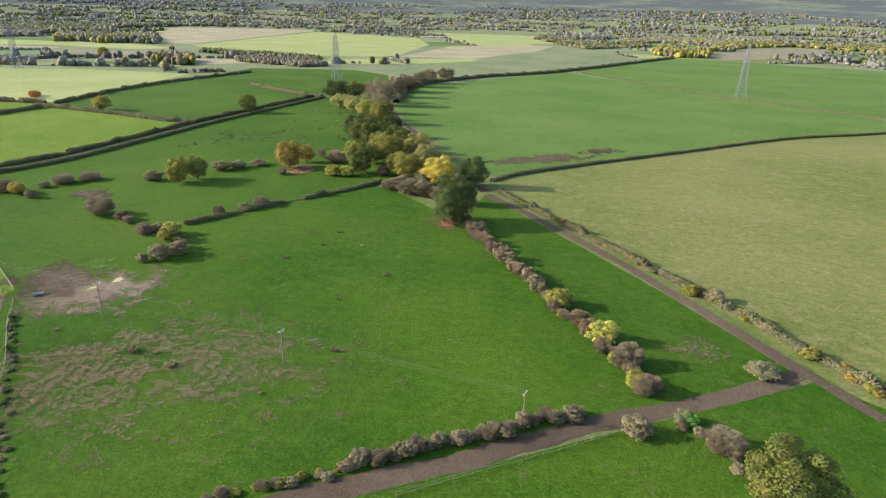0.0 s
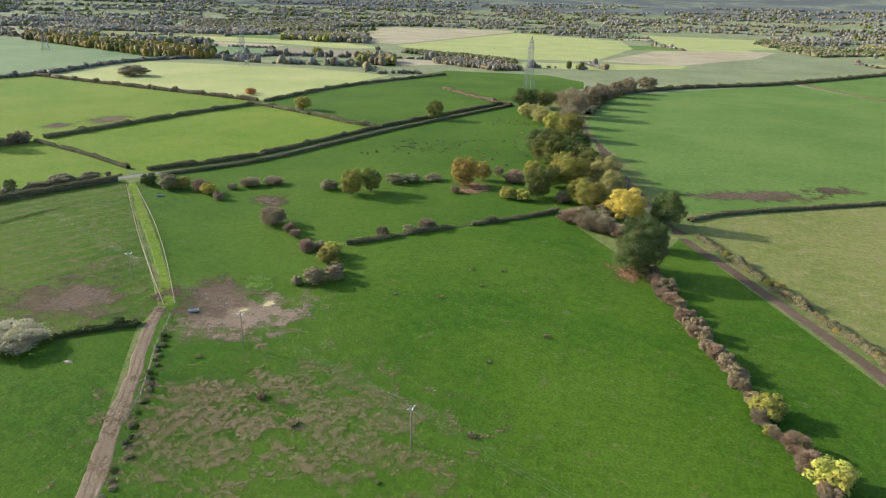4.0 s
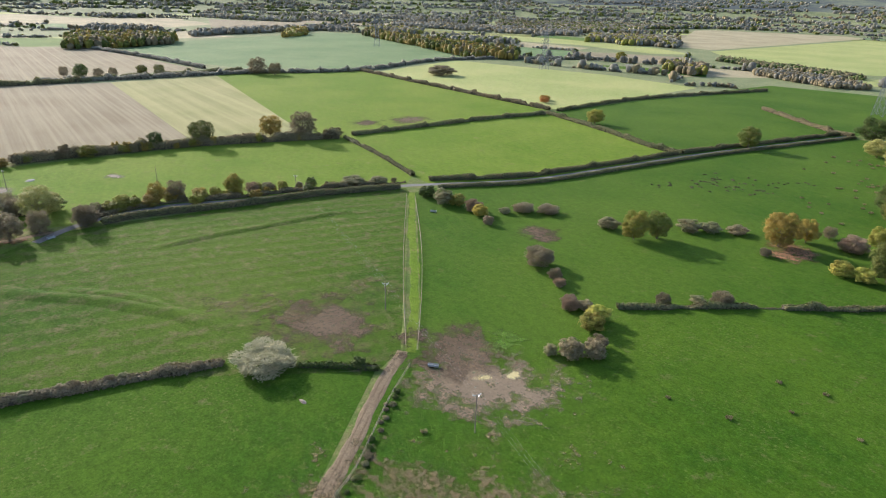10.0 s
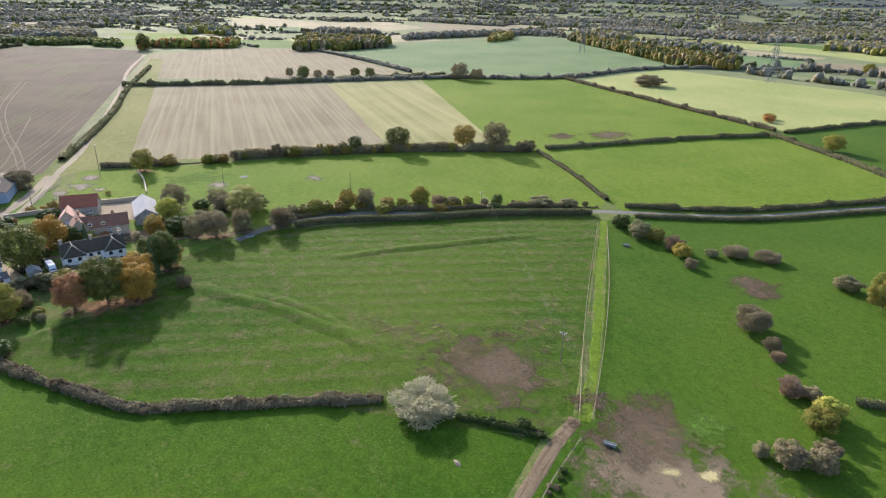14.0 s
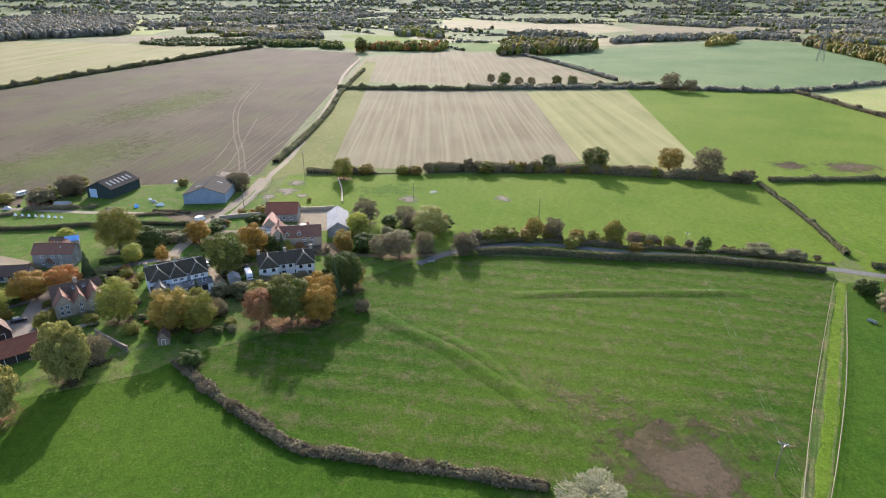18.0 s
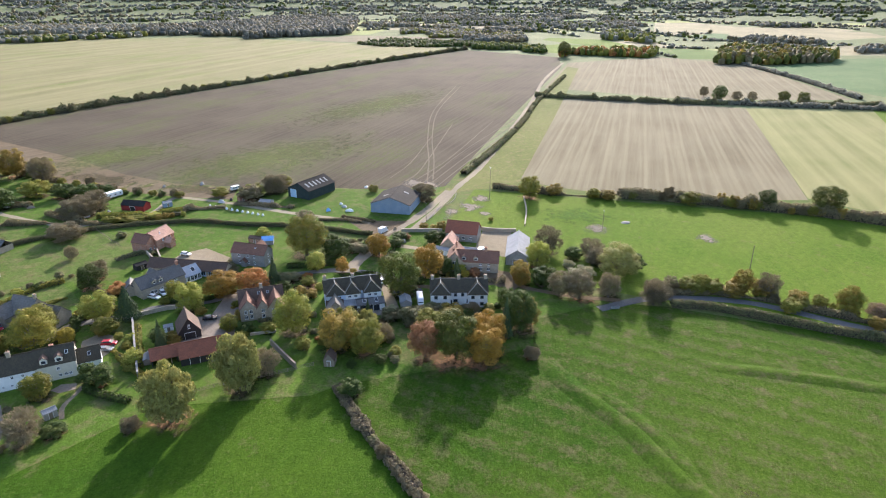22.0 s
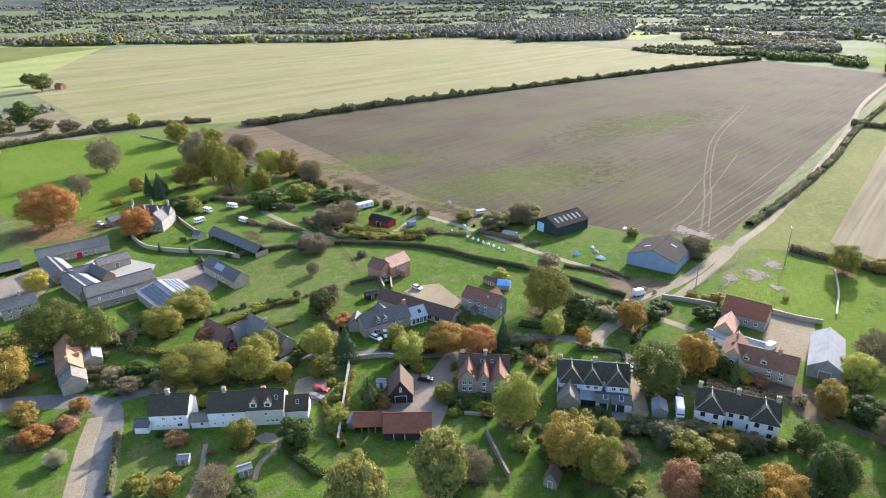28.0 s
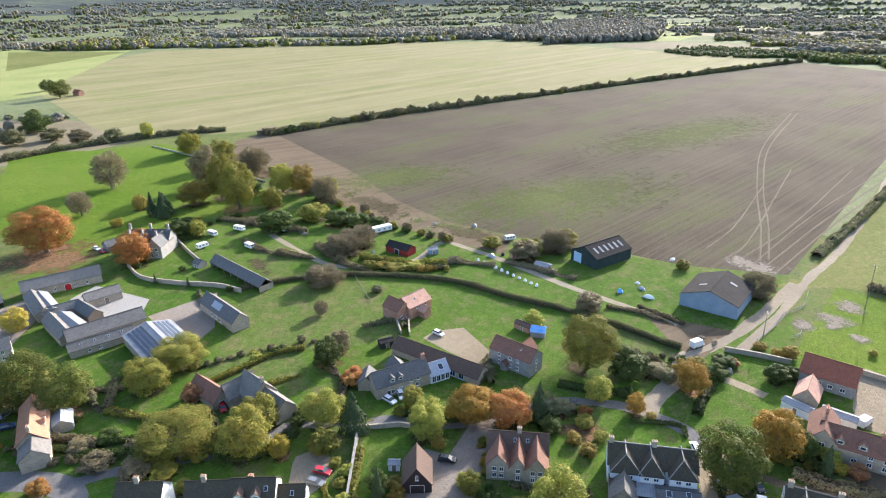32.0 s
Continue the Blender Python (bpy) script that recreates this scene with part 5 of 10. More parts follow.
tree("olive", 87.5, 131.0, 3.1, 2.4, "bush")
tree("bare", 26.9, 106.2, 2.2, 1.7, "bush")
tree("dun", 23.2, 104.4, 1.6, 2.0, "bush")
tree("amber", -344.9, 534.1, 5.5, 5.7, "bush")
tree("gold", -176.6, 249.7, 5.4, 4.2, "bush")
tree("silver", -138.2, 125.4, 5.0, 8.6, "bush", "broad pale silvery willow bush in a hedge")
tree("dark", -700.5, 270.2, 15.5, 8.2)
tree("bare", -726.0, 262.8, 10.3, 5.4, "bare")
tree("bare", -700.6, 286.1, 10.1, 5.3, "bare")
tree("bare", -697.6, 299.1, 10.2, 5.4, "bare")
tree("oak", -689.6, 324.2, 12.0, 6.6)
tree("oak", -688.0, 340.8, 11.5, 6.7)
tree("oak", -1108.1, 152.4, 24.7, 13.0)
tree("oak", -1145.9, 232.5, 16.6, 8.8)
tree("bare", -645.2, 427.1, 18.5, 11.1)
tree("dun", -629.9, 439.5, 13.4, 8.6)
tree("orange", -225.7, 74.0, 12.1, 6.4)
tree("conifer", -240.2, 79.7, 14.2, 2.7, "conifer")
tree("olive", -381.0, 88.9, 11.8, 6.6)
tree("amber", -387.5, 101.3, 6.3, 4.9, "bush")
tree("olive", -383.4, 120.7, 5.9, 4.6, "bush")
tree("amber", -382.2, 128.3, 5.5, 4.3, "bush")
tree("olive", -277.7, 145.1, 4.6, 3.5, "bush")
tree("amber", -276.1, 157.0, 5.7, 4.4, "bush")
tree("olive", -269.6, 174.9, 5.0, 3.9, "bush")
tree("olive", -266.1, 199.2, 5.0, 3.9, "bush")
tree("bare", -267.3, 128.3, 9.3, 5.0)
tree("dark", -295.7, 126.1, 6.6, 5.1, "bush")
tree("bare", -298.4, 114.1, 7.3, 5.6, "bush")
tree("lime", -300.2, 90.9, 7.8, 5.1)
tree("amber", -280.5, 84.0, 8.2, 4.3)
tree("olive", -420.2, -338.5, 16.5, 9.1)
tree("bare", -406.6, -257.8, 17.9, 10.5, "bare")
tree("bare", -382.5, -177.8, 15.1, 8.6)
tree("conifer", -326.2, -237.3, 12.3, 6.8, "conifer")
tree("hedge", -247.2, 42.7, 3.9, 4.0, "bush")
tree("hedge", -252.6, 55.5, 3.9, 4.3, "bush")
tree("rust", -277.0, -190.0, 14.4, 8.6)
tree("gold", -223.0, -174.3, 7.9, 5.4)
tree("olive", -227.1, -113.3, 6.0, 4.6, "bush")
tree("dark", -308.4, -199.6, 8.7, 6.7, "bush")
tree("lime", -312.3, -194.0, 8.5, 4.5)
tree("dun", -267.2, -69.0, 7.4, 3.9)
tree("olive", -228.1, -63.0, 9.4, 6.6)
tree("olive", -254.1, -33.2, 7.1, 3.7)
tree("lime", -250.5, -25.8, 8.7, 4.6)
tree("dun", -331.4, -12.4, 6.6, 5.6, "bush")
tree("amber", -303.4, 25.5, 7.5, 4.0)
tree("hedge", -277.4, -24.7, 3.0, 4.8, "bush")
tree("amber", -287.1, 51.9, 8.9, 4.7)
tree("conifer", -280.1, 61.2, 9.0, 2.1, "conifer")
tree("gold", -282.9, 64.1, 2.7, 2.1, "bush")
tree("amber", -330.9, 46.2, 2.5, 1.9, "bush")
tree("dark", -319.5, 51.4, 3.8, 2.9, "bush")
tree("dark", -309.6, 33.1, 4.0, 3.6, "bush")
tree("copper", -318.0, 36.2, 2.7, 2.0, "bush")
tree("gold", -225.0, -52.7, 3.5, 2.7, "bush")
tree("dun", -197.7, -85.5, 3.6, 4.6, "bush")
tree("conifer", -222.2, -20.5, 10.8, 2.1, "conifer")
tree("amber", -228.1, -20.2, 3.0, 2.3, "bush")
tree("lime", -236.2, -7.1, 3.4, 2.6, "bush")
tree("olive", -234.8, 32.0, 10.6, 5.6)
tree("willow", -237.5, 38.0, 8.8, 3.8, "willow")
tree("conifer", -247.1, 35.8, 7.9, 1.2, "conifer")
tree("silver", -251.8, 42.2, 3.2, 2.5, "bush")
tree("hedge", -250.1, 50.9, 2.7, 2.9, "bush")
tree("lime", -218.3, -27.2, 2.6, 2.0, "bush")
tree("olive", -226.6, -36.8, 2.4, 1.8, "bush")
tree("dark", -233.4, -55.2, 2.6, 2.3, "bush")
tree("lime", -250.3, -88.5, 3.0, 2.3, "bush")
tree("dark", -255.8, -86.0, 2.5, 1.9, "bush")
tree("dark", -202.3, -123.0, 3.4, 3.4, "bush")
tree("dark", -203.6, -107.9, 2.5, 2.7, "bush")
tree("dun", -198.6, -94.5, 3.7, 3.5, "bush")
tree("olive", -194.5, -139.7, 4.6, 7.0, "bush")
tree("hedge", -273.0, 0.9, 3.0, 4.2, "bush")
tree("amber", -281.5, 22.3, 2.2, 1.7, "bush")
tree("lime", -266.7, 13.9, 2.9, 2.2, "bush")
tree("dark", -253.7, -4.5, 2.1, 1.6, "bush")
tree("amber", -244.6, -19.3, 2.9, 2.2, "bush")
tree("amber", -260.3, 13.0, 3.2, 2.5, "bush")
tree("olive", -344.5, 70.8, 2.0, 1.5, "bush")
tree("hedge", -300.4, 22.1, 3.3, 2.5, "bush")
tree("dark", -279.8, -134.8, 2.4, 1.9, "bush")
tree("dark", -276.2, -186.6, 2.6, 2.0, "bush")
tree("conifer", -269.6, -165.1, 5.0, 1.0, "conifer")
tree("conifer", -274.3, -151.6, 4.7, 0.9, "conifer")
tree("dark", -283.5, -167.2, 2.3, 1.7, "bush")
tree("hedge", -306.6, -85.3, 2.9, 2.8, "bush")
tree("olive", -250.3, -34.8, 2.7, 2.4, "bush")
tree("dark", -274.7, 48.5, 3.1, 2.4, "bush")
tree("dun", -84.6, 187.2, 4.7, 3.6, "bush")
tree("lime", -94.4, 205.4, 5.1, 3.9, "bush")
tree("pink", -105.6, 208.2, 3.3, 2.6, "bush")
tree("bare", -118.7, 220.1, 3.8, 2.9, "bush")
tree("rust", -266.7, -238.7, 21.4, 15.3, "round", "broad beech with rust-brown autumn leaves")
tree("bare", -303.8, -274.8, 13.8, 7.3, "bare")
tree("bare", -340.4, -120.7, 9.7, 9.5, "bush")
tree("olive", -327.5, -91.8, 2.7, 5.7, "bush")
tree("lime", -332.3, -85.4, 2.7, 4.6, "bush")
tree("olive", -326.9, -97.0, 2.4, 4.1, "bush")
tree("hedge", -337.9, -76.7, 2.1, 4.1, "bush")
tree("olive", -322.6, -100.9, 4.0, 3.4, "bush")
tree("olive", -367.8, -50.5, 8.0, 6.2, "bush")
tree("olive", -382.8, -41.5, 8.9, 6.8, "bush")
tree("olive", -360.8, -195.7, 11.6, 7.4)
tree("dark", -54.7, 379.4, 16.2, 8.9)
tree("oak", -43.7, 364.1, 15.1, 8.4)
tree("dark", -34.6, 394.4, 14.8, 7.8)
tree("oak", -23.0, 350.3, 13.9, 7.4)
tree("olive", -35.0, 339.8, 14.5, 7.8)
tree("oak", -38.1, 320.7, 11.0, 6.4)
tree("olive", -22.7, 298.4, 11.9, 7.2)
tree("willow", -9.8, 311.8, 13.1, 6.9)
tree("dun", -9.7, 282.2, 7.0, 5.4, "bush")
tree("lime", -58.3, 460.9, 14.3, 8.6)
tree("bare", -51.8, 489.8, 15.8, 8.3)
tree("bare", -53.0, 553.6, 16.2, 8.5)
tree("dun", -47.4, 589.6, 18.9, 9.9)
tree("bare", -39.2, 631.4, 17.7, 12.0)
tree("dun", -30.1, 676.4, 16.3, 11.2)
tree("bare", -20.4, 713.5, 16.0, 10.7)
tree("dun", -2.4, 755.6, 14.4, 12.3)
tree("olive", -50.0, 333.3, 9.0, 5.2)
tree("dun", -29.7, 297.4, 5.3, 4.1, "bush")
tree("bare", -19.3, 271.3, 6.9, 5.3, "bush")
tree("hedge", -11.5, 268.8, 7.2, 5.6, "bush")
tree("dark", 9.2, 251.1, 10.1, 5.3)


# ---- makers of buildings, vehicles and furniture of the land ----
def lay_uv(bm):
    """UV in metres over every face: along it and up it."""
    uv = bm.loops.layers.uv.verify()
    bm.normal_update()
    for f in bm.faces:
        n = f.normal
        u = Vector((-n.y, n.x, 0)).normalized() if abs(n.z) < 0.98 else Vector((1, 0, 0))
        v = n.cross(u)
        for loop in f.loops:
            loop[uv].uv = (loop.vert.co.dot(u), loop.vert.co.dot(v))
    return bm


def slab(bm, pts, thick):
    top = [bm.verts.new(p) for p in pts]
    low = [bm.verts.new(Vector(p) - Vector((0, 0, thick))) for p in pts]
    bm.faces.new(top)
    bm.faces.new(low[::-1])
    for k in range(len(top)):
        j = (k + 1) % len(top)
        bm.faces.new((top[j], top[k], low[k], low[j]))
    return bm


def ring(bm, x0, x1, z0, z1, t, ya, yb):
    """A rectangular frame in one piece."""
    rows = [[bm.verts.new((x, y, z)) for x, z in q] for y in (ya, yb) for q in (((x0, z0), (x1, z0), (x1, z1), (x0, z1)), ((x0 + t, z0 + t), (x1 - t, z0 + t), (x1 - t, z1 - t), (x0 + t, z1 - t)))]
    oa, ia, ob, ib = rows
    for k in range(4):
        j = (k + 1) % 4
        for f in ((oa[k], oa[j], ia[j], ia[k]), (ob[j], ob[k], ib[k], ib[j]), (oa[j], oa[k], ob[k], ob[j]), (ia[k], ia[j], ib[j], ib[k])):
            bm.faces.new(f)
    return bm


class Block:
    """One gabled or hipped body of a building, with its ridge along its own x; front is its -y side."""

    def __init__(self, thing, x, y, turn, long, wide, eaves, ridge, wall, roof, hip=(0, 0), over=0.3, caps=None, mono=False, foot=-0.4, open_front=False):
        self.thing, self.m = thing, pose(x, y, 0, 0, 0, turn)
        self.long, self.wide, self.eaves, self.ridge, self.hip, self.mono = long, wide, eaves, ridge, hip, mono
        l, w = long / 2, wide / 2
        bm = bmesh.new()
        if open_front:
            box(bm, -l, -l + 0.25, -w, w, foot, eaves)
            box(bm, l - 0.25, l, -w, w, foot, eaves)
            box(bm, -l + 0.25, l - 0.25, w - 0.25, w, foot, eaves)
        else:
            lo = [bm.verts.new((sx * l, sy * w, foot)) for sx, sy in ((-1, -1), (1, -1), (1, 1), (-1, 1))]
            hi = [bm.verts.new((sx * l, sy * w, ridge if mono and sy > 0 else eaves)) for sx, sy in ((-1, -1), (1, -1), (1, 1), (-1, 1))]
            top = [None, None]
            if not mono:
                top = [bm.verts.new((sx * l, 0, ridge - 0.05)) if not hip[k] else None for k, sx in enumerate((-1, 1))]
            bm.faces.new((lo[0], lo[1], hi[1], hi[0]))
            bm.faces.new((lo[2], lo[3], hi[3], hi[2]))
            bm.faces.new((lo[1], lo[2], hi[2], top[1], hi[1]) if top[1] else (lo[1], lo[2], hi[2], hi[1]))
            bm.faces.new((lo[3], lo[0], hi[0], top[0], hi[3]) if top[0] else (lo[3], lo[0], hi[0], hi[3]))
        self.add("wall", lay_uv(bm), wall)
        bm = bmesh.new()
        if mono:
            k = (ridge - eaves) / wide
            slab(bm, [(-l - over, -w - over, eaves - k * over + 0.15), (l + over, -w - over, eaves - k * over + 0.15), (l + over, w + over, ridge + k * over + 0.15), (-l - over, w + over, ridge + k * over + 0.15)], 0.16)
        else:
            k = (ridge - eaves) / w
            e, r = eaves - k * over + 0.12, ridge + 0.12
            xa, xb = -l - (over if not hip[0] else over), l + over
            ra, rb = (-l - over if not hip[0] else -l + hip[0]), (l + over if not hip[1] else l - hip[1])
            slab(bm, [(xa, -w - over, e), (xb, -w - over, e), (rb, 0, r), (ra, 0, r)], 0.16)
            slab(bm, [(xb, w + over, e), (xa, w + over, e), (ra, 0, r), (rb, 0, r)], 0.16)
            if hip[0]:
                slab(bm, [(xa, w + over, e), (xa, -w - over, e), (ra, 0, r)], 0.16)
            if hip[1]:
                slab(bm, [(xb, -w - over, e), (xb, w + over, e), (rb, 0, r)], 0.16)
            cap = bmesh.new()
            tube(cap, [(ra, 0, r + 0.02), (rb, 0, r + 0.02)], [0.14, 0.14], 6)
            self.add("ridge_cap", cap, caps or roof)
            for h, x0, x1 in ((hip[0], xa, ra), (hip[1], xb, rb)):
                if h:
                    for sy in (-1, 1):
                        cap = bmesh.new()
                        tube(cap, [(x0, sy * (w + over), e + 0.03), (x1, 0, r + 0.03)], [0.11, 0.11], 5)
                        self.add("hip_cap", cap, caps or roof)
        self.add("roof", lay_uv(bm), roof)

    def add(self, name, bm, material, label="", parent=None):
        ob = part(name, bm, material, parent or self.thing, label)
        if parent is None:
            ob.matrix_basis = self.m
        return ob

    def side(self, face, u, z):
        """A place on a wall, looking outwards along -y."""
        l, w = self.long / 2, self.wide / 2
        return {"f": pose(u, -w, z), "b": pose(-u, w, z, 0, 0, 180), "r": pose(l, u, z, 0, 0, 90), "l": pose(-l, -u, z, 0, 0, -90)}[face]

    def window(self, face, u, z, wide=1.0, high=1.1, frame_material=None, name="window"):
        m = self.m @ self.side(face, u, z)
        f, bm = frame_material or PAINT_WHITE, bmesh.new()
        a, h = wide / 2, high
        ob = part(name, ring(bm, -a, a, 0, h, 0.09, -0.07, 0.05), f, self.thing)
        ob.matrix_basis = m
        bm = bmesh.new()
        part("sill", box(bm, -a - 0.08, a + 0.08, -0.14, 0.02, -0.08, -0.004), f, ob)
        bm = bmesh.new()
        part("glazing_bar", box(bm, -0.04, 0.04, -0.06, 0.03, 0.09, h - 0.09), f, ob)
        bm = bmesh.new()
        box(bm, -a + 0.05, a - 0.05, -0.03, 0.04, 0.05, h - 0.05)
        part("pane", bm, GLASS, ob)

    def windows(self, face, us, zs, wide=1.0, high=1.1, frame_material=None):
        for z in zs:
            for u in us:
                self.window(face, u, z, wide, high, frame_material)

    def door(self, face, u, material=None, wide=1.0, high=2.05, name="door"):
        m = self.m @ self.side(face, u, 0)
        bm = bmesh.new()
        box(bm, -wide / 2, wide / 2, -0.06, 0.04, 0, high)
        ob = part(name, bm, material or WOOD, self.thing)
        ob.matrix_basis = m
        bm = bmesh.new()
        part("door_frame", ring(bm, -wide / 2 - 0.1, wide / 2 + 0.1, -0.1, high + 0.1, 0.1, -0.07, 0.03), PAINT_WHITE if material is not SHEET_BLUE else SHEET_BLUE, ob)

    def chimney(self, u, material=STONE, v=0.0, high=1.3, pots=2):
        z = self.ridge - abs(v) * (self.ridge - self.eaves) / (self.wide / 2)
        bm = bmesh.new()
        box(bm, u - 0.5, u + 0.5, v - 0.32, v + 0.32, z - 0.9, z + high)
        box(bm, u - 0.58, u + 0.58, v - 0.4, v + 0.4, z + high, z + high + 0.14)
        ob = self.add("chimney", lay_uv(bm), material)
        for k in range(pots):
            bm = bmesh.new()
            x = u + 0.45 * (k - (pots - 1) / 2)
            tube(bm, [(x, v, z + high + 0.13), (x, v, z + high + 0.55)], [0.13, 0.1], 7)
            part("chimney_pot", bm, POT, ob)

    def rooflight(self, face, u, along, wide=0.8, high=1.1, material=None, name="rooflight"):
        """A pane lying on the slope; along: 0 at the eaves, 1 at the ridge."""
        s = -1 if face == "f" else 1
        w = self.wide / 2
        k = (self.ridge - self.eaves) / w
        y, z = s * w * (1 - along), self.eaves + (self.ridge - self.eaves) * along + 0.14
        t = math.degrees(math.atan(k))
        m = self.m @ pose(u, y, z, t if s < 0 else -t, 0, 0)
        bm = bmesh.new()
        box(bm, -wide / 2, wide / 2, -high / 2, high / 2, -0.02, 0.06)
        ob = part(name, bm, PAINT_WHITE if material is None else material, self.thing)
        ob.matrix_basis = m
        if material is None:
            bm = bmesh.new()
            box(bm, -wide / 2 + 0.07, wide / 2 - 0.07, -high / 2 + 0.07, high / 2 - 0.07, 0.05, 0.075)
            part("pane", bm, GLASS, ob)

    def dormer(self, face, u, wide=1.7, sill=None, high=1.5, wall=None, roof=None):
        """A small gabled dormer standing out of the slope."""
        s = -1 if face == "f" else 1
        w = self.wide / 2
        k = (self.ridge - self.eaves) / w
        z0 = sill or self.eaves + 0.3
        y0 = w - (z0 - self.eaves) / k
        top = z0 + high
        depth = (top + wide * 0.42 - self.eaves) / k
        depth = min(y0, y0 - (w - min(w, depth))) if depth < w else y0
        m = self.m @ pose(u, 0, 0, 0, 0, 0 if s < 0 else 180)
        a, b = wide / 2, -y0 + depth
        bm = bmesh.new()
        vs = [bm.verts.new(p) for p in ((-a, -y0, z0 - 0.1), (a, -y0, z0 - 0.1), (a, -y0, top), (0, -y0, top + 0.75 * a), (-a, -y0, top), (-a, b, z0 - 0.1), (a, b, z0 - 0.1), (a, b, top), (0, b, top + 0.75 * a), (-a, b, top))]
        for f in ((0, 1, 2, 3, 4), (1, 6, 7, 2), (5, 0, 4, 9), (6, 5, 9, 8, 7)):
            bm.faces.new([vs[i] for i in f])
        ob = part("dormer", lay_uv(bm), wall or RENDER_CREAM, self.thing)
        ob.matrix_basis = m
        bm = bmesh.new()
        for q in (-1, 1):
            pts = [(q * (a + 0.2), -y0 - 0.2, top - 0.1), (0, -y0 - 0.2, top + 0.75 * a + 0.08), (0, b, top + 0.75 * a + 0.08), (q * (a + 0.2), b, top - 0.1)]
            slab(bm, pts if q < 0 else pts[::-1], 0.12)
        part("dormer_roof", lay_uv(bm), roof or TILE_BROWN, ob)
        bm = bmesh.new()
        part("window_frame", ring(bm, -a * 0.7, a * 0.7, z0 + 0.2, z0 + high * 0.85, 0.1, -y0 - 0.06, -y0 + 0.02), PAINT_WHITE, ob)
        bm = bmesh.new()
        box(bm, -a * 0.6, a * 0.6, -y0 - 0.03, -y0 + 0.02, z0 + 0.25, z0 + high * 0.8)
        part("pane", bm, GLASS, ob)


def car(x, y, turn, paint, long=4.4, label="", z=0.13):
    """A parked car: body with arches, glasshouse, lamps, four wheels."""
    words = {"white": "white", "red": "red", "black": "black", "grey": "dark grey", "blue": "dark blue", "silver": "silver"}[paint]
    thing = base("car", pose(x, y, z, 0, 0, turn), label or words + " parked car on a drive", "car", "parked cars")
    s = long / 4.4
    bm = bmesh.new()
    side = [(-2.2, 0.35), (-2.2, 0.85), (-1.9, 0.98), (-0.9, 1.02), (1.2, 0.98), (2.0, 0.82), (2.2, 0.62), (2.2, 0.35)]
    rows = [[bm.verts.new((px * s, sy * (0.86 if k else 0.8), pz)) for px, pz in side] for k, sy in ((1, -1), (1, 1))]
    bm.faces.new(rows[0])
    bm.faces.new(rows[1][::-1])
    for k in range(len(side)):
        j = (k + 1) % len(side)
        bm.faces.new((rows[0][j], rows[0][k], rows[1][k], rows[1][j]))
    bmesh.ops.bevel(bm, geom=bm.edges[:], offset=0.06, segments=1, affect="EDGES")
    body = part("body", bm, CAR[paint], thing)
    bm = bmesh.new()
    low = [bm.verts.new((px * s, py, 0.97)) for px, py in ((-2.0, -0.8), (1.15, -0.8), (1.15, 0.8), (-2.0, 0.8))]
    top = [bm.verts.new((px * s, py, 1.45)) for px, py in ((-1.6, -0.62), (0.35, -0.62), (0.35, 0.62), (-1.6, 0.62))]
    for k in range(4):
        bm.faces.new((low[k], low[(k + 1) % 4], top[(k + 1) % 4], top[k]))
    bm.faces.new(top)
    part("glasshouse", bm, GLASS, thing, "dark car windows")
    bm = bmesh.new()
    box(bm, -1.6 * s, 0.35 * s, -0.64, 0.64, 1.44, 1.5)
    bmesh.ops.bevel(bm, geom=bm.edges[:], offset=0.02, segments=1, affect="EDGES")
    part("roof", bm, CAR[paint], thing)
    for px in (-1.35, 1.35):
        for py in (-0.8, 0.8):
            bm = bmesh.new()
            tube(bm, [(px * s, py - 0.1, 0.32), (px * s, py + 0.1, 0.32)], [0.32, 0.32], 12)
            w = part("wheel", bm, RUBBER, thing)
            bm = bmesh.new()
            q = 0.11 if py > 0 else -0.11
            tube(bm, [(px * s, py + q - 0.01, 0.32), (px * s, py + q + 0.01, 0.32)], [0.19, 0.19], 10)
            part("rim", bm, STEEL, w)
    for py in (-0.6, 0.6):
        bm = bmesh.new()
        box(bm, 2.17 * s, 2.215 * s, py - 0.15, py + 0.15, 0.6, 0.72)
        part("headlight", bm, PAINT_WHITE, thing)
    return thing


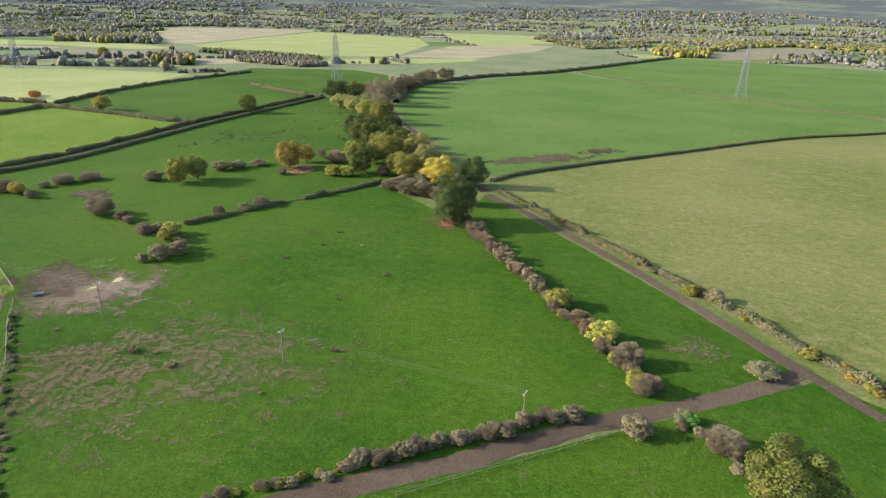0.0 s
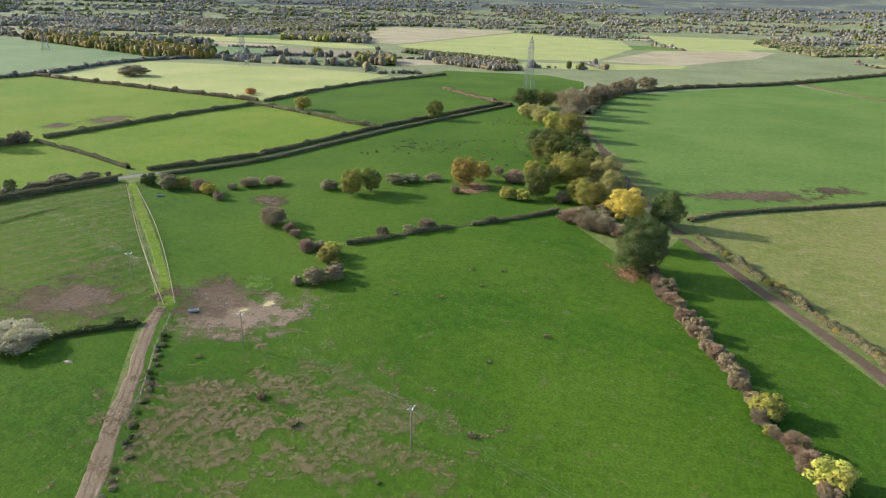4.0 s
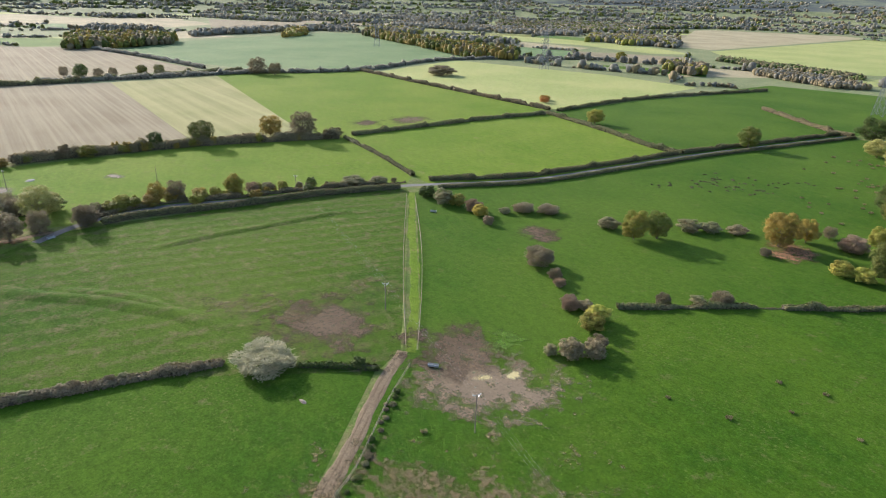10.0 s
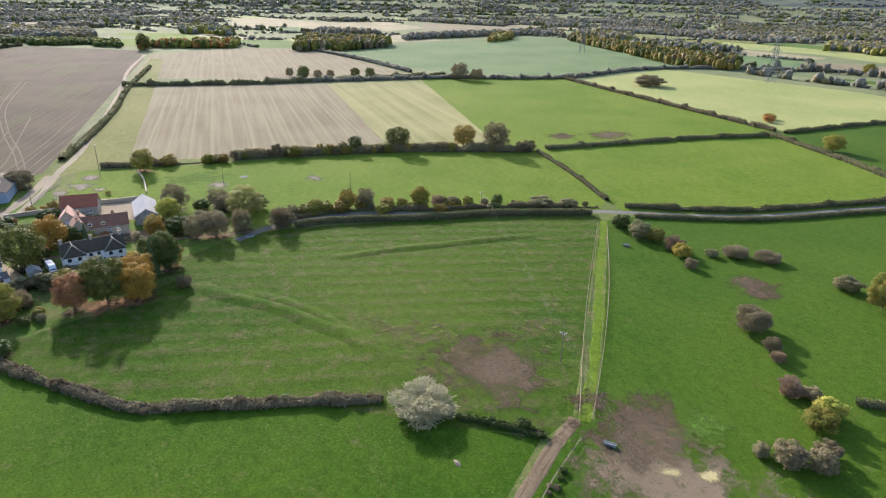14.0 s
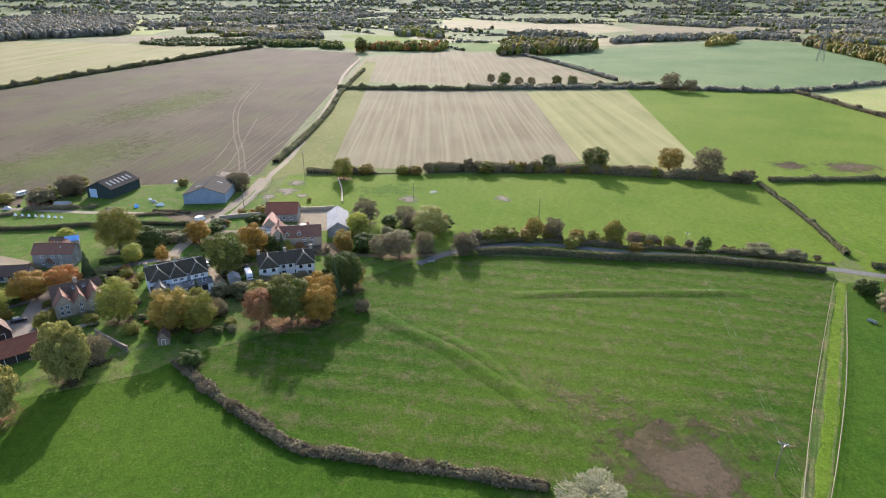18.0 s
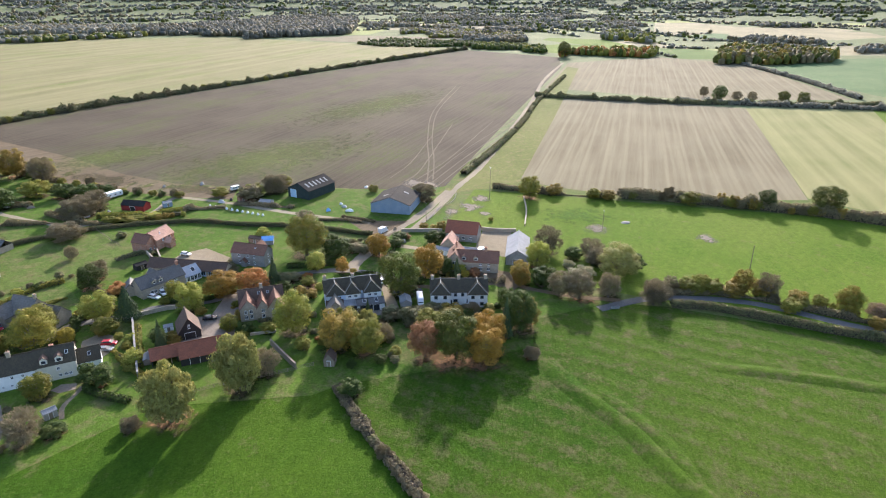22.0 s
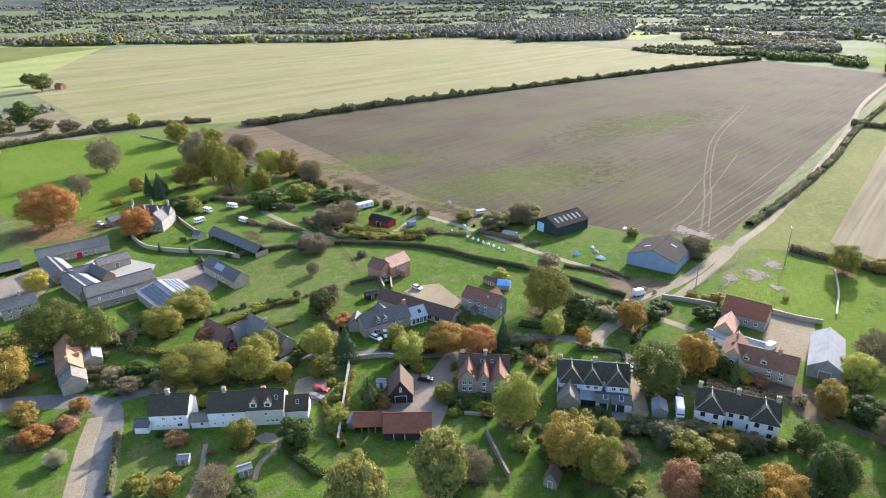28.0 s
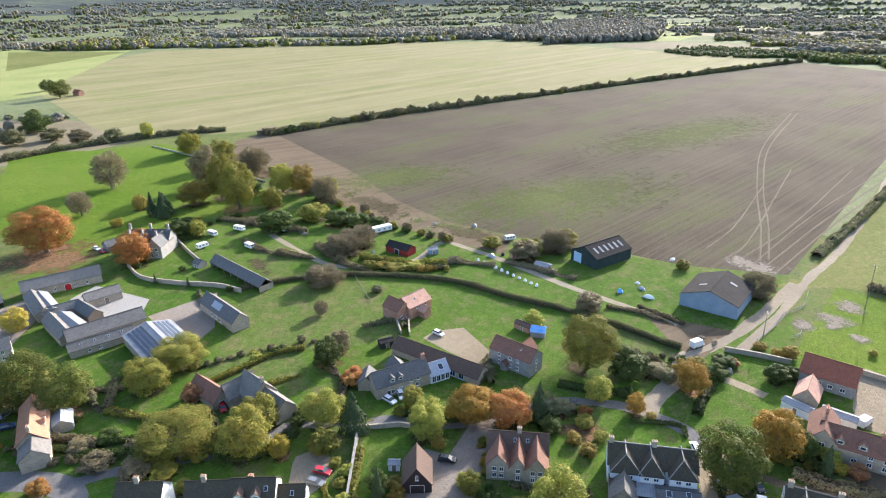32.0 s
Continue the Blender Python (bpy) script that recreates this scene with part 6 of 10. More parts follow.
def caravan(x, y, turn, long=5.6, wide=2.2, high=2.4, label="white touring caravan parked on grass", static=False):
    thing = base("caravan", pose(x, y, 0.2, 0, 0, turn), label, "caravan", "caravans on the grass")
    bm = bmesh.new()
    l, w = long / 2, wide / 2
    prof = [(-l + 0.1, 0.45), (-l, 1.0), (-l + 0.35, high), (l - 0.35, high), (l, 1.0), (l - 0.1, 0.45)] if not static else [(-l, 0.45), (-l, high), (l, high), (l, 0.45)]
    rows = [[bm.verts.new((px, sy * w, pz)) for px, pz in prof] for sy in (-1, 1)]
    bm.faces.new(rows[0][::-1])
    bm.faces.new(rows[1])
    for k in range(len(prof)):
        j = (k + 1) % len(prof)
        bm.faces.new((rows[0][k], rows[0][j], rows[1][j], rows[1][k]))
    bmesh.ops.recalc_face_normals(bm, faces=bm.faces[:])
    bmesh.ops.bevel(bm, geom=bm.edges[:], offset=0.07, segments=1, affect="EDGES")
    part("body", bm, PAINT_WHITE, thing)
    us = (-0.6 * l, 0.0, 0.6 * l) if not static else tuple(long * k / 8 for k in (-3, -1, 1, 3))
    for sy in (-1, 1):
        for u in us:
            bm = bmesh.new()
            box(bm, u - 0.45, u + 0.45, sy * w - 0.02, sy * w + 0.02, 1.3, 1.9)
            part("window", bm, GLASS, thing)
    for sx in (-1, 1):
        bm = bmesh.new()
        box(bm, sx * (l - 0.17) - 0.05, sx * (l - 0.17) + 0.05, -0.7 * w, 0.7 * w, 1.35, 1.95)
        part("window", bm, GLASS, thing)
        bm = bmesh.new()
        tube(bm, [(0, sx * w - 0.12, 0.32), (0, sx * w + 0.02, 0.32)], [0.32, 0.32], 10)
        part("wheel", bm, RUBBER, thing)
    bm = bmesh.new()
    beam(bm, (l - 0.2, 0, 0.5), (l + 1.0, 0, 0.45), 0.1)
    beam(bm, (l + 0.95, 0, 0.5), (l + 0.95, 0, -0.05), 0.07)
    part("tow_bar", bm, STEEL, thing)
    return thing


def van(x, y, turn, long=5.2, label="white panel van parked on gravel", box_high=2.4, paint="white"):
    thing = base("van", pose(x, y, 0.2, 0, 0, turn), label, "van", "parked vans")
    bm = bmesh.new()
    l = long / 2
    prof = [(-l, 0.4), (-l, box_high), (l - 1.5, box_high), (l - 0.9, box_high * 0.92), (l - 0.35, 1.2), (l, 1.05), (l, 0.4)]
    rows = [[bm.verts.new((px, sy * 0.98, pz)) for px, pz in prof] for sy in (-1, 1)]
    bm.faces.new(rows[0][::-1])
    bm.faces.new(rows[1])
    for k in range(len(prof)):
        j = (k + 1) % len(prof)
        bm.faces.new((rows[0][k], rows[0][j], rows[1][j], rows[1][k]))
    bmesh.ops.recalc_face_normals(bm, faces=bm.faces[:])
    bmesh.ops.bevel(bm, geom=bm.edges[:], offset=0.06, segments=1, affect="EDGES")
    part("body", bm, CAR[paint], thing)
    bm = bmesh.new()
    m = pose(l - 0.62, 0, 1.65, 0, 52, 0)
    box(bm, -0.5, 0.5, -0.85, 0.85, -0.03, 0.05, m)
    part("windscreen", bm, GLASS, thing)
    for px in (-l + 1.0, l - 0.9):
        for py in (-0.9, 0.9):
            bm = bmesh.new()
            tube(bm, [(px, py - 0.1, 0.34), (px, py + 0.1, 0.34)], [0.34, 0.34], 10)
            part("wheel", bm, RUBBER, thing)
    return thing


def wall_run(points, high, thick, material, label="low dry stone wall", name="garden_wall", coping=True):
    """A free-standing wall along a line, with copings."""
    line = resample(points, 2.5) if len(points) > 2 else np.array(points, float)
    bm, cap = bmesh.new(), bmesh.new()
    for a, b in zip(line, line[1:]):
        d = b - a
        n = math.hypot(*d)
        m = pose(a[0], a[1], 0, 0, 0, math.degrees(math.atan2(d[1], d[0])))
        box(bm, -0.05, n + 0.05, -thick / 2, thick / 2, -0.3, high, m)
        box(cap, -0.06, n + 0.06, -thick / 2 - 0.05, thick / 2 + 0.05, high + 0.004, high + 0.12, m)
    thing = tagged(new(name), label, "wall")
    part("masonry", lay_uv(bm), material, thing)
    if coping:
        part("coping", lay_uv(cap), material, thing)
    else:
        cap.free()
    return thing


def fence(points, high=1.2, step=2.4, rails=3, material=WOOD, label="weathered post and rail fence", name="fence", post=0.12):
    """Posts and rails along a line."""
    line = resample(points, step) if len(points) > 2 else resample([points[0], tuple(np.mean(points, 0)), points[1]], step)
    thing = tagged(new(name), label, "fence")
    pm = bmesh.new()
    box(pm, -post / 2, post / 2, -post / 2, post / 2, -0.3, high + 0.1)
    first = part("post", pm, material, thing)
    first.matrix_basis = pose(*line[0], 0)
    for p in line[1:]:
        ob = new("post", first.data)
        ob.parent = thing
        ob.matrix_basis = pose(*p, 0)
    for k in range(rails):
        z = high * (k + 0.7) / (rails - 0.1)
        bm = bmesh.new()
        tube(bm, [(*p, z) for p in line], [0.05] * len(line), 4)
        part("rail", bm, material, thing)
    return thing


def trough(x, y, turn, label="grey metal water trough on worn ground"):
    thing = base("water_trough", pose(x, y, 0.12, 0, 0, turn), label, "water trough", "water troughs")
    bm = bmesh.new()
    for a in ((-1.3, 1.3, -0.42, -0.36), (-1.3, 1.3, 0.36, 0.42), (-1.3, -1.24, -0.36, 0.36), (1.24, 1.3, -0.36, 0.36)):
        box(bm, *a, 0.1, 0.7)
    box(bm, -1.24, 1.24, -0.36, 0.36, 0.1, 0.16)
    part("tank", bm, STEEL, thing)
    bm = bmesh.new()
    box(bm, -1.23, 1.23, -0.35, 0.35, 0.5, 0.58)
    part("water", bm, WATER_SHINE, thing)
    for sx in (-1, 1):
        bm = bmesh.new()
        box(bm, sx * 0.95 - 0.12, sx * 0.95 + 0.12, -0.42, 0.42, -0.1, 0.1)
        part("foot", bm, CONCRETE, thing)
    return thing


def power_pole(x, y, high, turn, arms=1.8, label="slim wooden power pole in a field", lean=0.0, stay=True):
    thing = base("power_pole", pose(x, y, 0, 0, lean, turn), label, "power pole", "poles of the power line")
    bm = bmesh.new()
    tube(bm, [(0, 0, -0.5), (0, 0, high)], [0.16, 0.1], 8)
    part("pole", bm, WOOD_POLE, thing)
    if arms:
        bm = bmesh.new()
        beam(bm, (-arms / 2, 0, high - 0.4), (arms / 2, 0, high - 0.4), 0.12)
        beam(bm, (-arms / 2 + 0.1, 0, high - 0.4), (0, 0, high - 1.1), 0.05)
        beam(bm, (arms / 2 - 0.1, 0, high - 0.4), (0, 0, high - 1.1), 0.05)
        arm = part("crossarm", bm, STEEL, thing)
        for u in (-arms / 2 + 0.05, 0, arms / 2 - 0.05):
            bm = bmesh.new()
            tube(bm, [(u, 0, high - 0.34), (u, 0, high - 0.22), (u, 0, high - 0.1)], [0.05, 0.08, 0.04], 6)
            part("insulator", bm, PAINT_WHITE, arm)
    return thing


def wire(a, b, sag, name="power_line", thick=0.006, label="thin overhead power cable between poles"):
    bm = bmesh.new()
    a, b = Vector(a), Vector(b)
    pts = [a.lerp(b, s) - Vector((0, 0, sag * 4 * s * (1 - s))) for s in (k / 10 for k in range(11))]
    tube(bm, pts, [thick] * 11, 4)
    return tagged(part(name, bm, WIRE), label, "cable", "overhead cables")


def pylon(x, y, high, turn, label="grey steel lattice electricity pylon in a field"):
    """A lattice tower: four tapering legs, cross bracing at every stage, three pairs of arms with insulators."""
    thing = base("pylon", pose(x, y, float(terrain(x, y)), 0, 0, turn), label, "pylon", "pylons")
    half = lambda z: 4.2 * (1 - z / high) ** 1.15 + 0.45 + (0.7 * max(0, 1 - abs(z / high - 0.75) * 3))
    stages = [high * q for q in (0, 0.13, 0.25, 0.36, 0.46, 0.55, 0.63, 0.70, 0.77, 0.84, 0.91, 1.0)]
    corner = ((-1, -1), (1, -1), (1, 1), (-1, 1))
    for sx, sy in corner:
        bm = bmesh.new()
        for a, b in zip(stages, stages[1:]):
            beam(bm, (sx * half(a), sy * half(a), a), (sx * half(b) * (0.2 if b == high else 1), sy * half(b) * (0.2 if b == high else 1), b), 0.26)
        part("leg", bm, PYLON_STEEL, thing)
    for k in range(4):
        (ax, ay), (bx, by) = corner[k], corner[(k + 1) % 4]
        for a, b in zip(stages, stages[1:-1]):
            for p, q, w in (((ax * half(a), ay * half(a), a), (bx * half(b), by * half(b), b), 0.14), ((bx * half(a), by * half(a), a), (ax * half(b), ay * half(b), b), 0.14), ((ax * half(b), ay * half(b), b), (bx * half(b), by * half(b), b), 0.12)):
                bm = bmesh.new()
                part("brace", beam(bm, p, q, w), PYLON_STEEL, thing)
    for z, reach in ((0.66, 6.5), (0.77, 8.0), (0.88, 6.0)):
        z *= high
        for s in (-1, 1):
            bm = bmesh.new()
            for q in (-1, 1):
                beam(bm, (s * half(z) * 0.9, q * half(z) * 0.9, z), (s * reach, 0, z + 0.3), 0.16)
                beam(bm, (s * half(z) * 0.8, q * half(z) * 0.8, z + 2.2), (s * reach, 0, z + 0.3), 0.13)
            arm = part("crossarm", bm, PYLON_STEEL, thing)
            bm = bmesh.new()
            tube(bm, [(s * reach, 0, z + 0.2), (s * reach, 0, z - 2.6)], [0.12, 0.12], 6)
            part("insulator", bm, PYLON_STEEL, arm)
    return thing


def heap(name, x, y, rx, ry, high, material, label, category="heap", seed=1, z=0.08):
    """A rough mound."""
    rng = np.random.default_rng(seed)
    bm = bmesh.new()
    rows = []
    for r, q in ((1.0, -0.1), (0.75, 0.45), (0.4, 0.85)):
        rows.append([bm.verts.new((rx * r * math.cos(a) * rng.uniform(0.8, 1.2), ry * r * math.sin(a) * rng.uniform(0.8, 1.2), high * q * rng.uniform(0.8, 1.15))) for a in (2 * math.pi * k / 11 for k in range(11))])
    top = bm.verts.new((0, 0, high))
    for a, b in zip(rows, rows[1:]):
        for k in range(11):
            bm.faces.new((a[k], a[(k + 1) % 11], b[(k + 1) % 11], b[k]))
    for k in range(11):
        bm.faces.new((rows[-1][k], rows[-1][(k + 1) % 11], top))
    ob = part(name, bm, material)
    ob.matrix_basis = pose(x, y, z, 0, 0, seed * 37)
    return tagged(ob, label, category)


def tuft(x, y, size, leaves="dun", label="dry brown grass tuft", name="grass_tuft"):
    """A tussock of blades."""
    rng = np.random.default_rng(int(abs(x * 7 + y * 13)))
    n = 60
    a, r = rng.uniform(0, 2 * np.pi, n), size * np.sqrt(rng.uniform(0, 1, n))
    p = np.stack([r * np.cos(a), r * np.sin(a), np.full(n, 0.3 * size) * rng.uniform(0.4, 1.4, n)], 1)
    up = np.stack([0.6 * np.cos(a), 0.6 * np.sin(a), np.ones(n)], 1)
    c = leaf_corners(rng, p, unit(rng.normal(size=(n, 3))), np.full(n, 0.22 * size), np.full(n, 0.8 * size), up)
    ob = new(name, quads_mesh(name, c, [LEAF[leaves]]))
    ob.matrix_basis = pose(x, y, 0.15)
    return tagged(ob, label + " in a meadow", "grass tuft", "tufts in the meadow")


def shed(x, y, turn, long, wide, eaves, ridge, wall, roof, label, name="shed", door_face="f"):
    thing = base(name, pose(x, y, 0, 0, 0, turn), label, name.replace("_", " "))
    b = Block(thing, 0, 0, 0, long, wide, eaves, ridge, wall, roof, over=0.15)
    b.door(door_face, 0, None, 0.9, min(1.9, eaves - 0.1))
    return b


def bank(points, wide, high, material, label, name="earth_bank"):
    """A low grassy bank: a smooth swell along a line."""
    line = resample(points, 3.0)
    ahead = unit(np.gradient(line, axis=0))
    side = np.stack([-ahead[:, 1], ahead[:, 0]], 1)
    bm, rows = bmesh.new(), []
    for k, (p, s) in enumerate(zip(line, side)):
        fade = min(1.0, k / 4, (len(line) - 1 - k) / 4)
        rows.append([bm.verts.new((*(p + s * wide * (q - 0.5)), 0.05 + high * fade * math.sin(math.pi * q) ** 2 - (0.0 if 0 < q < 1 else 0.1))) for q in (0, 0.17, 0.33, 0.5, 0.67, 0.83, 1)])
    for a, b in zip(rows, rows[1:]):
        for j in range(6):
            f = bm.faces.new((a[j], a[j + 1], b[j + 1], b[j]))
            f.smooth = True
    return tagged(part(name, bm, material), label, "bank", "", "structure")


# ---- village: yards, drives and paths ----
strip("road", [(-190.0, -86.0), (-198.2, -80.5), (-206.9, -73.0), (-216.3, -63.5), (-226.8, -58.0), (-233.8, -55.7), (-239.7, -43.5), (-246.6, -36.3), (-251.9, -23.9), (-259.5, -14.8), (-269.8, -6.8), (-277.8, 0.8), (-282.7, 13.4), (-283.2, 21.9), (-281.3, 30.7), (-275.9, 38.3)], 3.6, TARMAC, 0.106, "grey village lane", "road")
strip("road", [(-279.5, 35.9), (-272.5, 50.7), (-277.9, 76.2), (-274.0, 89.8), (-270.3, 102.3), (-268.7, 117.8)], 2.4, EARTH, 0.109, "narrow brown earth lane below trees", "road")
strip("drive", [(-282.2, 21.4), (-287.9, 20.5), (-303.3, 23.3), (-316.6, 23.5), (-326.7, 28.7), (-349.9, 37.8), (-388.7, 46.7)], [5.0, 4.2, 3.5], CHALK_TRACK, 0.116, "pale gravelled farm drive", "drive")
strip("track", [(-335.7, 16.8), (-338.0, 8.8), (-340.6, -3.6), (-346.3, -26.8), (-355.4, -54.9), (-361.6, -79.9), (-360.9, -91.1), (-337.7, -90.5), (-322.7, -105.5), (-317.7, -119.4), (-323.9, -144.5), (-331.9, -166.8)], 2.8, CHALK_TRACK, 0.121, "pale earth track past caravans", "track")
strip("road", [(-166.0, -118.0), (-176.1, -109.7), (-181.2, -102.9), (-186.0, -95.5), (-189.1, -89.1), (-189.3, -82.1), (-185.6, -76.0), (-180.2, -69.1), (-176.4, -64.5), (-172.6, -59.8), (-160.0, -45.0)], 6.4, TARMAC, 0.114, "grey tarmac village road bending past a cottage", "road", "structure", 0.04)
strip("pavement", [(-185.6, -81.6), (-180.2, -76.2), (-175.1, -70.7), (-168.5, -63.0), (-158.0, -51.0)], 4.0, GRAVEL, 0.118, "pale tan paved strip beside a road", "pavement", "structure", 0.04)
strip("path", [(-177.0, -36.3), (-184.5, -41.0), (-192.1, -48.0)], 1.0, PAVING, 0.126, "narrow garden path", "path")
strip("path", [(-188.8, -28.2), (-193.3, -31.1), (-199.0, -31.6), (-202.7, -32.0)], 1.0, GRAVEL, 0.126, "curved garden path", "path")
field("paddock", [(-278.9, -127.4), (-297.7, -114.1), (-312.2, -95.5), (-293.7, -67.8), (-285.0, -59.0), (-273.6, -65.7), (-263.5, -77.6), (-250.3, -86.1), (-237.3, -93.4), (-260.0, -113.1)], PADDOCK, 0.1110, "rough mottled paddock with dry stalks")
field("paddock", [(-196.3, -151.3), (-188.0, -115.8), (-179.0, -115.6), (-171.9, -118.2), (-192.6, -165.1)], PADDOCK, 0.1120, "rough garden ground")
field("garden_bed", [(-235.5, -96.7), (-247.9, -94.3), (-263.8, -83.2), (-249.2, -65.0), (-232.2, -67.9), (-236.6, -87.3)], PADDOCK, 0.1130, "overgrown garden ground")
field("garden_bed", [(-232.1, -49.8), (-245.7, -44.1), (-244.9, -39.2), (-234.1, -35.0), (-218.2, -28.1)], PADDOCK, 0.1140, "rough garden ground")
field("garden_bed", [(-288.3, 4.1), (-298.8, 15.4), (-315.7, 21.9), (-322.9, 22.0), (-323.1, -0.4), (-323.1, -20.3)], PADDOCK, 0.1150, "rough ground below trees")
field("garden_bed", [(-284.3, 53.0), (-296.4, 57.3), (-289.3, 77.1), (-284.9, 88.2), (-271.2, 81.0), (-280.3, 71.0)], EARTH, 0.1160, "brown garden ground below trees")
field("garden_bed", [(-183.4, -65.5), (-190.8, -54.0), (-181.8, -42.3), (-172.0, -36.8), (-168.8, -48.8)], PADDOCK, 0.1170, "rough cottage garden")
field("garden_bed", [(-244.8, 41.9), (-250.2, 54.6), (-227.9, 55.8), (-220.7, 49.3)], PADDOCK, 0.1180, "rough garden ground below trees")
field("gravel_yard", [(-323.6, 66.4), (-335.4, 68.9), (-331.3, 80.0), (-316.7, 80.8), (-302.6, 79.5), (-304.0, 67.6), (-311.9, 66.1)], GRAVEL, 0.1160, "pale gravel yard between barns")
field("gravel_yard", [(-292.4, -50.5), (-298.9, -43.6), (-288.5, -26.4), (-281.2, -27.2), (-283.8, -41.5), (-286.6, -51.6)], GRAVEL, 0.1170, "pale gravel parking yard")
field("gravel_yard", [(-224.2, -47.0), (-229.8, -44.0), (-227.8, -38.0), (-222.2, -35.2), (-218.8, -35.0), (-213.4, -36.0), (-215.9, -41.4), (-221.8, -45.8)], GRAVEL, 0.1180, "gravel turning area with parked cars")
field("paved_yard", [(-222.5, -18.5), (-228.0, -20.3), (-242.3, -21.7), (-243.2, -15.5), (-257.6, -17.0), (-261.6, -16.0), (-259.2, -11.4), (-246.2, -7.5), (-231.7, -2.5), (-219.0, 0.5), (-217.0, -3.0), (-225.5, -7.5)], PAVING, 0.1190, "pinkish gravel yard of a stone house", "structure")
strip("drive", [(-312.5, 26.0), (-310.5, 30.1), (-309.6, 35.9), (-307.9, 42.2), (-306.6, 46.2)], 2.8, GRAVEL, 0.1195, "tan gravel drive to a farmhouse", "drive")
field("farm_yard", [(-338.0, 8.8), (-339.6, 33.4), (-316.1, 27.6), (-321.9, 18.2), (-341.4, 2.2)], EARTH, 0.1210, "brown earth farmyard beside a barn")
field("farm_yard", [(-245.3, -181.9), (-257.1, -184.8), (-260.0, -155.5), (-244.4, -141.0), (-228.3, -150.8)], CONCRETE, 0.1220, "pale concrete courtyard of a farm")
field("farm_yard", [(-251.3, -143.8), (-276.4, -137.8), (-257.9, -116.8), (-240.7, -111.3), (-248.6, -133.6)], PAVING, 0.1230, "stone paved yard")
field("farm_yard", [(-218.5, -197.2), (-237.3, -196.2), (-230.4, -176.0), (-212.3, -161.7), (-202.2, -163.4)], PAVING, 0.1240, "pinkish gravel yard")
field("patio", [(-252.9, 34.5), (-256.7, 39.8), (-251.0, 41.9), (-249.0, 36.3)], PAVING, 0.1260, "pale paved terrace")
field("patio", [(-199.6, -39.3), (-202.6, -38.1), (-203.6, -34.4), (-201.0, -32.9), (-198.8, -36.1)], PAVING, 0.1270, "round brick terrace")
field("vegetable_plot", [(-310.0, -156.1), (-325.2, -156.3), (-322.6, -139.9), (-297.4, -124.8), (-292.2, -128.8)], PADDOCK, 0.1280, "dug vegetable plot")
field("rough_ground", [(-508, -350), (-471, -274), (-439, -206), (-402, -144), (-386, -103), (-381, -66), (-362, -60), (-365, -100), (-376, -150), (-394, -200), (-403, -250), (-424, -300), (-468, -347)], EARTH, 0.1290, "scrubby bare earth along a field edge")
field("farm_yard", [(-274.4, 35.6), (-267.7, 39.4), (-255.9, 44.1), (-254.9, 40.3), (-271.0, 34.9)], GRAVEL, 0.1300, "gravel side drive")
strip("wheel_mark", [(-399.5, 30.7), (-479.7, 47.9), (-591.8, 79.6)], 0.45, RUT, 0.1, "pale wheel mark in ploughed earth", "track", "structure", 0.4, 4.0)
strip("wheel_mark", [(-395.2, 34.2), (-473.1, 52.9), (-566.3, 79.0)], 0.45, RUT, 0.1, "pale wheel mark in ploughed earth", "track", "structure", 0.4, 4.0)
strip("wheel_mark", [(-391.5, 38.6), (-470.0, 57.2), (-548.2, 78.6)], 0.45, RUT, 0.1, "pale wheel mark in ploughed earth", "track", "structure", 0.4, 4.0)
strip("wheel_mark", [(-399.3, 24.4), (-457.2, 40.0), (-583.2, 62.9)], 0.45, RUT, 0.1, "pale wheel mark in ploughed earth", "track", "structure", 0.4, 4.0)
strip("wheel_mark", [(-404.4, 21.5), (-433.0, 26.3), (-566.8, 31.0)], 0.45, RUT, 0.1, "pale wheel mark in ploughed earth", "track", "structure", 0.4, 4.0)
strip("wheel_mark", [(-409.7, 11.7), (-445.0, 17.6), (-520.3, 20.8)], 0.45, RUT, 0.1, "pale wheel mark in ploughed earth", "track", "structure", 0.4, 4.0)


# ---- village: houses ----

h = base("cottage", pose(-194.9, -62.4, 0, 0, 0, 122.5), "white rendered cottage with a dark tiled roof", "house")
b = Block(h, 0, 0, 0, 9.5, 7.4, 4.7, 8.2, RENDER_WHITE, TILE_DARK)
b.windows("f", (-1.2, 1.6, 3.0), (2.9,), 0.7, 0.8)
b.windows("f", (-2.8, -1.4, 0.2), (1.0,), 0.6, 0.6)
b.window("f", 2.6, 0.9, 1.3, 1.0)
b.chimney(-0.6, STONE)
b = Block(h, -6.5, -3.2, 0, 3.4, 3.6, 2.2, 3.2, RENDER_WHITE, SLATE)
b.door("f", 0, PAINT_WHITE, 0.9, 1.9)

h = base("cottage_terrace", pose(-205.3, -46.3, 0, 0, 0, 123.3), "white and cream rendered terrace with dark roofs and dormers", "house")
b = Block(h, -4.7, 0, 0, 9.5, 7.2, 4.7, 8.1, RENDER_WHITE, TILE_DARK, (0, 0), 0.25)
b.windows("f", (-3.2, -1.2, 0.8), (1.0,), 0.6, 0.6)
b.windows("f", (-0.8, 1.6), (3.2,), 0.7, 0.8)
b.chimney(-0.9, STONE)
b = Block(h, 4.7, 0.1, 0, 9.5, 7.6, 4.9, 8.3, RENDER_CREAM, TILE_DARK, (0, 0), 0.2)
b.dormer("f", -2.6, 1.8, 5.2, 1.5)
b.dormer("f", 1.0, 1.8, 5.2, 1.5)
b.rooflight("f", 2.9, 0.55)
b.windows("f", (0.4,), (3.0,), 0.8, 0.9)
b.windows("f", (0.6, 1.9, 3.0), (1.0,), 0.8, 0.8)
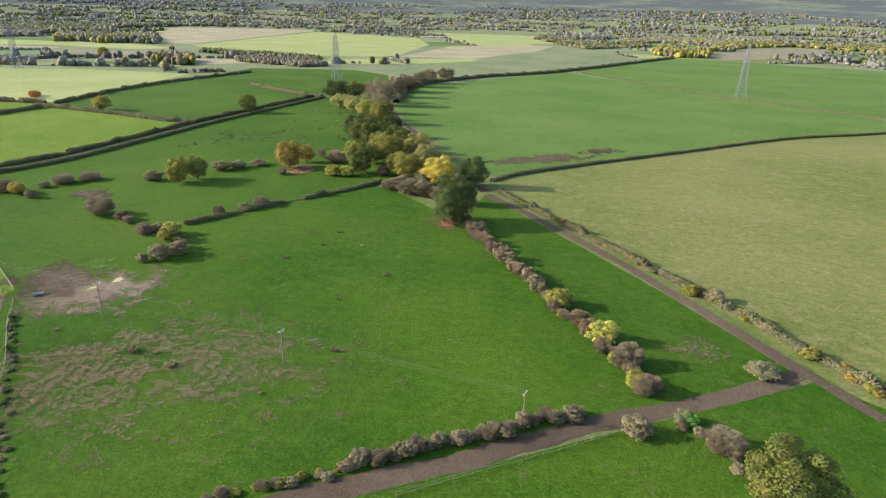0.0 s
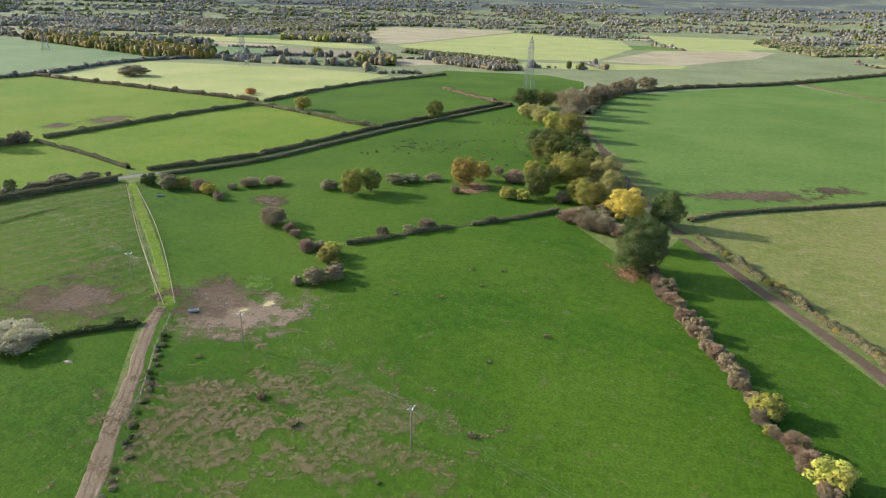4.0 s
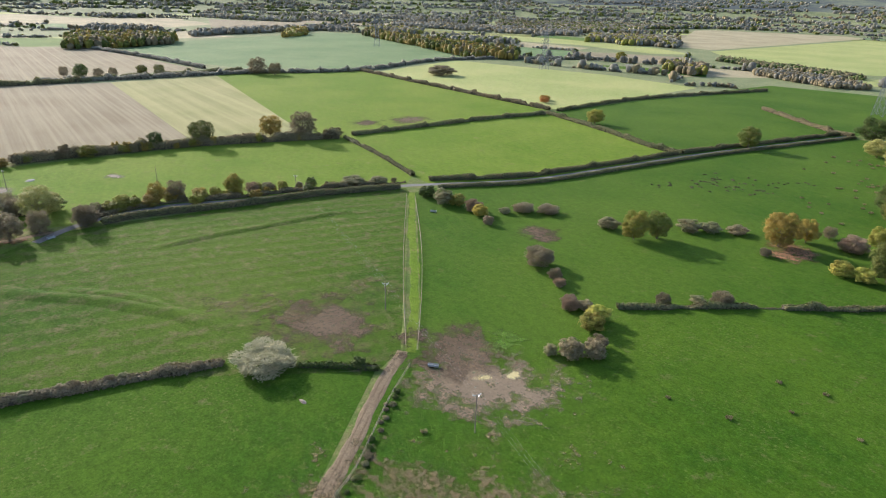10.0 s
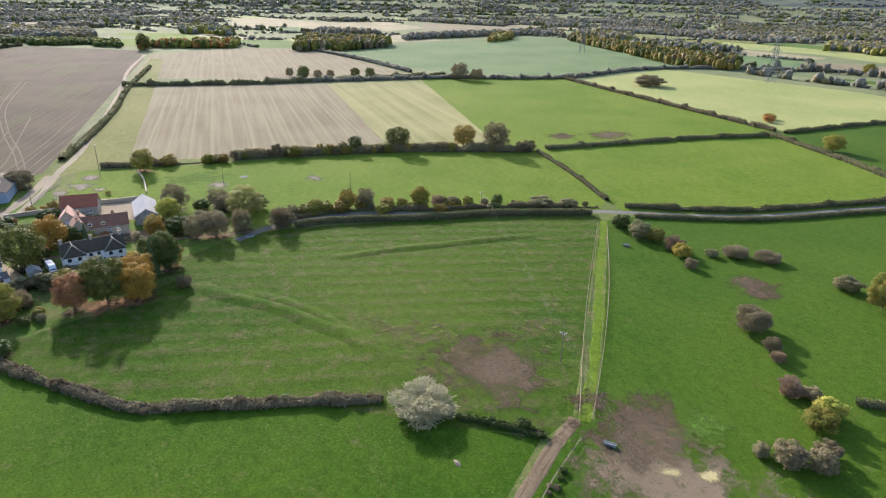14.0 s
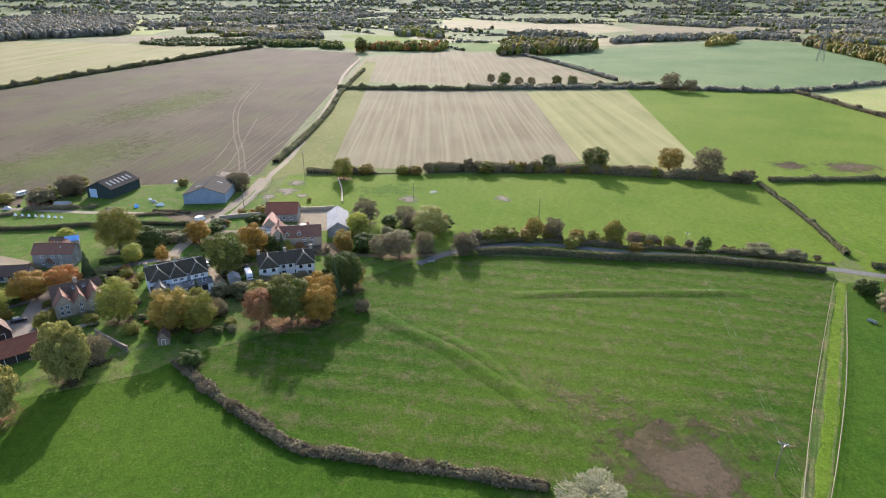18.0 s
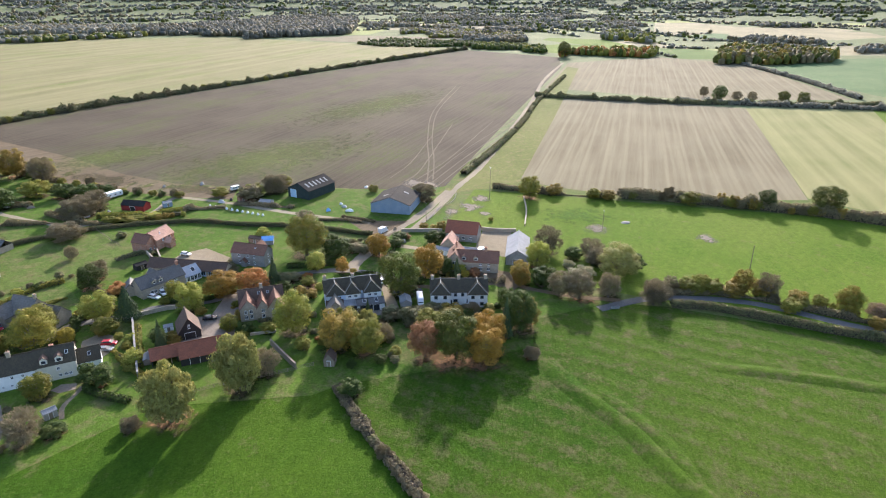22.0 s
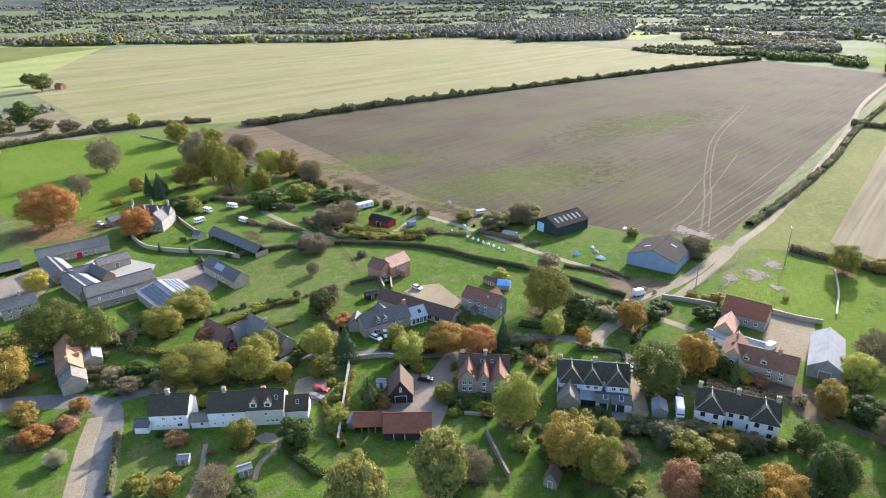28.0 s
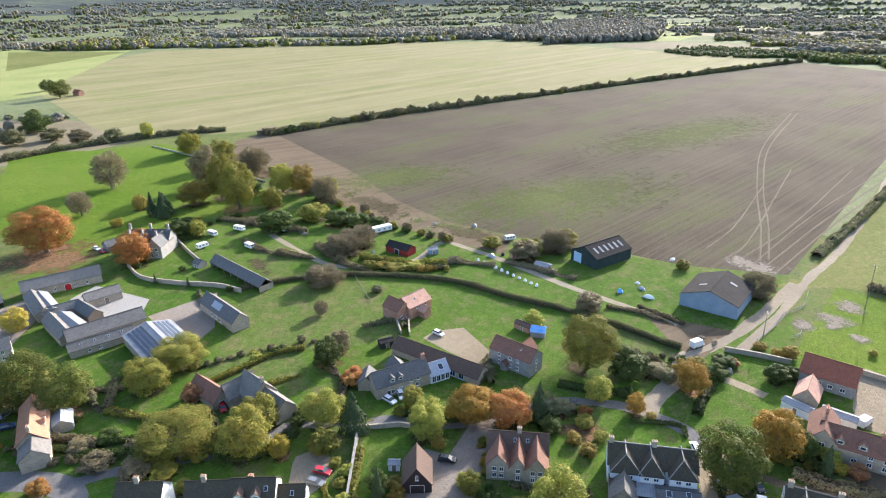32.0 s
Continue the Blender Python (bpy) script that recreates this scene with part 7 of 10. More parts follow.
b.chimney(-0.5, BRICK, 0.5, 0.8, 1)
b = Block(h, 12.4, 0.8, 0, 5.6, 5.2, 2.9, 5.6, RENDER_WHITE, TILE_DARK)
b.rooflight("f", 0.2, 0.5)
b = Block(h, -11.7, -2.2, 0, 4.2, 3.0, 2.3, 3.6, RENDER_WHITE, SLATE_STONE)
b.window("f", 0.6, 0.9, 0.8, 0.9)

h = base("stone_house", pose(-250.4, -0.8, 0, 0, 0, 114.0), "limestone house with three steep front gables", "house")
b = Block(h, 0, 0, 0, 13.8, 7.0, 4.5, 7.8, STONE, TILE_BROWN)
b.chimney(0.3, STONE)
b.rooflight("f", -0.6, 0.6, 0.7, 0.9)
b.rooflight("f", 2.2, 0.6, 0.7, 0.9)
for x, deep, wide, top in ((-4.3, 1.6, 5.2, 7.4), (0.2, 2.0, 3.8, 7.2), (4.3, 2.4, 5.0, 7.6)):
    g = Block(h, x, -3.4 - deep / 2, 90, deep + 5.0, wide, 4.3, top, STONE, TILE_RUST)
    g.windows("l", (-0.8, 0.8) if wide > 4 else (0,), (2.7, 0.9), 1.0, 1.2)
b.door("f", -1.8, PAINT_BLUE)

h = base("timber_barn", pose(-232.5, -17.3, 0, 0, 0, 33.6), "black weatherboarded barn with a steep brown tiled roof", "barn")
b = Block(h, 0, 0, 0, 8.0, 6.4, 2.6, 7.0, BOARD_BLACK, TILE_BROWN)
b.window("l", 0, 3.6, 0.6, 1.3)
b.door("l", 0, BOARD_BLACK, 3.0, 2.2)
b.window("r", 0, 3.6, 0.6, 1.3)
b.door("r", 0, BOARD_BLACK, 3.0, 2.2)

h = base("cart_shed", pose(-217.1, -16.7, 0, 0, 0, 121.6), "red tiled open-fronted timber shed", "barn")
b = Block(h, 0, 0, 0, 6.9, 5.4, 2.3, 4.4, BOARD_BLACK, TILE_RED, open_front=True)
for x in (-1.7, 0, 1.7):
    bm = bmesh.new()
    b.add("post", box(bm, x - 0.1, x + 0.1, -2.7, -2.5, -0.2, 2.3), WOOD)

h = base("timber_barn", pose(-220.1, -7.0, 0, 0, 0, 119.9), "long red tiled barn with black boarded walls", "barn")
b = Block(h, 0, 0, 0, 11.5, 6.8, 2.6, 5.6, BOARD_BLACK, TILE_RED)
b.door("f", -2, BOARD_BLACK, 2.6, 2.2)

h = base("rendered_house", pose(-260.6, 27.2, 0, 0, 0, 110.2), "white and pale blue house with dark hipped gables", "house")
b = Block(h, 0, 0, 0, 18.8, 7.6, 5.2, 8.2, RENDER_BLUE, TILE_DARK, (0, 0), 0.3, CONCRETE)
b.chimney(-8.9, STONE)
b.chimney(0.4, STONE)
for x, wide in ((-5.8, 6.2), (-0.4, 5.2), (6.2, 5.6)):
    g = Block(h, x, -2.6, 90, 7.0, wide, 5.2, 8.0, RENDER_WHITE if x > -2 else RENDER_BLUE, TILE_DARK, (2.4, 0), 0.3, CONCRETE)
    g.windows("l", (-1.0, 1.0), (3.6,), 1.1, 0.9)
b = Block(h, 5.0, -8.0, 0, 9.0, 5.0, 2.6, 3.6, RENDER_WHITE, SLATE, (0, 0), 0.2)
b.rooflight("f", -2.0, 0.6, 1.2, 1.4)
b.rooflight("f", 2.0, 0.6, 1.0, 1.8)
b.windows("f", (-2.6, -0.4, 1.8), (0.3,), 1.9, 2.0, PAINT_BLACK)
b = Block(h, -1.6, -7.4, 0, 6.6, 4.0, 2.3, 3.0, BOARD_BLACK, SHEET_WHITE, (0, 0), 0.2, None, True)
b.windows("f", (-2.6, -0.9, 0.8, 2.5), (0.3,), 1.5, 1.8, PAINT_BLACK)
b = Block(h, -6.4, -6.6, 0, 5.2, 3.2, 2.3, 3.4, RENDER_WHITE, TILE_BROWN)
b.window("f", 0, 0.9, 1.0, 1.0)

h = base("outbuilding", pose(-252.3, 23.6, 0, 0, 0, 17.3), "stone outbuilding with a weathered brown roof", "barn")
b = Block(h, 0, 0, 0, 10.5, 5.6, 2.5, 5.6, STONE, SLATE_STONE)
b.window("l", 0, 1.0, 1.0, 1.2)

h = base("white_house_pair", pose(-263.6, 63.3, 0, 0, 0, 97.3), "white rendered semi-detached houses with hipped gables", "house")
b = Block(h, 0, 0, 0, 19.0, 7.4, 5.0, 8.0, RENDER_WHITE, TILE_DARK, (0, 0), 0.3, SLATE_STONE)
b.chimney(-8.9, STONE)
b.chimney(0, STONE)
b.chimney(8.9, STONE)
b.windows("f", (-3.4, -1.2, 1.2, 3.4), (3.4,), 1.0, 1.0, PAINT_BLACK)
b.windows("f", (-1.2, 3.2), (0.9,), 1.4, 1.3, PAINT_BLACK)
b.door("f", -2.8, PAINT_BLACK)
for x in (-6.1, 6.1):
    g = Block(h, x, -2.4, 90, 6.4, 6.4, 5.0, 7.9, RENDER_WHITE, TILE_DARK, (2.2, 0), 0.3, CONCRETE)
    g.windows("l", (-1.6, 1.4), (3.3, 0.9), 1.1, 1.1, PAINT_BLACK)
shed(-257.9, 46.0, 16, 5.0, 3.6, 2.2, 3.2, WOOD_GREY, SHEET_GREY, "grey boarded garden shed", "shed", "l")

h = base("barn", pose(-321.4, 60.1, 0, 0, 0, 81.4), "stone barn with a large red-brown tiled roof", "barn")
b = Block(h, 0, 0, 0, 13.3, 8.4, 3.8, 7.6, STONE_GREY, TILE_RED)
b.windows("f", (1.0, 4.0), (1.2,), 1.2, 1.1)
b.door("f", -2.2, WOOD, 2.4, 2.5)

h = base("farmhouse", pose(-290.5, 67.4, 0, 0, 0, 88.9), "long stone farmhouse with a brown tiled roof and dormers", "house")
b = Block(h, 0, 0, 0, 17.0, 7.0, 4.2, 7.4, STONE, TILE_RUST)
b.dormer("f", -4.3, 1.8, 4.5, 1.3, STONE, TILE_RUST)
b.dormer("f", 0.2, 1.8, 4.5, 1.3, STONE, TILE_RUST)
b.chimney(3.7, BRICK)
b.windows("f", (-4, -1, 2, 5), (1.0,), 1.1, 1.1)
b.windows("f", (2.0, 5.0), (2.9,), 1.0, 0.9)
g = Block(h, -7.7, 1.5, 90, 11.0, 6.4, 4.4, 7.8, STONE, TILE_RUST, (0, 0), 0.25, TILE_ORANGE)
g.chimney(2.0, BRICK)
g.windows("l", (0,), (3.0, 0.9), 1.2, 1.2)

h = base("outbuilding", pose(-309.7, 55.6, 0, 0, 0, -5.0), "small stone building with a pale orange tiled roof", "barn")
b = Block(h, 0, 0, 0, 7.9, 5.6, 3.0, 6.0, STONE, TILE_PINK)
shed(-303.4, 63.1, 81, 8.0, 3.4, 2.6, 3.1, PAINT_WHITE, SHEET_WHITE, "white flat-roofed conservatory behind a farmhouse", "conservatory")
shed(-303.0, 53.8, 69, 7.0, 3.0, 2.4, 2.9, PAINT_WHITE, SHEET_WHITE, "white roofed lean-to shelter", "lean_to")
van(-305.3, 68.6, 153, 4.6, "white van parked on a gravel yard")

h = base("barn", pose(-305.2, 83.1, 0, 0, 0, -1.4), "white corrugated roofed stone barn", "barn")
b = Block(h, 0, 0, 0, 21.0, 8.6, 3.6, 6.4, STONE_GREY, SHEET_WHITE)
b.door("l", 0, WOOD, 3.0, 2.6)
b.door("r", 0, WOOD, 3.0, 2.6)

h = base("stone_house", pose(-287.1, -18.9, 0, 0, 0, 81.4), "stone house with a weathered red tiled roof", "house")
b = Block(h, 0, 0, 0, 14.0, 6.6, 5.1, 7.8, STONE_GREY, TILE_RUST)
b.windows("f", (-3.6, 0.2, 2.8), (3.5, 1.0), 0.9, 1.1)
b.door("f", -1.6, WOOD)
b.windows("r", (0,), (3.4, 1.0), 0.8, 1.1)
b.rooflight("f", 2.6, 0.6, 0.5, 0.6)
g = Block(h, 1.2, 3.0, 90, 6.0, 4.6, 4.6, 7.2, STONE, TILE_RUST)
b = Block(h, -1.2, -3.9, 90, 1.8, 2.0, 2.2, 3.2, STONE_GREY, TILE_RUST)
shed(-306.7, -20.3, -75, 4.6, 3.6, 2.0, 3.2, SHEET_GREY, TARP_BLUE, "shelter roofed with a blue tarpaulin beside a house", "shelter")
shed(-307.9, -25.8, 77, 6.0, 2.8, 2.0, 2.6, BRICK, TILE_BROWN, "low brick outbuilding with a brown roof", "outbuilding")

h = base("long_barn", pose(-275.8, -38.7, 0, 0, 0, 86.4), "long low barn with a dark brown tiled roof", "barn")
b = Block(h, 0, 0, 0, 31.1, 6.0, 2.5, 5.0, STONE, TILE_BROWN)
b.windows("f", (4, 7, 10), (0.5,), 1.8, 1.8, PAINT_BLUE)

h = base("stone_house", pose(-260.9, -42.5, 0, 0, 0, 149.5), "limestone cottage with a slate roof and dormers", "house")
b = Block(h, 0, 0, 0, 16.2, 6.6, 3.9, 6.9, STONE, SLATE)
b.dormer("f", -3.2, 1.6, 4.1, 1.2, STONE, SLATE)
b.dormer("f", -0.8, 1.6, 4.1, 1.2, STONE, SLATE)
b.chimney(7.5, BRICK)
b.windows("f", (-3.4, -1.0, 1.6, 4.0), (0.9,), 1.1, 1.2)
b.door("f", -4.6, PAINT_BLACK)
b.windows("f", (2.2, 4.4), (2.8,), 1.0, 0.9)
g = Block(h, 11.2, -0.6, 0, 6.0, 6.0, 2.6, 5.0, PAINT_WHITE, LEAD)
g.windows("f", (-2, -0.6, 0.8, 2.2), (0.4,), 1.2, 1.9)
g.rooflight("f", 0.8, 0.5, 1.4, 1.8)
g = Block(h, 1.5, 4.0, 90, 7.0, 5.0, 3.2, 5.6, STONE, SLATE)
g = Block(h, -7.6, 5.0, 60, 6.0, 4.4, 2.6, 4.6, STONE, SLATE)

h = base("brick_house", pose(-300.1, -64.4, 0, 0, 0, 167.7), "new orange brick house with pale tiled roofs", "house")
b = Block(h, 0, 0, 0, 10.1, 7.0, 4.6, 7.4, BRICK, TILE_PINK)
b.windows("f", (2.2,), (1.0, 3.2), 1.4, 1.1)
b.windows("f", (-1.4,), (3.2,), 1.0, 1.0)
b.rooflight("f", -0.8, 0.5, 0.6, 0.8)
b.windows("r", (0,), (1.0,), 1.4, 1.2)
g = Block(h, -6.2, 1.6, 90, 7.5, 6.0, 4.4, 7.0, BRICK, TILE_RUST)
g.windows("l", (-1.2, 1.2), (1.0,), 1.1, 1.1)
g = Block(h, 0.4, -5.0, 90, 3.2, 3.0, 2.6, 4.2, BRICK, TILE_PINK)

h = base("stone_house", pose(-235.7, -72.5, 0, 0, 0, 78.9), "stone house with steep weathered brown roofs", "house")
b = Block(h, 0, 0, 0, 9.1, 7.4, 3.8, 8.0, STONE, SLATE_STONE)
b.chimney(4.2, STONE)
b = Block(h, 9.0, 0.4, 0, 9.0, 6.4, 3.2, 6.2, STONE, SLATE_STONE)
b.windows("f", (-2, 1.5), (0.9,), 1.2, 1.1)
g = Block(h, -4.4, -2.6, 90, 9.0, 5.2, 3.4, 6.6, STONE, SLATE_STONE)
g.windows("l", (0,), (0.9,), 1.2, 1.2)

h = base("garage", pose(-230.1, -84.4, 0, 0, 0, 82.2), "stone garage with a reddish tiled roof", "garage")
b = Block(h, 0, 0, 0, 12.4, 5.6, 2.5, 5.4, STONE, TILE_RUST)
b.door("r", 0, BOARD_BLACK, 2.6, 2.1)

h = base("stone_cottage", pose(-196.5, -110.2, 0, 0, 0, 60.9), "stone cottage with an orange tiled roof and white dormers", "house")
b = Block(h, 0, 0, 0, 18.0, 6.6, 4.2, 7.2, STONE, TILE_ORANGE)
for u in (-3.4, 0, 3.4):
    b.dormer("b", u, 1.6, 4.6, 1.2, PAINT_WHITE, TILE_ORANGE)
b.chimney(8.5, STONE)
b.windows("b", (-3, 0, 3), (0.9,), 1.1, 1.1)
b.windows("l", (-1.4, 1.4), (1.0,), 1.0, 1.1)
b = Block(h, 12.0, 0.5, 0, 6.0, 6.4, 3.6, 6.0, STONE, SLATE_STONE)
b = Block(h, -1.0, 6.0, 0, 6.4, 4.6, 2.4, 3.8, STONE, LEAD)
b.windows("b", (-1.5, 1.5), (0.5,), 1.6, 1.7)

h = base("manor_house", pose(-292.6, -199.0, 0, 0, 0, 118.5), "grey stone manor house with steep gables and tall chimneys", "house")
b = Block(h, 0, 0, 0, 18.5, 8.0, 5.6, 9.4, STONE_GREY, SLATE)
for u in (-8.7, 0.5, 8.3):
    b.chimney(u, STONE_GREY, 0.0, 2.6, 3)
for x, wide, deep in ((-6.5, 5.4, 3.0), (-1.0, 4.4, 2.0), (6.1, 6.4, 6.0)):
    g = Block(h, x, -2.0 - deep / 2, 90, deep + 6, wide, 5.6, 9.2, STONE_GREY, SLATE)
    g.windows("l", (-1.1, 1.1), (3.4, 0.9), 1.2, 1.6)
    g.chimney(-1.5, STONE_GREY, 0.0, 1.8, 2)
b.windows("f", (2.2,), (3.2, 0.9), 1.2, 1.6)

h = base("outbuilding", pose(-286.5, -215.5, 0, 0, 0, 173.8), "low grey stone wing with a slate roof", "barn")
b = Block(h, 0, 0, 0, 12.0, 5.4, 2.6, 4.6, STONE_GREY, SLATE)
b.windows("f", (-2, 1.5), (0.8,), 1.0, 1.1)

h = base("farm_building", pose(-249.8, -194.5, 0, 0, 0, 156.5), "long limestone barn with a grey slate roof", "barn")
b = Block(h, 0, 0, 0, 26.8, 6.8, 3.4, 6.2, STONE, SLATE_STONE)
b.door("f", 1.5, CAR["red"], 2.2, 2.4)
b.windows("f", (4.0, -3.0, 8.0), (0.9,), 0.9, 1.2)

h = base("farm_building", pose(-234.6, -182.4, 0, 0, 0, 73.8), "limestone byre with a slate roof round a farm courtyard", "barn")
b = Block(h, 0, 0, 0, 20.7, 5.4, 2.8, 5.0, STONE, SLATE_STONE)

h = base("farm_building", pose(-236.6, -180.7, 0, 0, 0, 75.8), "lean-to with a pale corrugated roof", "barn")
b = Block(h, 0, 0, 0, 19.1, 5.0, 3.0, 4.2, STONE, SHEET_GREY)

h = base("farm_building", pose(-229.0, -158.4, 0, 0, 0, 77.7), "limestone byre with a slate roof round a farm courtyard", "barn")
b = Block(h, 0, 0, 0, 18.7, 5.4, 2.8, 5.0, STONE, SLATE_STONE)

h = base("farm_building", pose(-232.8, -157.8, 0, 0, 0, 81.1), "byre with a pale corrugated roof", "barn")
b = Block(h, 0, 0, 0, 15.7, 5.6, 3.0, 4.2, STONE, SHEET_GREY)

h = base("farm_building", pose(-237.0, -144.9, 0, 0, 0, 162.6), "long limestone barn with a slate roof and rooflights", "barn")
b = Block(h, 0, 0, 0, 23.7, 6.4, 3.0, 5.8, STONE, SLATE_STONE)
b.windows("f", (-6, -1, 5), (0.9,), 1.0, 0.9)

h = base("farm_building", pose(-231.3, -138.0, 0, 0, 0, 159.8), "low limestone lean-to with a slate roof and small rooflights", "barn")
b = Block(h, 0, 0, 0, 19.1, 4.2, 2.6, 4.4, STONE, SLATE_STONE)
for u in (-6, -2, 2, 6):
    b.rooflight("f", u, 0.5, 0.7, 0.8)
b.windows("f", (-4, -1), (0.8,), 1.0, 0.9)

h = base("farm_building", pose(-250.7, -169.2, 0, 0, 0, 165.5), "limestone stable with a slate roof and arched door", "barn")
b = Block(h, 0, 0, 0, 11.9, 5.4, 3.0, 5.0, STONE, SLATE_STONE)
b.door("f", 0.5, WOOD, 1.4, 2.3)

h = base("farm_building", pose(-236.7, -171.7, 0, 0, 0, 158.3), "linking range with a slate roof", "barn")
b = Block(h, 0, 0, 0, 11.7, 4.6, 2.6, 4.4, STONE, SLATE_STONE)

h = base("farm_building", pose(-241.2, -162.8, 0, 0, 0, 83.1), "open timber shelter with a pale ridge", "barn")
b = Block(h, 0, 0, 0, 12.5, 5.0, 2.4, 4.6, WOOD, SLATE)

h = base("portal_barn", pose(-239.3, -119.1, 0, 0, 0, 74.3), "wide low barn with a white roof and dark rooflight strips", "barn")
b = Block(h, 0, 0, 0, 23.5, 15.0, 3.6, 5.6, STONE, SHEET_GREY)
for k in range(4):
    b.rooflight("b", 0, 0.2 + 0.17 * k, 22.0, 0.9, SOLAR, "dark_strip")
    b.rooflight("f", 0, 0.2 + 0.17 * k, 22.0, 0.9, SOLAR, "dark_strip")

h = base("barn_conversion", pose(-264.0, -118.8, 0, 0, 0, 76.2), "stone barn conversion with a grey roof and solar panels", "house")
b = Block(h, 0, 0, 0, 23.8, 6.2, 3.6, 6.4, STONE, SLATE)
for u in (-3.4, -1.9, -0.4, 1.1):
    b.rooflight("f", u, 0.5, 1.35, 2.4, LEAD, "roof_panel")
b.windows("f", (-3, 0, 3), (0.9,), 1.2, 1.4)

h = base("cart_shed", pose(-291.0, -141.2, 0, 0, 0, 78.4), "open timber cart shed with a slate roof", "barn")
b = Block(h, 0, 0, 0, 37.7, 6.0, 2.5, 4.8, STONE, SLATE, open_front=True)
for k in range(1, 7):
    bm = bmesh.new()
    x = -18.9 + 5.39 * k
    b.add("post", box(bm, x - 0.1, x + 0.1, -2.95, -2.75, -0.2, 2.5), WOOD)

h = base("cart_shed", pose(-225.6, -200.7, 0, 0, 0, 162.9), "open fronted timber cart shed with a slate roof", "barn")
b = Block(h, 0, 0, 0, 9.5, 6.0, 2.4, 4.6, BOARD_BLACK, SLATE, open_front=True)

h = base("stone_house", pose(-208.9, -159.7, 0, 0, 0, 155.7), "stone house with a stone slate roof", "house")
b = Block(h, 0, 0, 0, 10.6, 6.4, 4.2, 7.0, STONE, SLATE_STONE)
b.chimney(1, STONE)
b.windows("f", (-3, 0, 3), (2.8, 0.9), 1.0, 1.1)

h = base("farm_barn", pose(-359.6, 24.3, 0, 0, 0, 83.5), "large blue-grey clad farm barn with a dark sheet roof", "barn")
b = Block(h, 0, 0, 90, 20.4, 19.1, 4.6, 8.0, SHEET_BLUE, SHEET_DARK)
b.rooflight("f", 3, 0.55, 1.0, 2.6, SHEET_WHITE)
b.rooflight("b", -3, 0.55, 1.0, 2.6, SHEET_WHITE)
b.door("l", -3.5, SHEET_BLUE, 3.6, 3.8)
b.door("l", 3.5, SHEET_BLUE, 3.6, 3.8)

h = base("farm_barn", pose(-377.3, -23.5, 0, 0, 0, 155.9), "dark green clad farm barn with a row of pale rooflights", "barn")
b = Block(h, 0, 0, 0, 20.0, 14.0, 4.6, 8.0, SHEET_BLACK, SHEET_DARK)
for u in (-7, -4.2, -1.4, 1.4, 4.2, 7):
    b.rooflight("f", u, 0.5, 1.0, 3.2, SHEET_WHITE)
b.door("l", -3.4, PAINT_BLUE, 3.8, 4.2)

h = base("shed", pose(-343.2, -100.3, 0, 0, 0, 85.2), "red clad shed with a mossy dark roof", "shed")
b = Block(h, 0, 0, 0, 12.0, 5.6, 2.8, 4.4, SHEET_RED, SHEET_DARK)
b.door("f", 0, SHEET_DARK, 2.4, 2.3)
shed(-348.8, -87.5, 136, 4.0, 3.0, 2.2, 2.7, SHEET_BLUE, SHEET_GREY, "blue site cabin with a grey roof", "cabin")
shed(-355.8, -39.9, 82, 6.0, 4.0, 2.2, 2.8, WOOD_GREY, SHEET_GREY, "old shed with a grey sheet roof")
shed(-361.2, -54.5, 138, 4.0, 3.0, 2.0, 2.6, BRICK, TILE_RUST, "small red roofed brick shed")
caravan(-358.9, -123.1, 156, 11.0, 3.0, 2.9, "long white static caravan on grass", True)
caravan(-317.2, -189.9, 85, 5.6)
caravan(-328.2, -184.0, 92, 6.2)
caravan(-304.2, -180.8, 173, 5.2)
caravan(-314.5, -162.0, 81, 5.2)
caravan(-338.6, -163.1, 160, 5.0)
caravan(-364.9, -145.1, 118, 4.5)
caravan(-378.3, -65.6, 143, 5.0, 2.2, 2.2, "old white caravan beside a shed")
shed(-289.8, -164.4, 87, 4.0, 4.0, 2.0, 3.4, WOOD_GREY, SLATE, "small octagonal garden pavilion with a grey roof", "pavilion")
shed(-498.2, -338.7, 73, 6.0, 4.6, 2.4, 4.0, BRICK, TILE_RUST, "old brick hovel at the edge of a ploughed field", "hovel")
shed(-563.8, -729.7, 92, 12.0, 7.0, 4.0, 6.5, BRICK, TILE_RED, "distant red brick house among trees", "house")
shed(-189.4, -31.6, 145, 3.0, 2.2, 2.0, 2.5, WOOD_GREY, SHEET_GREY, "grey garden shed beside a path")
shed(-185.1, -47.0, 125, 2.6, 2.0, 1.8, 2.3, WOOD_GREY, SHEET_GREY, "small grey garden shed")
shed(-220.4, 30.8, -176, 3.4, 3.0, 2.2, 4.2, WOOD, TILE_BROWN, "small timber garden hut with a steep tiled roof", "hut", "l")
shed(-215.7, -21.1, -154, 4.0, 1.8, 1.8, 2.2, WOOD, SHEET_GREY, "narrow boarded shed beside a fence")
shed(-233.0, -24.1, 120, 2.6, 2.0, 1.9, 2.3, PAINT_WHITE, SHEET_WHITE, "white garden shed on a lawn")
shed(-276.9, -59.1, 146, 4.4, 3.2, 2.0, 2.5, BOARD_BLACK, SHEET_DARK, "low black boarded store")


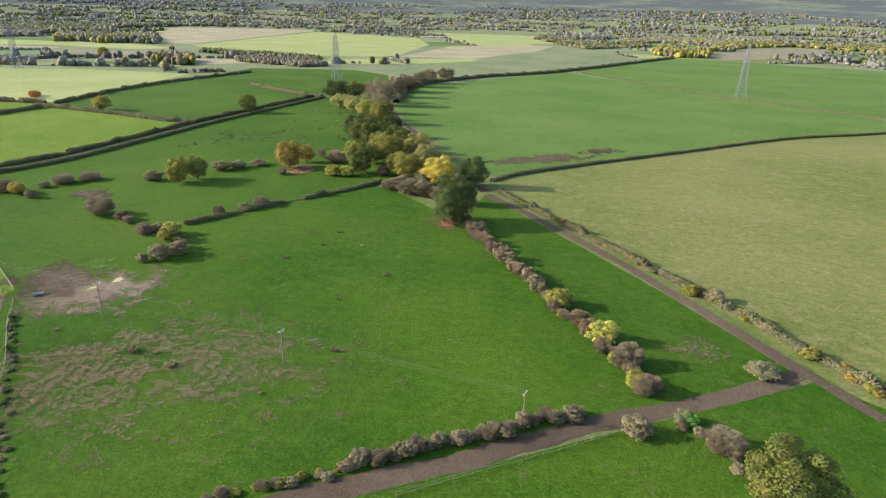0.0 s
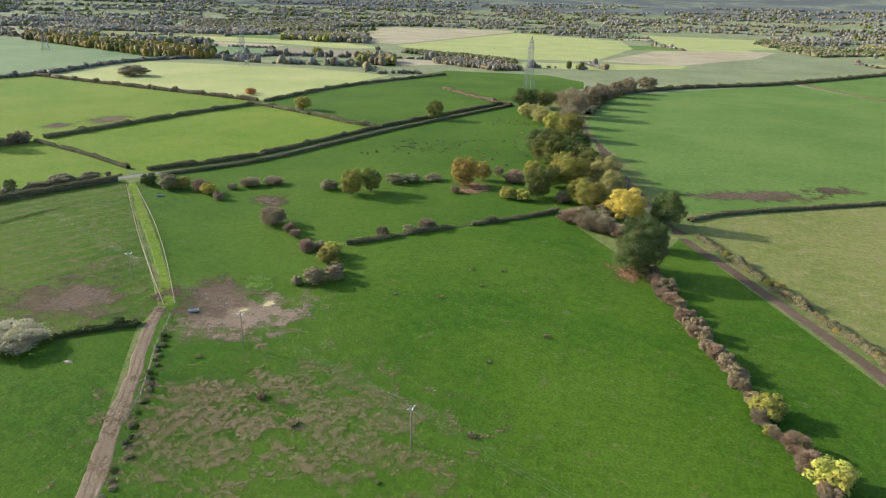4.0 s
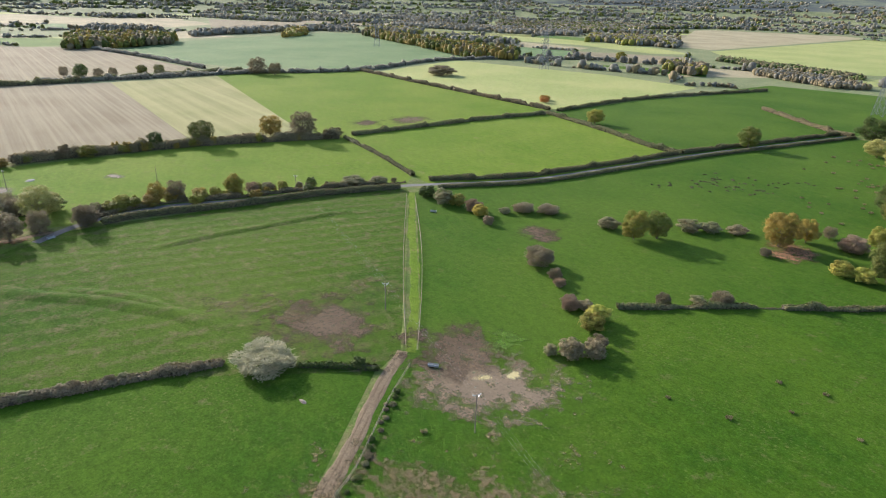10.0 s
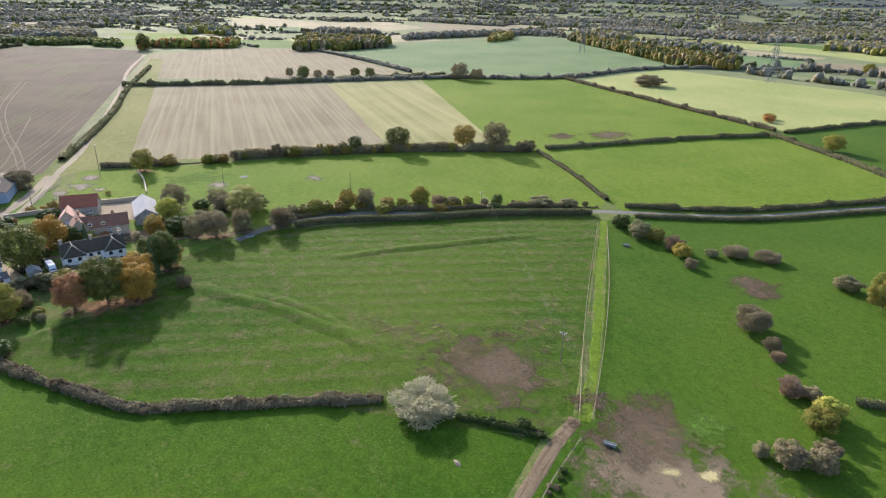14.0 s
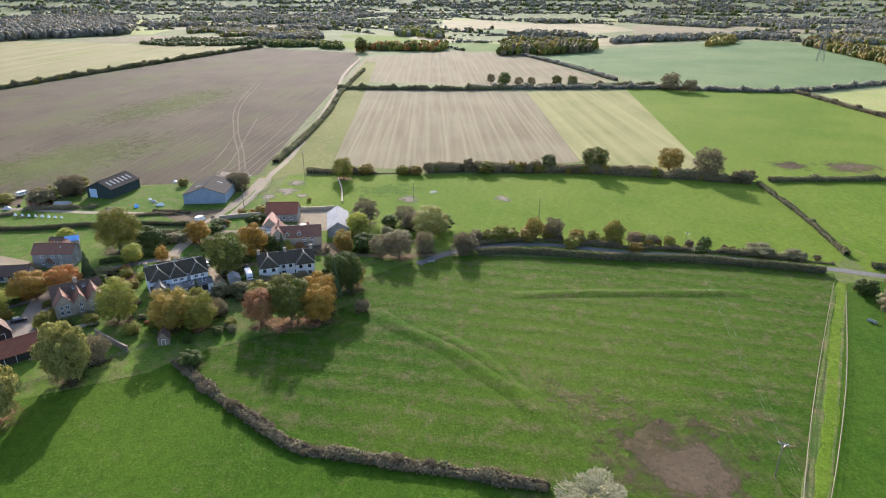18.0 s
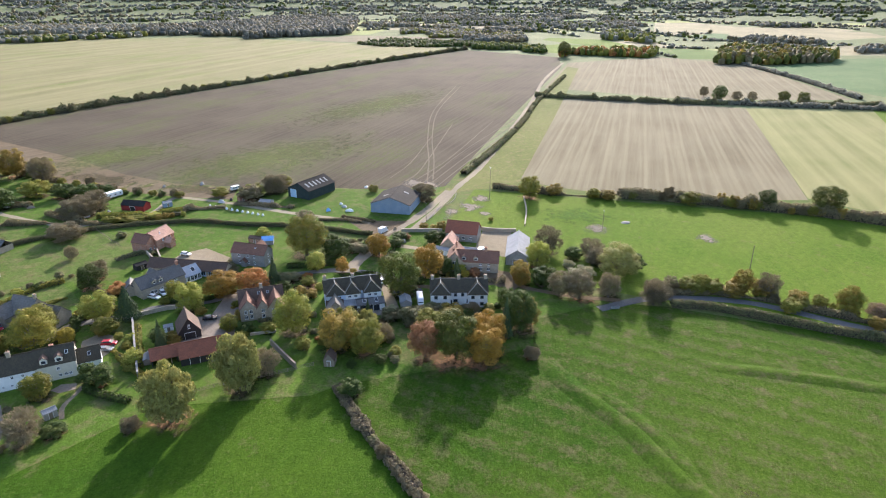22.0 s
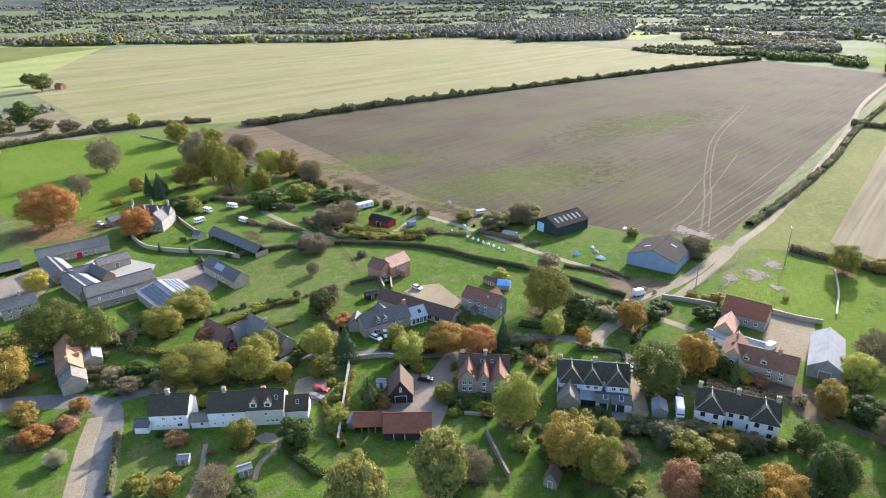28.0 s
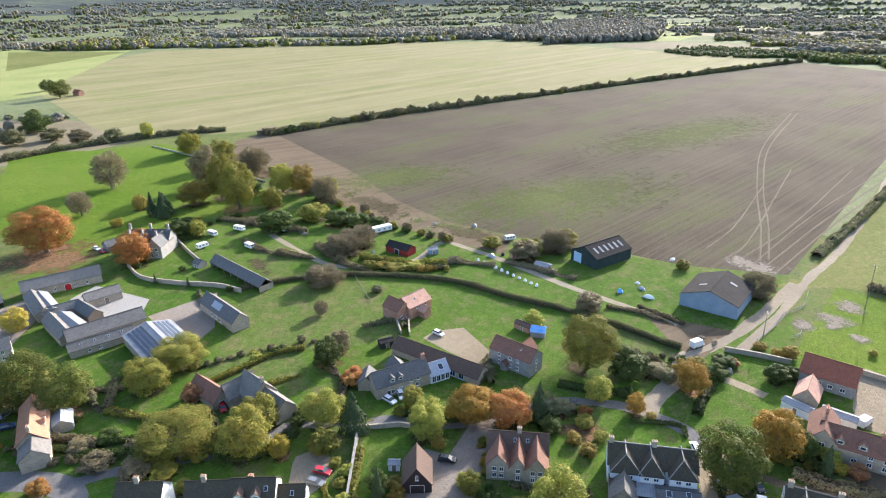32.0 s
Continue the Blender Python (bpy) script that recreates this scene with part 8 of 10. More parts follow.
# ---- village: cars ----
car(-241.3, -14.7, 110, "black", 4.4, "", 0.13)
car(-223.2, -37.6, 104, "red", 4.4, "", 0.13)
car(-219.7, -36.5, 101, "grey", 4.4, "", 0.13)
car(-253.5, -40.5, 79, "white", 4.4, "", 0.13)
car(-256.9, -39.2, 48, "white", 4.4, "", 0.13)
car(-290.9, -48.3, 80, "white", 4.2, "", 0.13)
car(-228.1, -77.4, 56, "red", 3.9, "", 0.13)
car(-279.5, -221.4, 85, "white", 4.2, "", 0.13)
car(-278.8, -215.6, 78, "red", 4.2, "", 0.13)
car(-196.6, -125.9, -163, "grey", 4.4, "", 0.13)
car(-193.8, -120.0, 151, "blue", 4.4, "", 0.13)
car(-230.0, -203.1, 173, "blue", 4.2, "", 0.13)
car(-274.7, 34.4, -150, "white", 4.2, "", 0.13)
car(-265.0, 41.5, 44, "black", 4.2, "", 0.13)
car(-268.4, 48.8, 36, "black", 4.0, "", 0.13)
van(-260.0, 50.6, 14, 6.4, "white motorhome parked beside a house", 2.8)
van(-323.9, 24.9, 149, 4.6, "blue and white lorry on a farm drive", 2.6)


# ---- village: walls, fences and garden hedges ----
wall_run([(-274.6, -190.7), (-269.9, -174.4), (-273.2, -158.3), (-279.7, -141.6), (-280.9, -129.6)], 1.8, 0.45, STONE, "pale stone wall round a lawn")
wall_run([(-425.1, -389.7), (-419.2, -339.8), (-407.6, -287.6), (-394.6, -236.7)], 0.8, 0.45, STONE_GREY, "dry stone wall between parkland and a track")
wall_run([(-303.2, -196.3), (-296.8, -180.2), (-292.6, -168.1)], 1.8, 0.45, STONE, "low limestone garden wall")
wall_run([(-237.7, -38.8), (-222.9, -29.2), (-207.8, -19.3)], 2.0, 0.45, CONCRETE, "tall pale boundary wall")
wall_run([(-238.0, -42.2), (-246.2, -32.0), (-247.0, -29.5)], 1.4, 0.45, STONE, "low limestone garden wall")
wall_run([(-325.5, 32.7), (-326.8, 41.6), (-327.2, 50.4)], 1.6, 0.45, STONE, "dark stone garden wall")
wall_run([(-331.4, 67.0), (-330.3, 74.7), (-330.6, 82.3)], 1.6, 0.45, STONE, "stone wall along a yard")
wall_run([(-379.6, 86.0), (-359.4, 87.0), (-338.8, 86.2)], 1.0, 0.45, STONE, "dry stone wall between paddocks")
wall_run([(-293.7, -67.8), (-285.0, -59.0)], 1.5, 0.45, STONE, "low limestone garden wall")
wall_run([(-293.2, -61.7), (-285.6, -56.0)], 1.5, 0.45, STONE, "low limestone garden wall")
wall_run([(-233.0, 2.1), (-235.9, 9.2)], 0.8, 0.45, STONE, "low limestone garden wall")
wall_run([(-228.6, 10.3), (-219.4, 19.3), (-216.9, 21.9)], 1.8, 0.45, WOOD, "boarded garden boundary")
hedge([(-282.6, -131.4), (-298.1, -120.9), (-311.0, -106.8), (-321.7, -84.7), (-327.9, -63.1), (-326.2, -38.6), (-326.5, -19.5), (-324.1, 1.4), (-319.8, 20.8)], 1.9, 1.8, "hedge", 0.25, label="long trimmed hedge between paddocks", ragged=0.15)
hedge([(-234.8, -90.5), (-244.7, -88.1), (-255.2, -85.6), (-262.0, -80.2)], 1.7, 1.6, "olive", 0.4, label="clipped yellow-green garden hedge beside a path", ragged=0.12)
hedge([(-200.3, -28.7), (-199.2, -25.5), (-197.9, -20.1), (-197.1, -15.6)], 1.6, 2.2, "dark", 0.35, label="rounded clipped hedge on a lawn", ragged=0.15)
hedge([(-170.0, -53.5), (-176.5, -61.0), (-184.0, -70.5)], 1.4, 1.6, "hedge", 0.35, label="bright green clipped hedge beside a drive", ragged=0.1)
hedge([(-211.1, -125.3), (-216.1, -114.0), (-220.2, -109.6)], 1.6, 1.6, "dun", 0.4, label="clipped brown beech hedge in a garden", ragged=0.15)
hedge([(-195.6, -99.8), (-200.8, -87.5), (-205.1, -81.1)], 1.6, 1.8, "dark", 0.4, label="dark hedge beside a lane", ragged=0.2)
hedge([(-329.3, -110.8), (-331.4, -94.7), (-340.5, -75.7)], 2.4, 3.5, "olive", 0.5, label="overgrown yellowing hedge beside an earth track")
hedge([(-341.4, 2.2), (-338.9, 10.5), (-336.6, 18.4)], 1.2, 1.6, "dun", 0.4, label="dull green garden hedge beside a path", ragged=0.5, gaps=0.3)
hedge([(-207.6, -17.8), (-214.0, -26.6), (-219.9, -34.3)], 1.4, 2, "olive", 0.25, label="overgrown yellow-green garden shrubs beside a wall", ragged=0.5)
hedge([(-277.8, 18.5), (-281.9, 28.9), (-278.4, 31.5)], 1, 1.2, "dark", 0.4, label="low hedge beside the lane")
hedge([(-185.5, -88.0), (-179.0, -83.0), (-171.0, -83.5), (-168.0, -90.0)], 1.6, 2.5, "dun", 0.25, label="mixed brown garden shrubs beside a drive", ragged=0.6, gaps=0.3)
hedge([(-199.2, -96.1), (-207.4, -87.3), (-216.8, -79.6)], 1.4, 2, "dark", 0.25, label="dark shrubs beside a lane", ragged=0.4)
hedge([(-214.7, -60.9), (-219.5, -55.1), (-230.9, -53.1)], 1.6, 2.2, "dark", 0.42, label="dark green garden shrubs beside a lane between houses", ragged=0.7, gaps=0.2)
hedge([(-205.6, -84.9), (-208.6, -74.3), (-216.7, -65.4)], 2, 3, "dun", 0.42, label="brown overgrown garden shrubs between houses", ragged=0.7, gaps=0.2)
hedge([(-225.4, -79.8), (-220.7, -69.8), (-218.3, -62.6)], 1.6, 2, "hedge", 0.42, label="dull green garden shrubs between houses", ragged=0.7, gaps=0.2)
hedge([(-237.7, -58.2), (-244.4, -56.2), (-244.0, -47.0)], 1.8, 2.6, "olive", 0.42, label="yellowing garden shrubs between houses", ragged=0.7, gaps=0.2)
hedge([(-238.7, -69.6), (-236.4, -60.4), (-236.6, -53.8)], 1.8, 2.4, "dark", 0.42, label="dark green garden shrubs beside a lane between houses", ragged=0.7, gaps=0.2)
hedge([(-234.1, -35.0), (-223.4, -28.3), (-212.3, -21.3)], 1.8, 2, "olive", 0.42, label="yellowing garden shrubs between houses", ragged=0.7, gaps=0.2)
hedge([(-241.8, 1.5), (-243.4, 8.9), (-247.3, 18.1)], 1.2, 1.6, "hedge", 0.42, label="dull green garden shrubs between houses", ragged=0.7, gaps=0.2)
hedge([(-244.5, 22.1), (-246.9, 28.5), (-250.8, 33.0)], 1.4, 2, "hedge", 0.42, label="dull green garden shrubs between houses", ragged=0.7, gaps=0.2)
hedge([(-250.0, 40.1), (-251.3, 46.4), (-255.3, 53.4)], 1.8, 3, "hedge", 0.42, label="dull green garden shrubs between houses", ragged=0.7, gaps=0.2)
hedge([(-276.9, 55.4), (-276.6, 62.2), (-279.0, 71.1), (-279.4, 78.5)], 1.8, 3, "dun", 0.42, label="brown overgrown garden shrubs between houses", ragged=0.7, gaps=0.2)
hedge([(-289.0, 32.1), (-296.3, 32.0), (-304.9, 33.5)], 1.6, 2.4, "dark", 0.42, label="dark green garden shrubs beside a lane between houses", ragged=0.7, gaps=0.2)
hedge([(-283.9, -3.7), (-285.9, 6.9), (-288.6, 15.0)], 1.8, 3, "dark", 0.42, label="dark green garden shrubs beside a lane between houses", ragged=0.7, gaps=0.2)
hedge([(-310.6, -4.3), (-308.2, 8.6), (-308.9, 21.8)], 1.6, 2.4, "hedge", 0.42, label="dull green garden shrubs between houses", ragged=0.7, gaps=0.2)
hedge([(-282.6, -72.7), (-290.9, -65.8), (-289.3, -60.8)], 1.4, 1.8, "hedge", 0.42, label="dull green garden shrubs between houses", ragged=0.7, gaps=0.2)
hedge([(-274.6, -20.1), (-279.8, -26.0), (-290.3, -27.3)], 1.5, 2.2, "hedge", 0.42, label="dull green garden shrubs between houses", ragged=0.7, gaps=0.2)
hedge([(-250.8, -35.2), (-254.0, -23.2), (-261.6, -16.0)], 1.6, 2.2, "dark", 0.42, label="dark green garden shrubs beside a lane between houses", ragged=0.7, gaps=0.2)
hedge([(-272.9, -144.0), (-266.3, -132.8), (-260.0, -113.1)], 1.2, 1.6, "hedge", 0.42, label="dull green garden shrubs between houses", ragged=0.7, gaps=0.2)
hedge([(-211.7, -103.9), (-214.8, -92.1), (-217.8, -80.8)], 1.6, 2.6, "olive", 0.42, label="yellowing garden shrubs between houses", ragged=0.7, gaps=0.2)
hedge([(-191.2, -110.1), (-197.7, -104.4), (-201.6, -91.9)], 1.8, 2.6, "dun", 0.42, label="brown overgrown garden shrubs between houses", ragged=0.7, gaps=0.2)
hedge([(-217.0, -129.5), (-210.8, -105.4), (-221.2, -114.6)], 1.6, 2.4, "hedge", 0.42, label="dull green garden shrubs between houses", ragged=0.7, gaps=0.2)
hedge([(-295.2, -202.6), (-301.9, -198.8), (-314.4, -193.4)], 2, 3, "dark", 0.42, label="dark green garden shrubs beside a lane between houses", ragged=0.7, gaps=0.2)
hedge([(-318.0, -169.2), (-314.7, -150.7), (-319.3, -127.0)], 1.8, 3, "dun", 0.42, label="brown overgrown garden shrubs between houses", ragged=0.7, gaps=0.2)
hedge([(-330.9, -137.2), (-321.5, -115.5), (-319.5, -98.1)], 2, 3, "dun", 0.42, label="brown overgrown garden shrubs between houses", ragged=0.7, gaps=0.2)
hedge([(-328.2, -89.2), (-343.6, -75.3), (-349.1, -58.2)], 1.6, 3, "bare", 0.42, label="grey bare scrub on rough ground", ragged=0.7, gaps=0.2)
hedge([(-334.7, -204.2), (-338.0, -178.2), (-341.0, -153.6)], 2.2, 4, "dun", 0.42, label="brown overgrown garden shrubs between houses", ragged=0.7, gaps=0.2)
hedge([(-354.6, -55.4), (-353.7, -36.0), (-352.5, -25.2)], 1.6, 3, "bare", 0.42, label="grey bare scrub on rough ground", ragged=0.7, gaps=0.2)
hedge([(-336.3, -7.2), (-337.6, 5.7), (-334.4, 15.0)], 1, 2, "dun", 0.42, label="brown overgrown garden shrubs between houses", ragged=0.7, gaps=0.2)
hedge([(-232.6, -80.4), (-243.8, -74.6), (-250.2, -70.7)], 1.2, 1.8, "olive", 0.42, label="yellowing garden shrubs between houses", ragged=0.7, gaps=0.2)
hedge([(-242.3, -50.0), (-253.7, -57.1), (-257.7, -65.1)], 1.5, 2.2, "dun", 0.42, label="brown overgrown garden shrubs between houses", ragged=0.7, gaps=0.2)
hedge([(-243.8, 38.2), (-237.4, 37.0), (-230.5, 35.0)], 3.4, 1.8, "ivy", 0.3, label="tall bright green evergreen hedge between gardens", ragged=0.15)
fence([(-201.8, -2.9), (-206.8, 5.2), (-213.4, 17.4), (-218.8, 26.4)], label="post and rail fence along a garden")
fence([(-336.6, 40.4), (-349.0, 43.9), (-358.8, 45.5), (-368.8, 50.7), (-381.9, 51.5)], material=WOOD_GREY, label="pale tape fence round a paddock")
fence([(-343.7, 49.2), (-346.9, 51.4), (-353.4, 51.7)], material=WOOD_GREY, label="pale tape fence round a paddock")
fence([(-315.9, -104.6), (-303.5, -88.8), (-296.3, -79.1)], label="wire and post fence between paddocks", rails=2)
fence([(-6.7, 82.3), (4.6, 87.5), (23.5, 95.7), (35.3, 101.2)], label="wire fence with thin posts beside a track", rails=2, high=1.1, step=3.5, post=0.1)
fence([(-90.6, 108.4), (-95.0, 118.7), (-106.4, 136.8), (-113.5, 150.0)], label="wire fence with thin posts beside a track", rails=2, high=1.1, step=3.5, post=0.1)
fence([(-120.2, 155.2), (-146.5, 178.7), (-175.5, 205.9), (-217.2, 246.4)], label="wire fence with thin posts beside a track", rails=2, high=1.1, step=4, post=0.1)
fence([(-118.0, 157.2), (-142.3, 182.5), (-171.0, 210.3), (-211.3, 246.0)], label="wire fence with thin posts beside a track", rails=2, high=1.1, step=4, post=0.1)


# ---- bales, logs and yard clutter ----
heap("wrapped_bale", -350.9, -66.7, 0.75, 0.7, 1.1, PAINT_WHITE, "pale wrapped bale in a row on grass", "bale", 1)
heap("wrapped_bale", -349.7, -63.3, 0.75, 0.7, 1.1, PAINT_WHITE, "pale wrapped bale in a row on grass", "bale", 2)
heap("wrapped_bale", -348.6, -60.0, 0.75, 0.7, 1.1, PAINT_WHITE, "pale wrapped bale in a row on grass", "bale", 3)
heap("wrapped_bale", -347.5, -56.7, 0.75, 0.7, 1.1, PAINT_WHITE, "pale wrapped bale in a row on grass", "bale", 4)
heap("wrapped_bale", -346.4, -53.5, 0.75, 0.7, 1.1, PAINT_WHITE, "pale wrapped bale in a row on grass", "bale", 5)
heap("wrapped_bale", -345.3, -50.4, 0.75, 0.7, 1.1, PAINT_WHITE, "pale wrapped bale in a row on grass", "bale", 6)
heap("wrapped_bale", -344.2, -47.3, 0.75, 0.7, 1.1, PAINT_WHITE, "pale wrapped bale in a row on grass", "bale", 7)
heap("wrapped_bale", -343.2, -44.3, 0.75, 0.7, 1.1, PAINT_WHITE, "pale wrapped bale in a row on grass", "bale", 8)
heap("wrapped_bale", -342.2, -41.4, 0.75, 0.7, 1.1, PAINT_WHITE, "pale wrapped bale in a row on grass", "bale", 9)
heap("wrapped_bale", -341.2, -38.5, 0.75, 0.7, 1.1, PAINT_WHITE, "pale wrapped bale in a row on grass", "bale", 10)
heap("wrapped_bale", -340.2, -35.6, 0.75, 0.7, 1.1, PAINT_WHITE, "pale wrapped bale in a row on grass", "bale", 11)
heap("heap", -360.9, -3.7, 1.2, 0.9, 0.8, PAINT_WHITE, "white wrapped heap on grass", "heap", 20)
heap("heap", -356.8, -0.9, 1.7, 1.2, 1.1, STEEL, "grey heap of machinery on grass", "heap", 21)
heap("heap", -350.6, 3.2, 2.2, 0.9, 1.3, PAINT_WHITE, "white sheeted heap on grass", "heap", 22)
heap("heap", -350.1, -7.1, 1.2, 1.2, 1.6, TARP_BLUE, "blue tarpaulin heap on grass", "heap", 23)
heap("heap", -390.4, 2.2, 1.7, 0.9, 0.8, PAINT_WHITE, "pale trailer heap beside a barn", "heap", 24)
heap("heap", -344.4, -107.1, 2.2, 1.2, 1.1, STEEL, "rusty scrap metal heap in a yard", "heap", 25)
heap("heap", -336.7, -110.4, 1.2, 0.9, 1.3, WOOD_GREY, "grey pile of old timber planks", "heap", 26)
heap("heap", -341.5, -99.0, 1.7, 1.2, 1.6, STEEL, "grey scrap heap in a yard", "heap", 27)
heap("heap", -329.9, -117.4, 2.2, 0.9, 0.8, PAINT_WHITE, "pile of pale scrap on grass", "heap", 28)
heap("heap", -327.1, -127.7, 1.2, 1.2, 1.1, WOOD_GREY, "grey pile of old timber planks", "heap", 29)
heap("heap", -361.3, -60.5, 1.7, 0.9, 1.3, RUBBER, "pile of dark tyres", "heap", 30)
heap("heap", -357.4, -63.8, 2.2, 1.2, 1.6, STEEL, "grey scrap heap in a yard", "heap", 31)
heap("heap", -356.4, -35.5, 1.2, 0.9, 0.8, PAINT_BLUE, "blue scrap heap beside a track", "heap", 32)
heap("heap", -329.8, 25.0, 1.7, 1.2, 1.1, GRAVEL, "pale rubble heap beside a drive", "heap", 33)
heap("heap", -329.1, 29.3, 2.2, 0.9, 1.3, GRAVEL, "pale rubble heap beside a drive", "heap", 34)
heap("heap", -313.9, 35.8, 1.2, 1.2, 1.6, CONCRETE, "grey rubble heap beside a drive", "heap", 35)
heap("heap", -361.0, -44.8, 1.7, 0.9, 0.8, WOOD, "brown log pile on rough grass", "heap", 36)
heap("heap", -339.6, -152.6, 2.2, 1.2, 1.1, WOOD, "brown log pile on rough grass", "heap", 37)
heap("heap", -379.8, -106.1, 1.2, 0.9, 1.3, WOOD_GREY, "rubble at a field edge", "heap", 38)
heap("heap", -386.1, -87.9, 1.7, 1.2, 1.6, WOOD_GREY, "rubble at a field edge", "heap", 39)
trough(-109.5, 154.3, 33)
trough(-192.6, 238.6, 29)
trough(-262.7, 115.3, 101)
heap("pond_edging", -348.1, 131.7, 2.2, 1.8, 0.5, CONCRETE, "pale stone rim round a small pond", "pond", 3)
tuft(-70.6, 126.1, 1.3, "dun")
tuft(-59.7, 120.3, 1.3, "dun")
tuft(-24.7, 128.8, 0.9, "dun")
tuft(-65.3, 125.9, 0.6, "dun")
tuft(-50.0, 186.3, 0.8, "dun")
tuft(-17.1, 173.9, 0.9, "dun")
tuft(-46.9, 209.4, 0.7, "dun")
tuft(-37.3, 212.0, 0.7, "dun")
tuft(-27.5, 198.9, 0.6, "dun")
tuft(-63.0, 183.9, 0.6, "dun")
tuft(-40.9, 198.9, 0.6, "dun")
tuft(-37.1, 110.8, 0.5, "dun")
tuft(-28.3, 156.9, 0.6, "hedge")
tuft(-93.4, 135.2, 0.7, "hedge")
for k in range(46):
    tuft(-120 + 46 * random.random() + 0.9 * k, 380 + 130 * random.random() - 1.2 * k, 0.6 + 0.5 * random.random(), "dun", "dark tussock")
heap("log_pile", -119.7, 123.4, 1.1, 0.5, 0.3, WOOD, "pale fallen branches in a pasture", "logs", 5)


def bale_stack(x, y, turn, label="tall stack of weathered straw bales beside a field"):
    """Big square bales in four layers, the upper ones fewer and set unevenly."""
    rng = random.Random(5)
    thing = base("bale_stack", pose(x, y, 0.1, 0, 0, turn), label, "bale stack")
    for layer, count in enumerate((6, 6, 6, 4)):
        for row in range(2):
            for k in range(count):
                bm = bmesh.new()
                box(bm, -1.18, 1.18, -1.45, 1.45, 0, 1.22, pose(2.42 * (k - 2.5) + rng.uniform(-0.08, 0.08), 3.0 * (row - 0.5) + rng.uniform(-0.2, 0.2), 1.25 * layer, 0, rng.uniform(-1, 1), rng.uniform(-3, 3)))
                bmesh.ops.bevel(bm, geom=bm.edges[:], offset=0.09, segments=1, affect="EDGES")
                part("bale", bm, STRAW_BALE, thing)
    return thing


bale_stack(-499.6, -345.4, -28)
mole_rng = random.Random(9)
for k in range(64):
    u, v = mole_rng.random(), mole_rng.random()
    heap("molehill", -152 + 44 * u + 14 * v + mole_rng.uniform(-4, 4), 350 + 20 * u + 46 * v + mole_rng.uniform(-4, 4), mole_rng.uniform(0.7, 1.6), mole_rng.uniform(0.5, 1.1), mole_rng.uniform(0.25, 0.5), SCRUB_EARTH, "dark tussocky mound in a pasture", "mound", 40 + k)


# ---- worn ground ----
patch("mud_patch", -96.4, 157.7, 29.0, 20.0, 39, TRAMPLED, 0.136, "trampled pale ground round a feeding place")
patch("mud_patch", -111.1, 165.4, 21.1, 20.0, 42, MUD_BLOTCH, 0.137, "dark poached mud round a water trough")
patch("hay_patch", -97.8, 159.5, 3.5, 2.3, 42, STRAW_BLOTCH, 0.138, "spilt yellow hay")
patch("hay_patch", -93.6, 165.4, 3.5, 2.8, 42, STRAW_BLOTCH, 0.139, "spilt yellow hay")
patch("weed_patch", -105.2, 176.4, 9.0, 10.0, 42, NETTLES, 0.140, "bright green weeds")
patch("worn_patch", -84.0, 119.2, 29.0, 17.7, 44, PALE_BLOTCH, 0.141, "thin dry grass")
patch("mud_patch", -146.3, 148.3, 26.0, 21.7, 13, MUD_BLOTCH, 0.142, "dark poached mud beside a willow")
patch("mud_patch", -154.9, 145.1, 7.8, 8.4, 55, PALE_BLOTCH, 0.143, "pale bare ground")
patch("mud_patch", -146.7, 250.7, 13.5, 12.5, -10, MUD_BLOTCH, 0.144, "dark bare hollow with a pale rim")
patch("worn_patch", -331.3, 163.1, 6.4, 7.3, 54, STONY_BLOTCH, 0.145, "pale bare patch")
patch("mud_patch", -350.8, 373.5, 26.0, 18.8, 81, MUD_BLOTCH, 0.146, "muddy gateway")
patch("mud_patch", -360.7, 341.5, 16.1, 14.8, 84, MUD_BLOTCH, 0.147, "muddy gateway")
patch("leaf_litter", -225.5, 68.0, 17.3, 10.2, 104, LEAF_LITTER, 0.148, "brown fallen leaves below trees")
patch("leaf_litter", -273.9, 2.4, 6.7, 7.7, 106, LEAF_LITTER, 0.149, "rusty fallen leaves beside the lane")
patch("leaf_litter", -267.5, 9.4, 9.5, 6.5, 106, LEAF_LITTER, 0.1495, "rusty fallen leaves on bare ground beside a lane")
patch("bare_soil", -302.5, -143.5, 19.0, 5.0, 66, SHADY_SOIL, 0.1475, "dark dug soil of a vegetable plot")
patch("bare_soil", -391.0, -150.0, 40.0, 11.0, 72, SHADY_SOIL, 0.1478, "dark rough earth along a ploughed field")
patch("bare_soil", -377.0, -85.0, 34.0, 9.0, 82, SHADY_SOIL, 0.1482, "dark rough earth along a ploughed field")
patch("leaf_litter", 1.0, 226.1, 12.9, 11.0, 5, LEAF_LITTER, 0.150, "brown leaves below an oak")
patch("leaf_litter", -72.0, 304.1, 13.8, 16.9, 7, LEAF_LITTER, 0.151, "brown leaves below trees")
patch("leaf_litter", -263.3, -229.0, 36.7, 30.1, 96, LEAF_LITTER, 0.152, "rusty leaves below a beech")
patch("worn_patch", -363.4, 60.1, 8.9, 9.7, 102, STONY_BLOTCH, 0.153, "pale bare patch in a paddock")
patch("worn_patch", -376.7, 64.7, 6.6, 9.2, 119, STONY_BLOTCH, 0.154, "pale bare patch in a paddock")
patch("worn_patch", -355.5, 51.6, 6.3, 7.0, 120, STONY_BLOTCH, 0.155, "pale bare patch in a paddock")
patch("worn_patch", -353.9, 67.3, 4.0, 4.7, 110, STONY_BLOTCH, 0.156, "pale bare patch in a paddock")
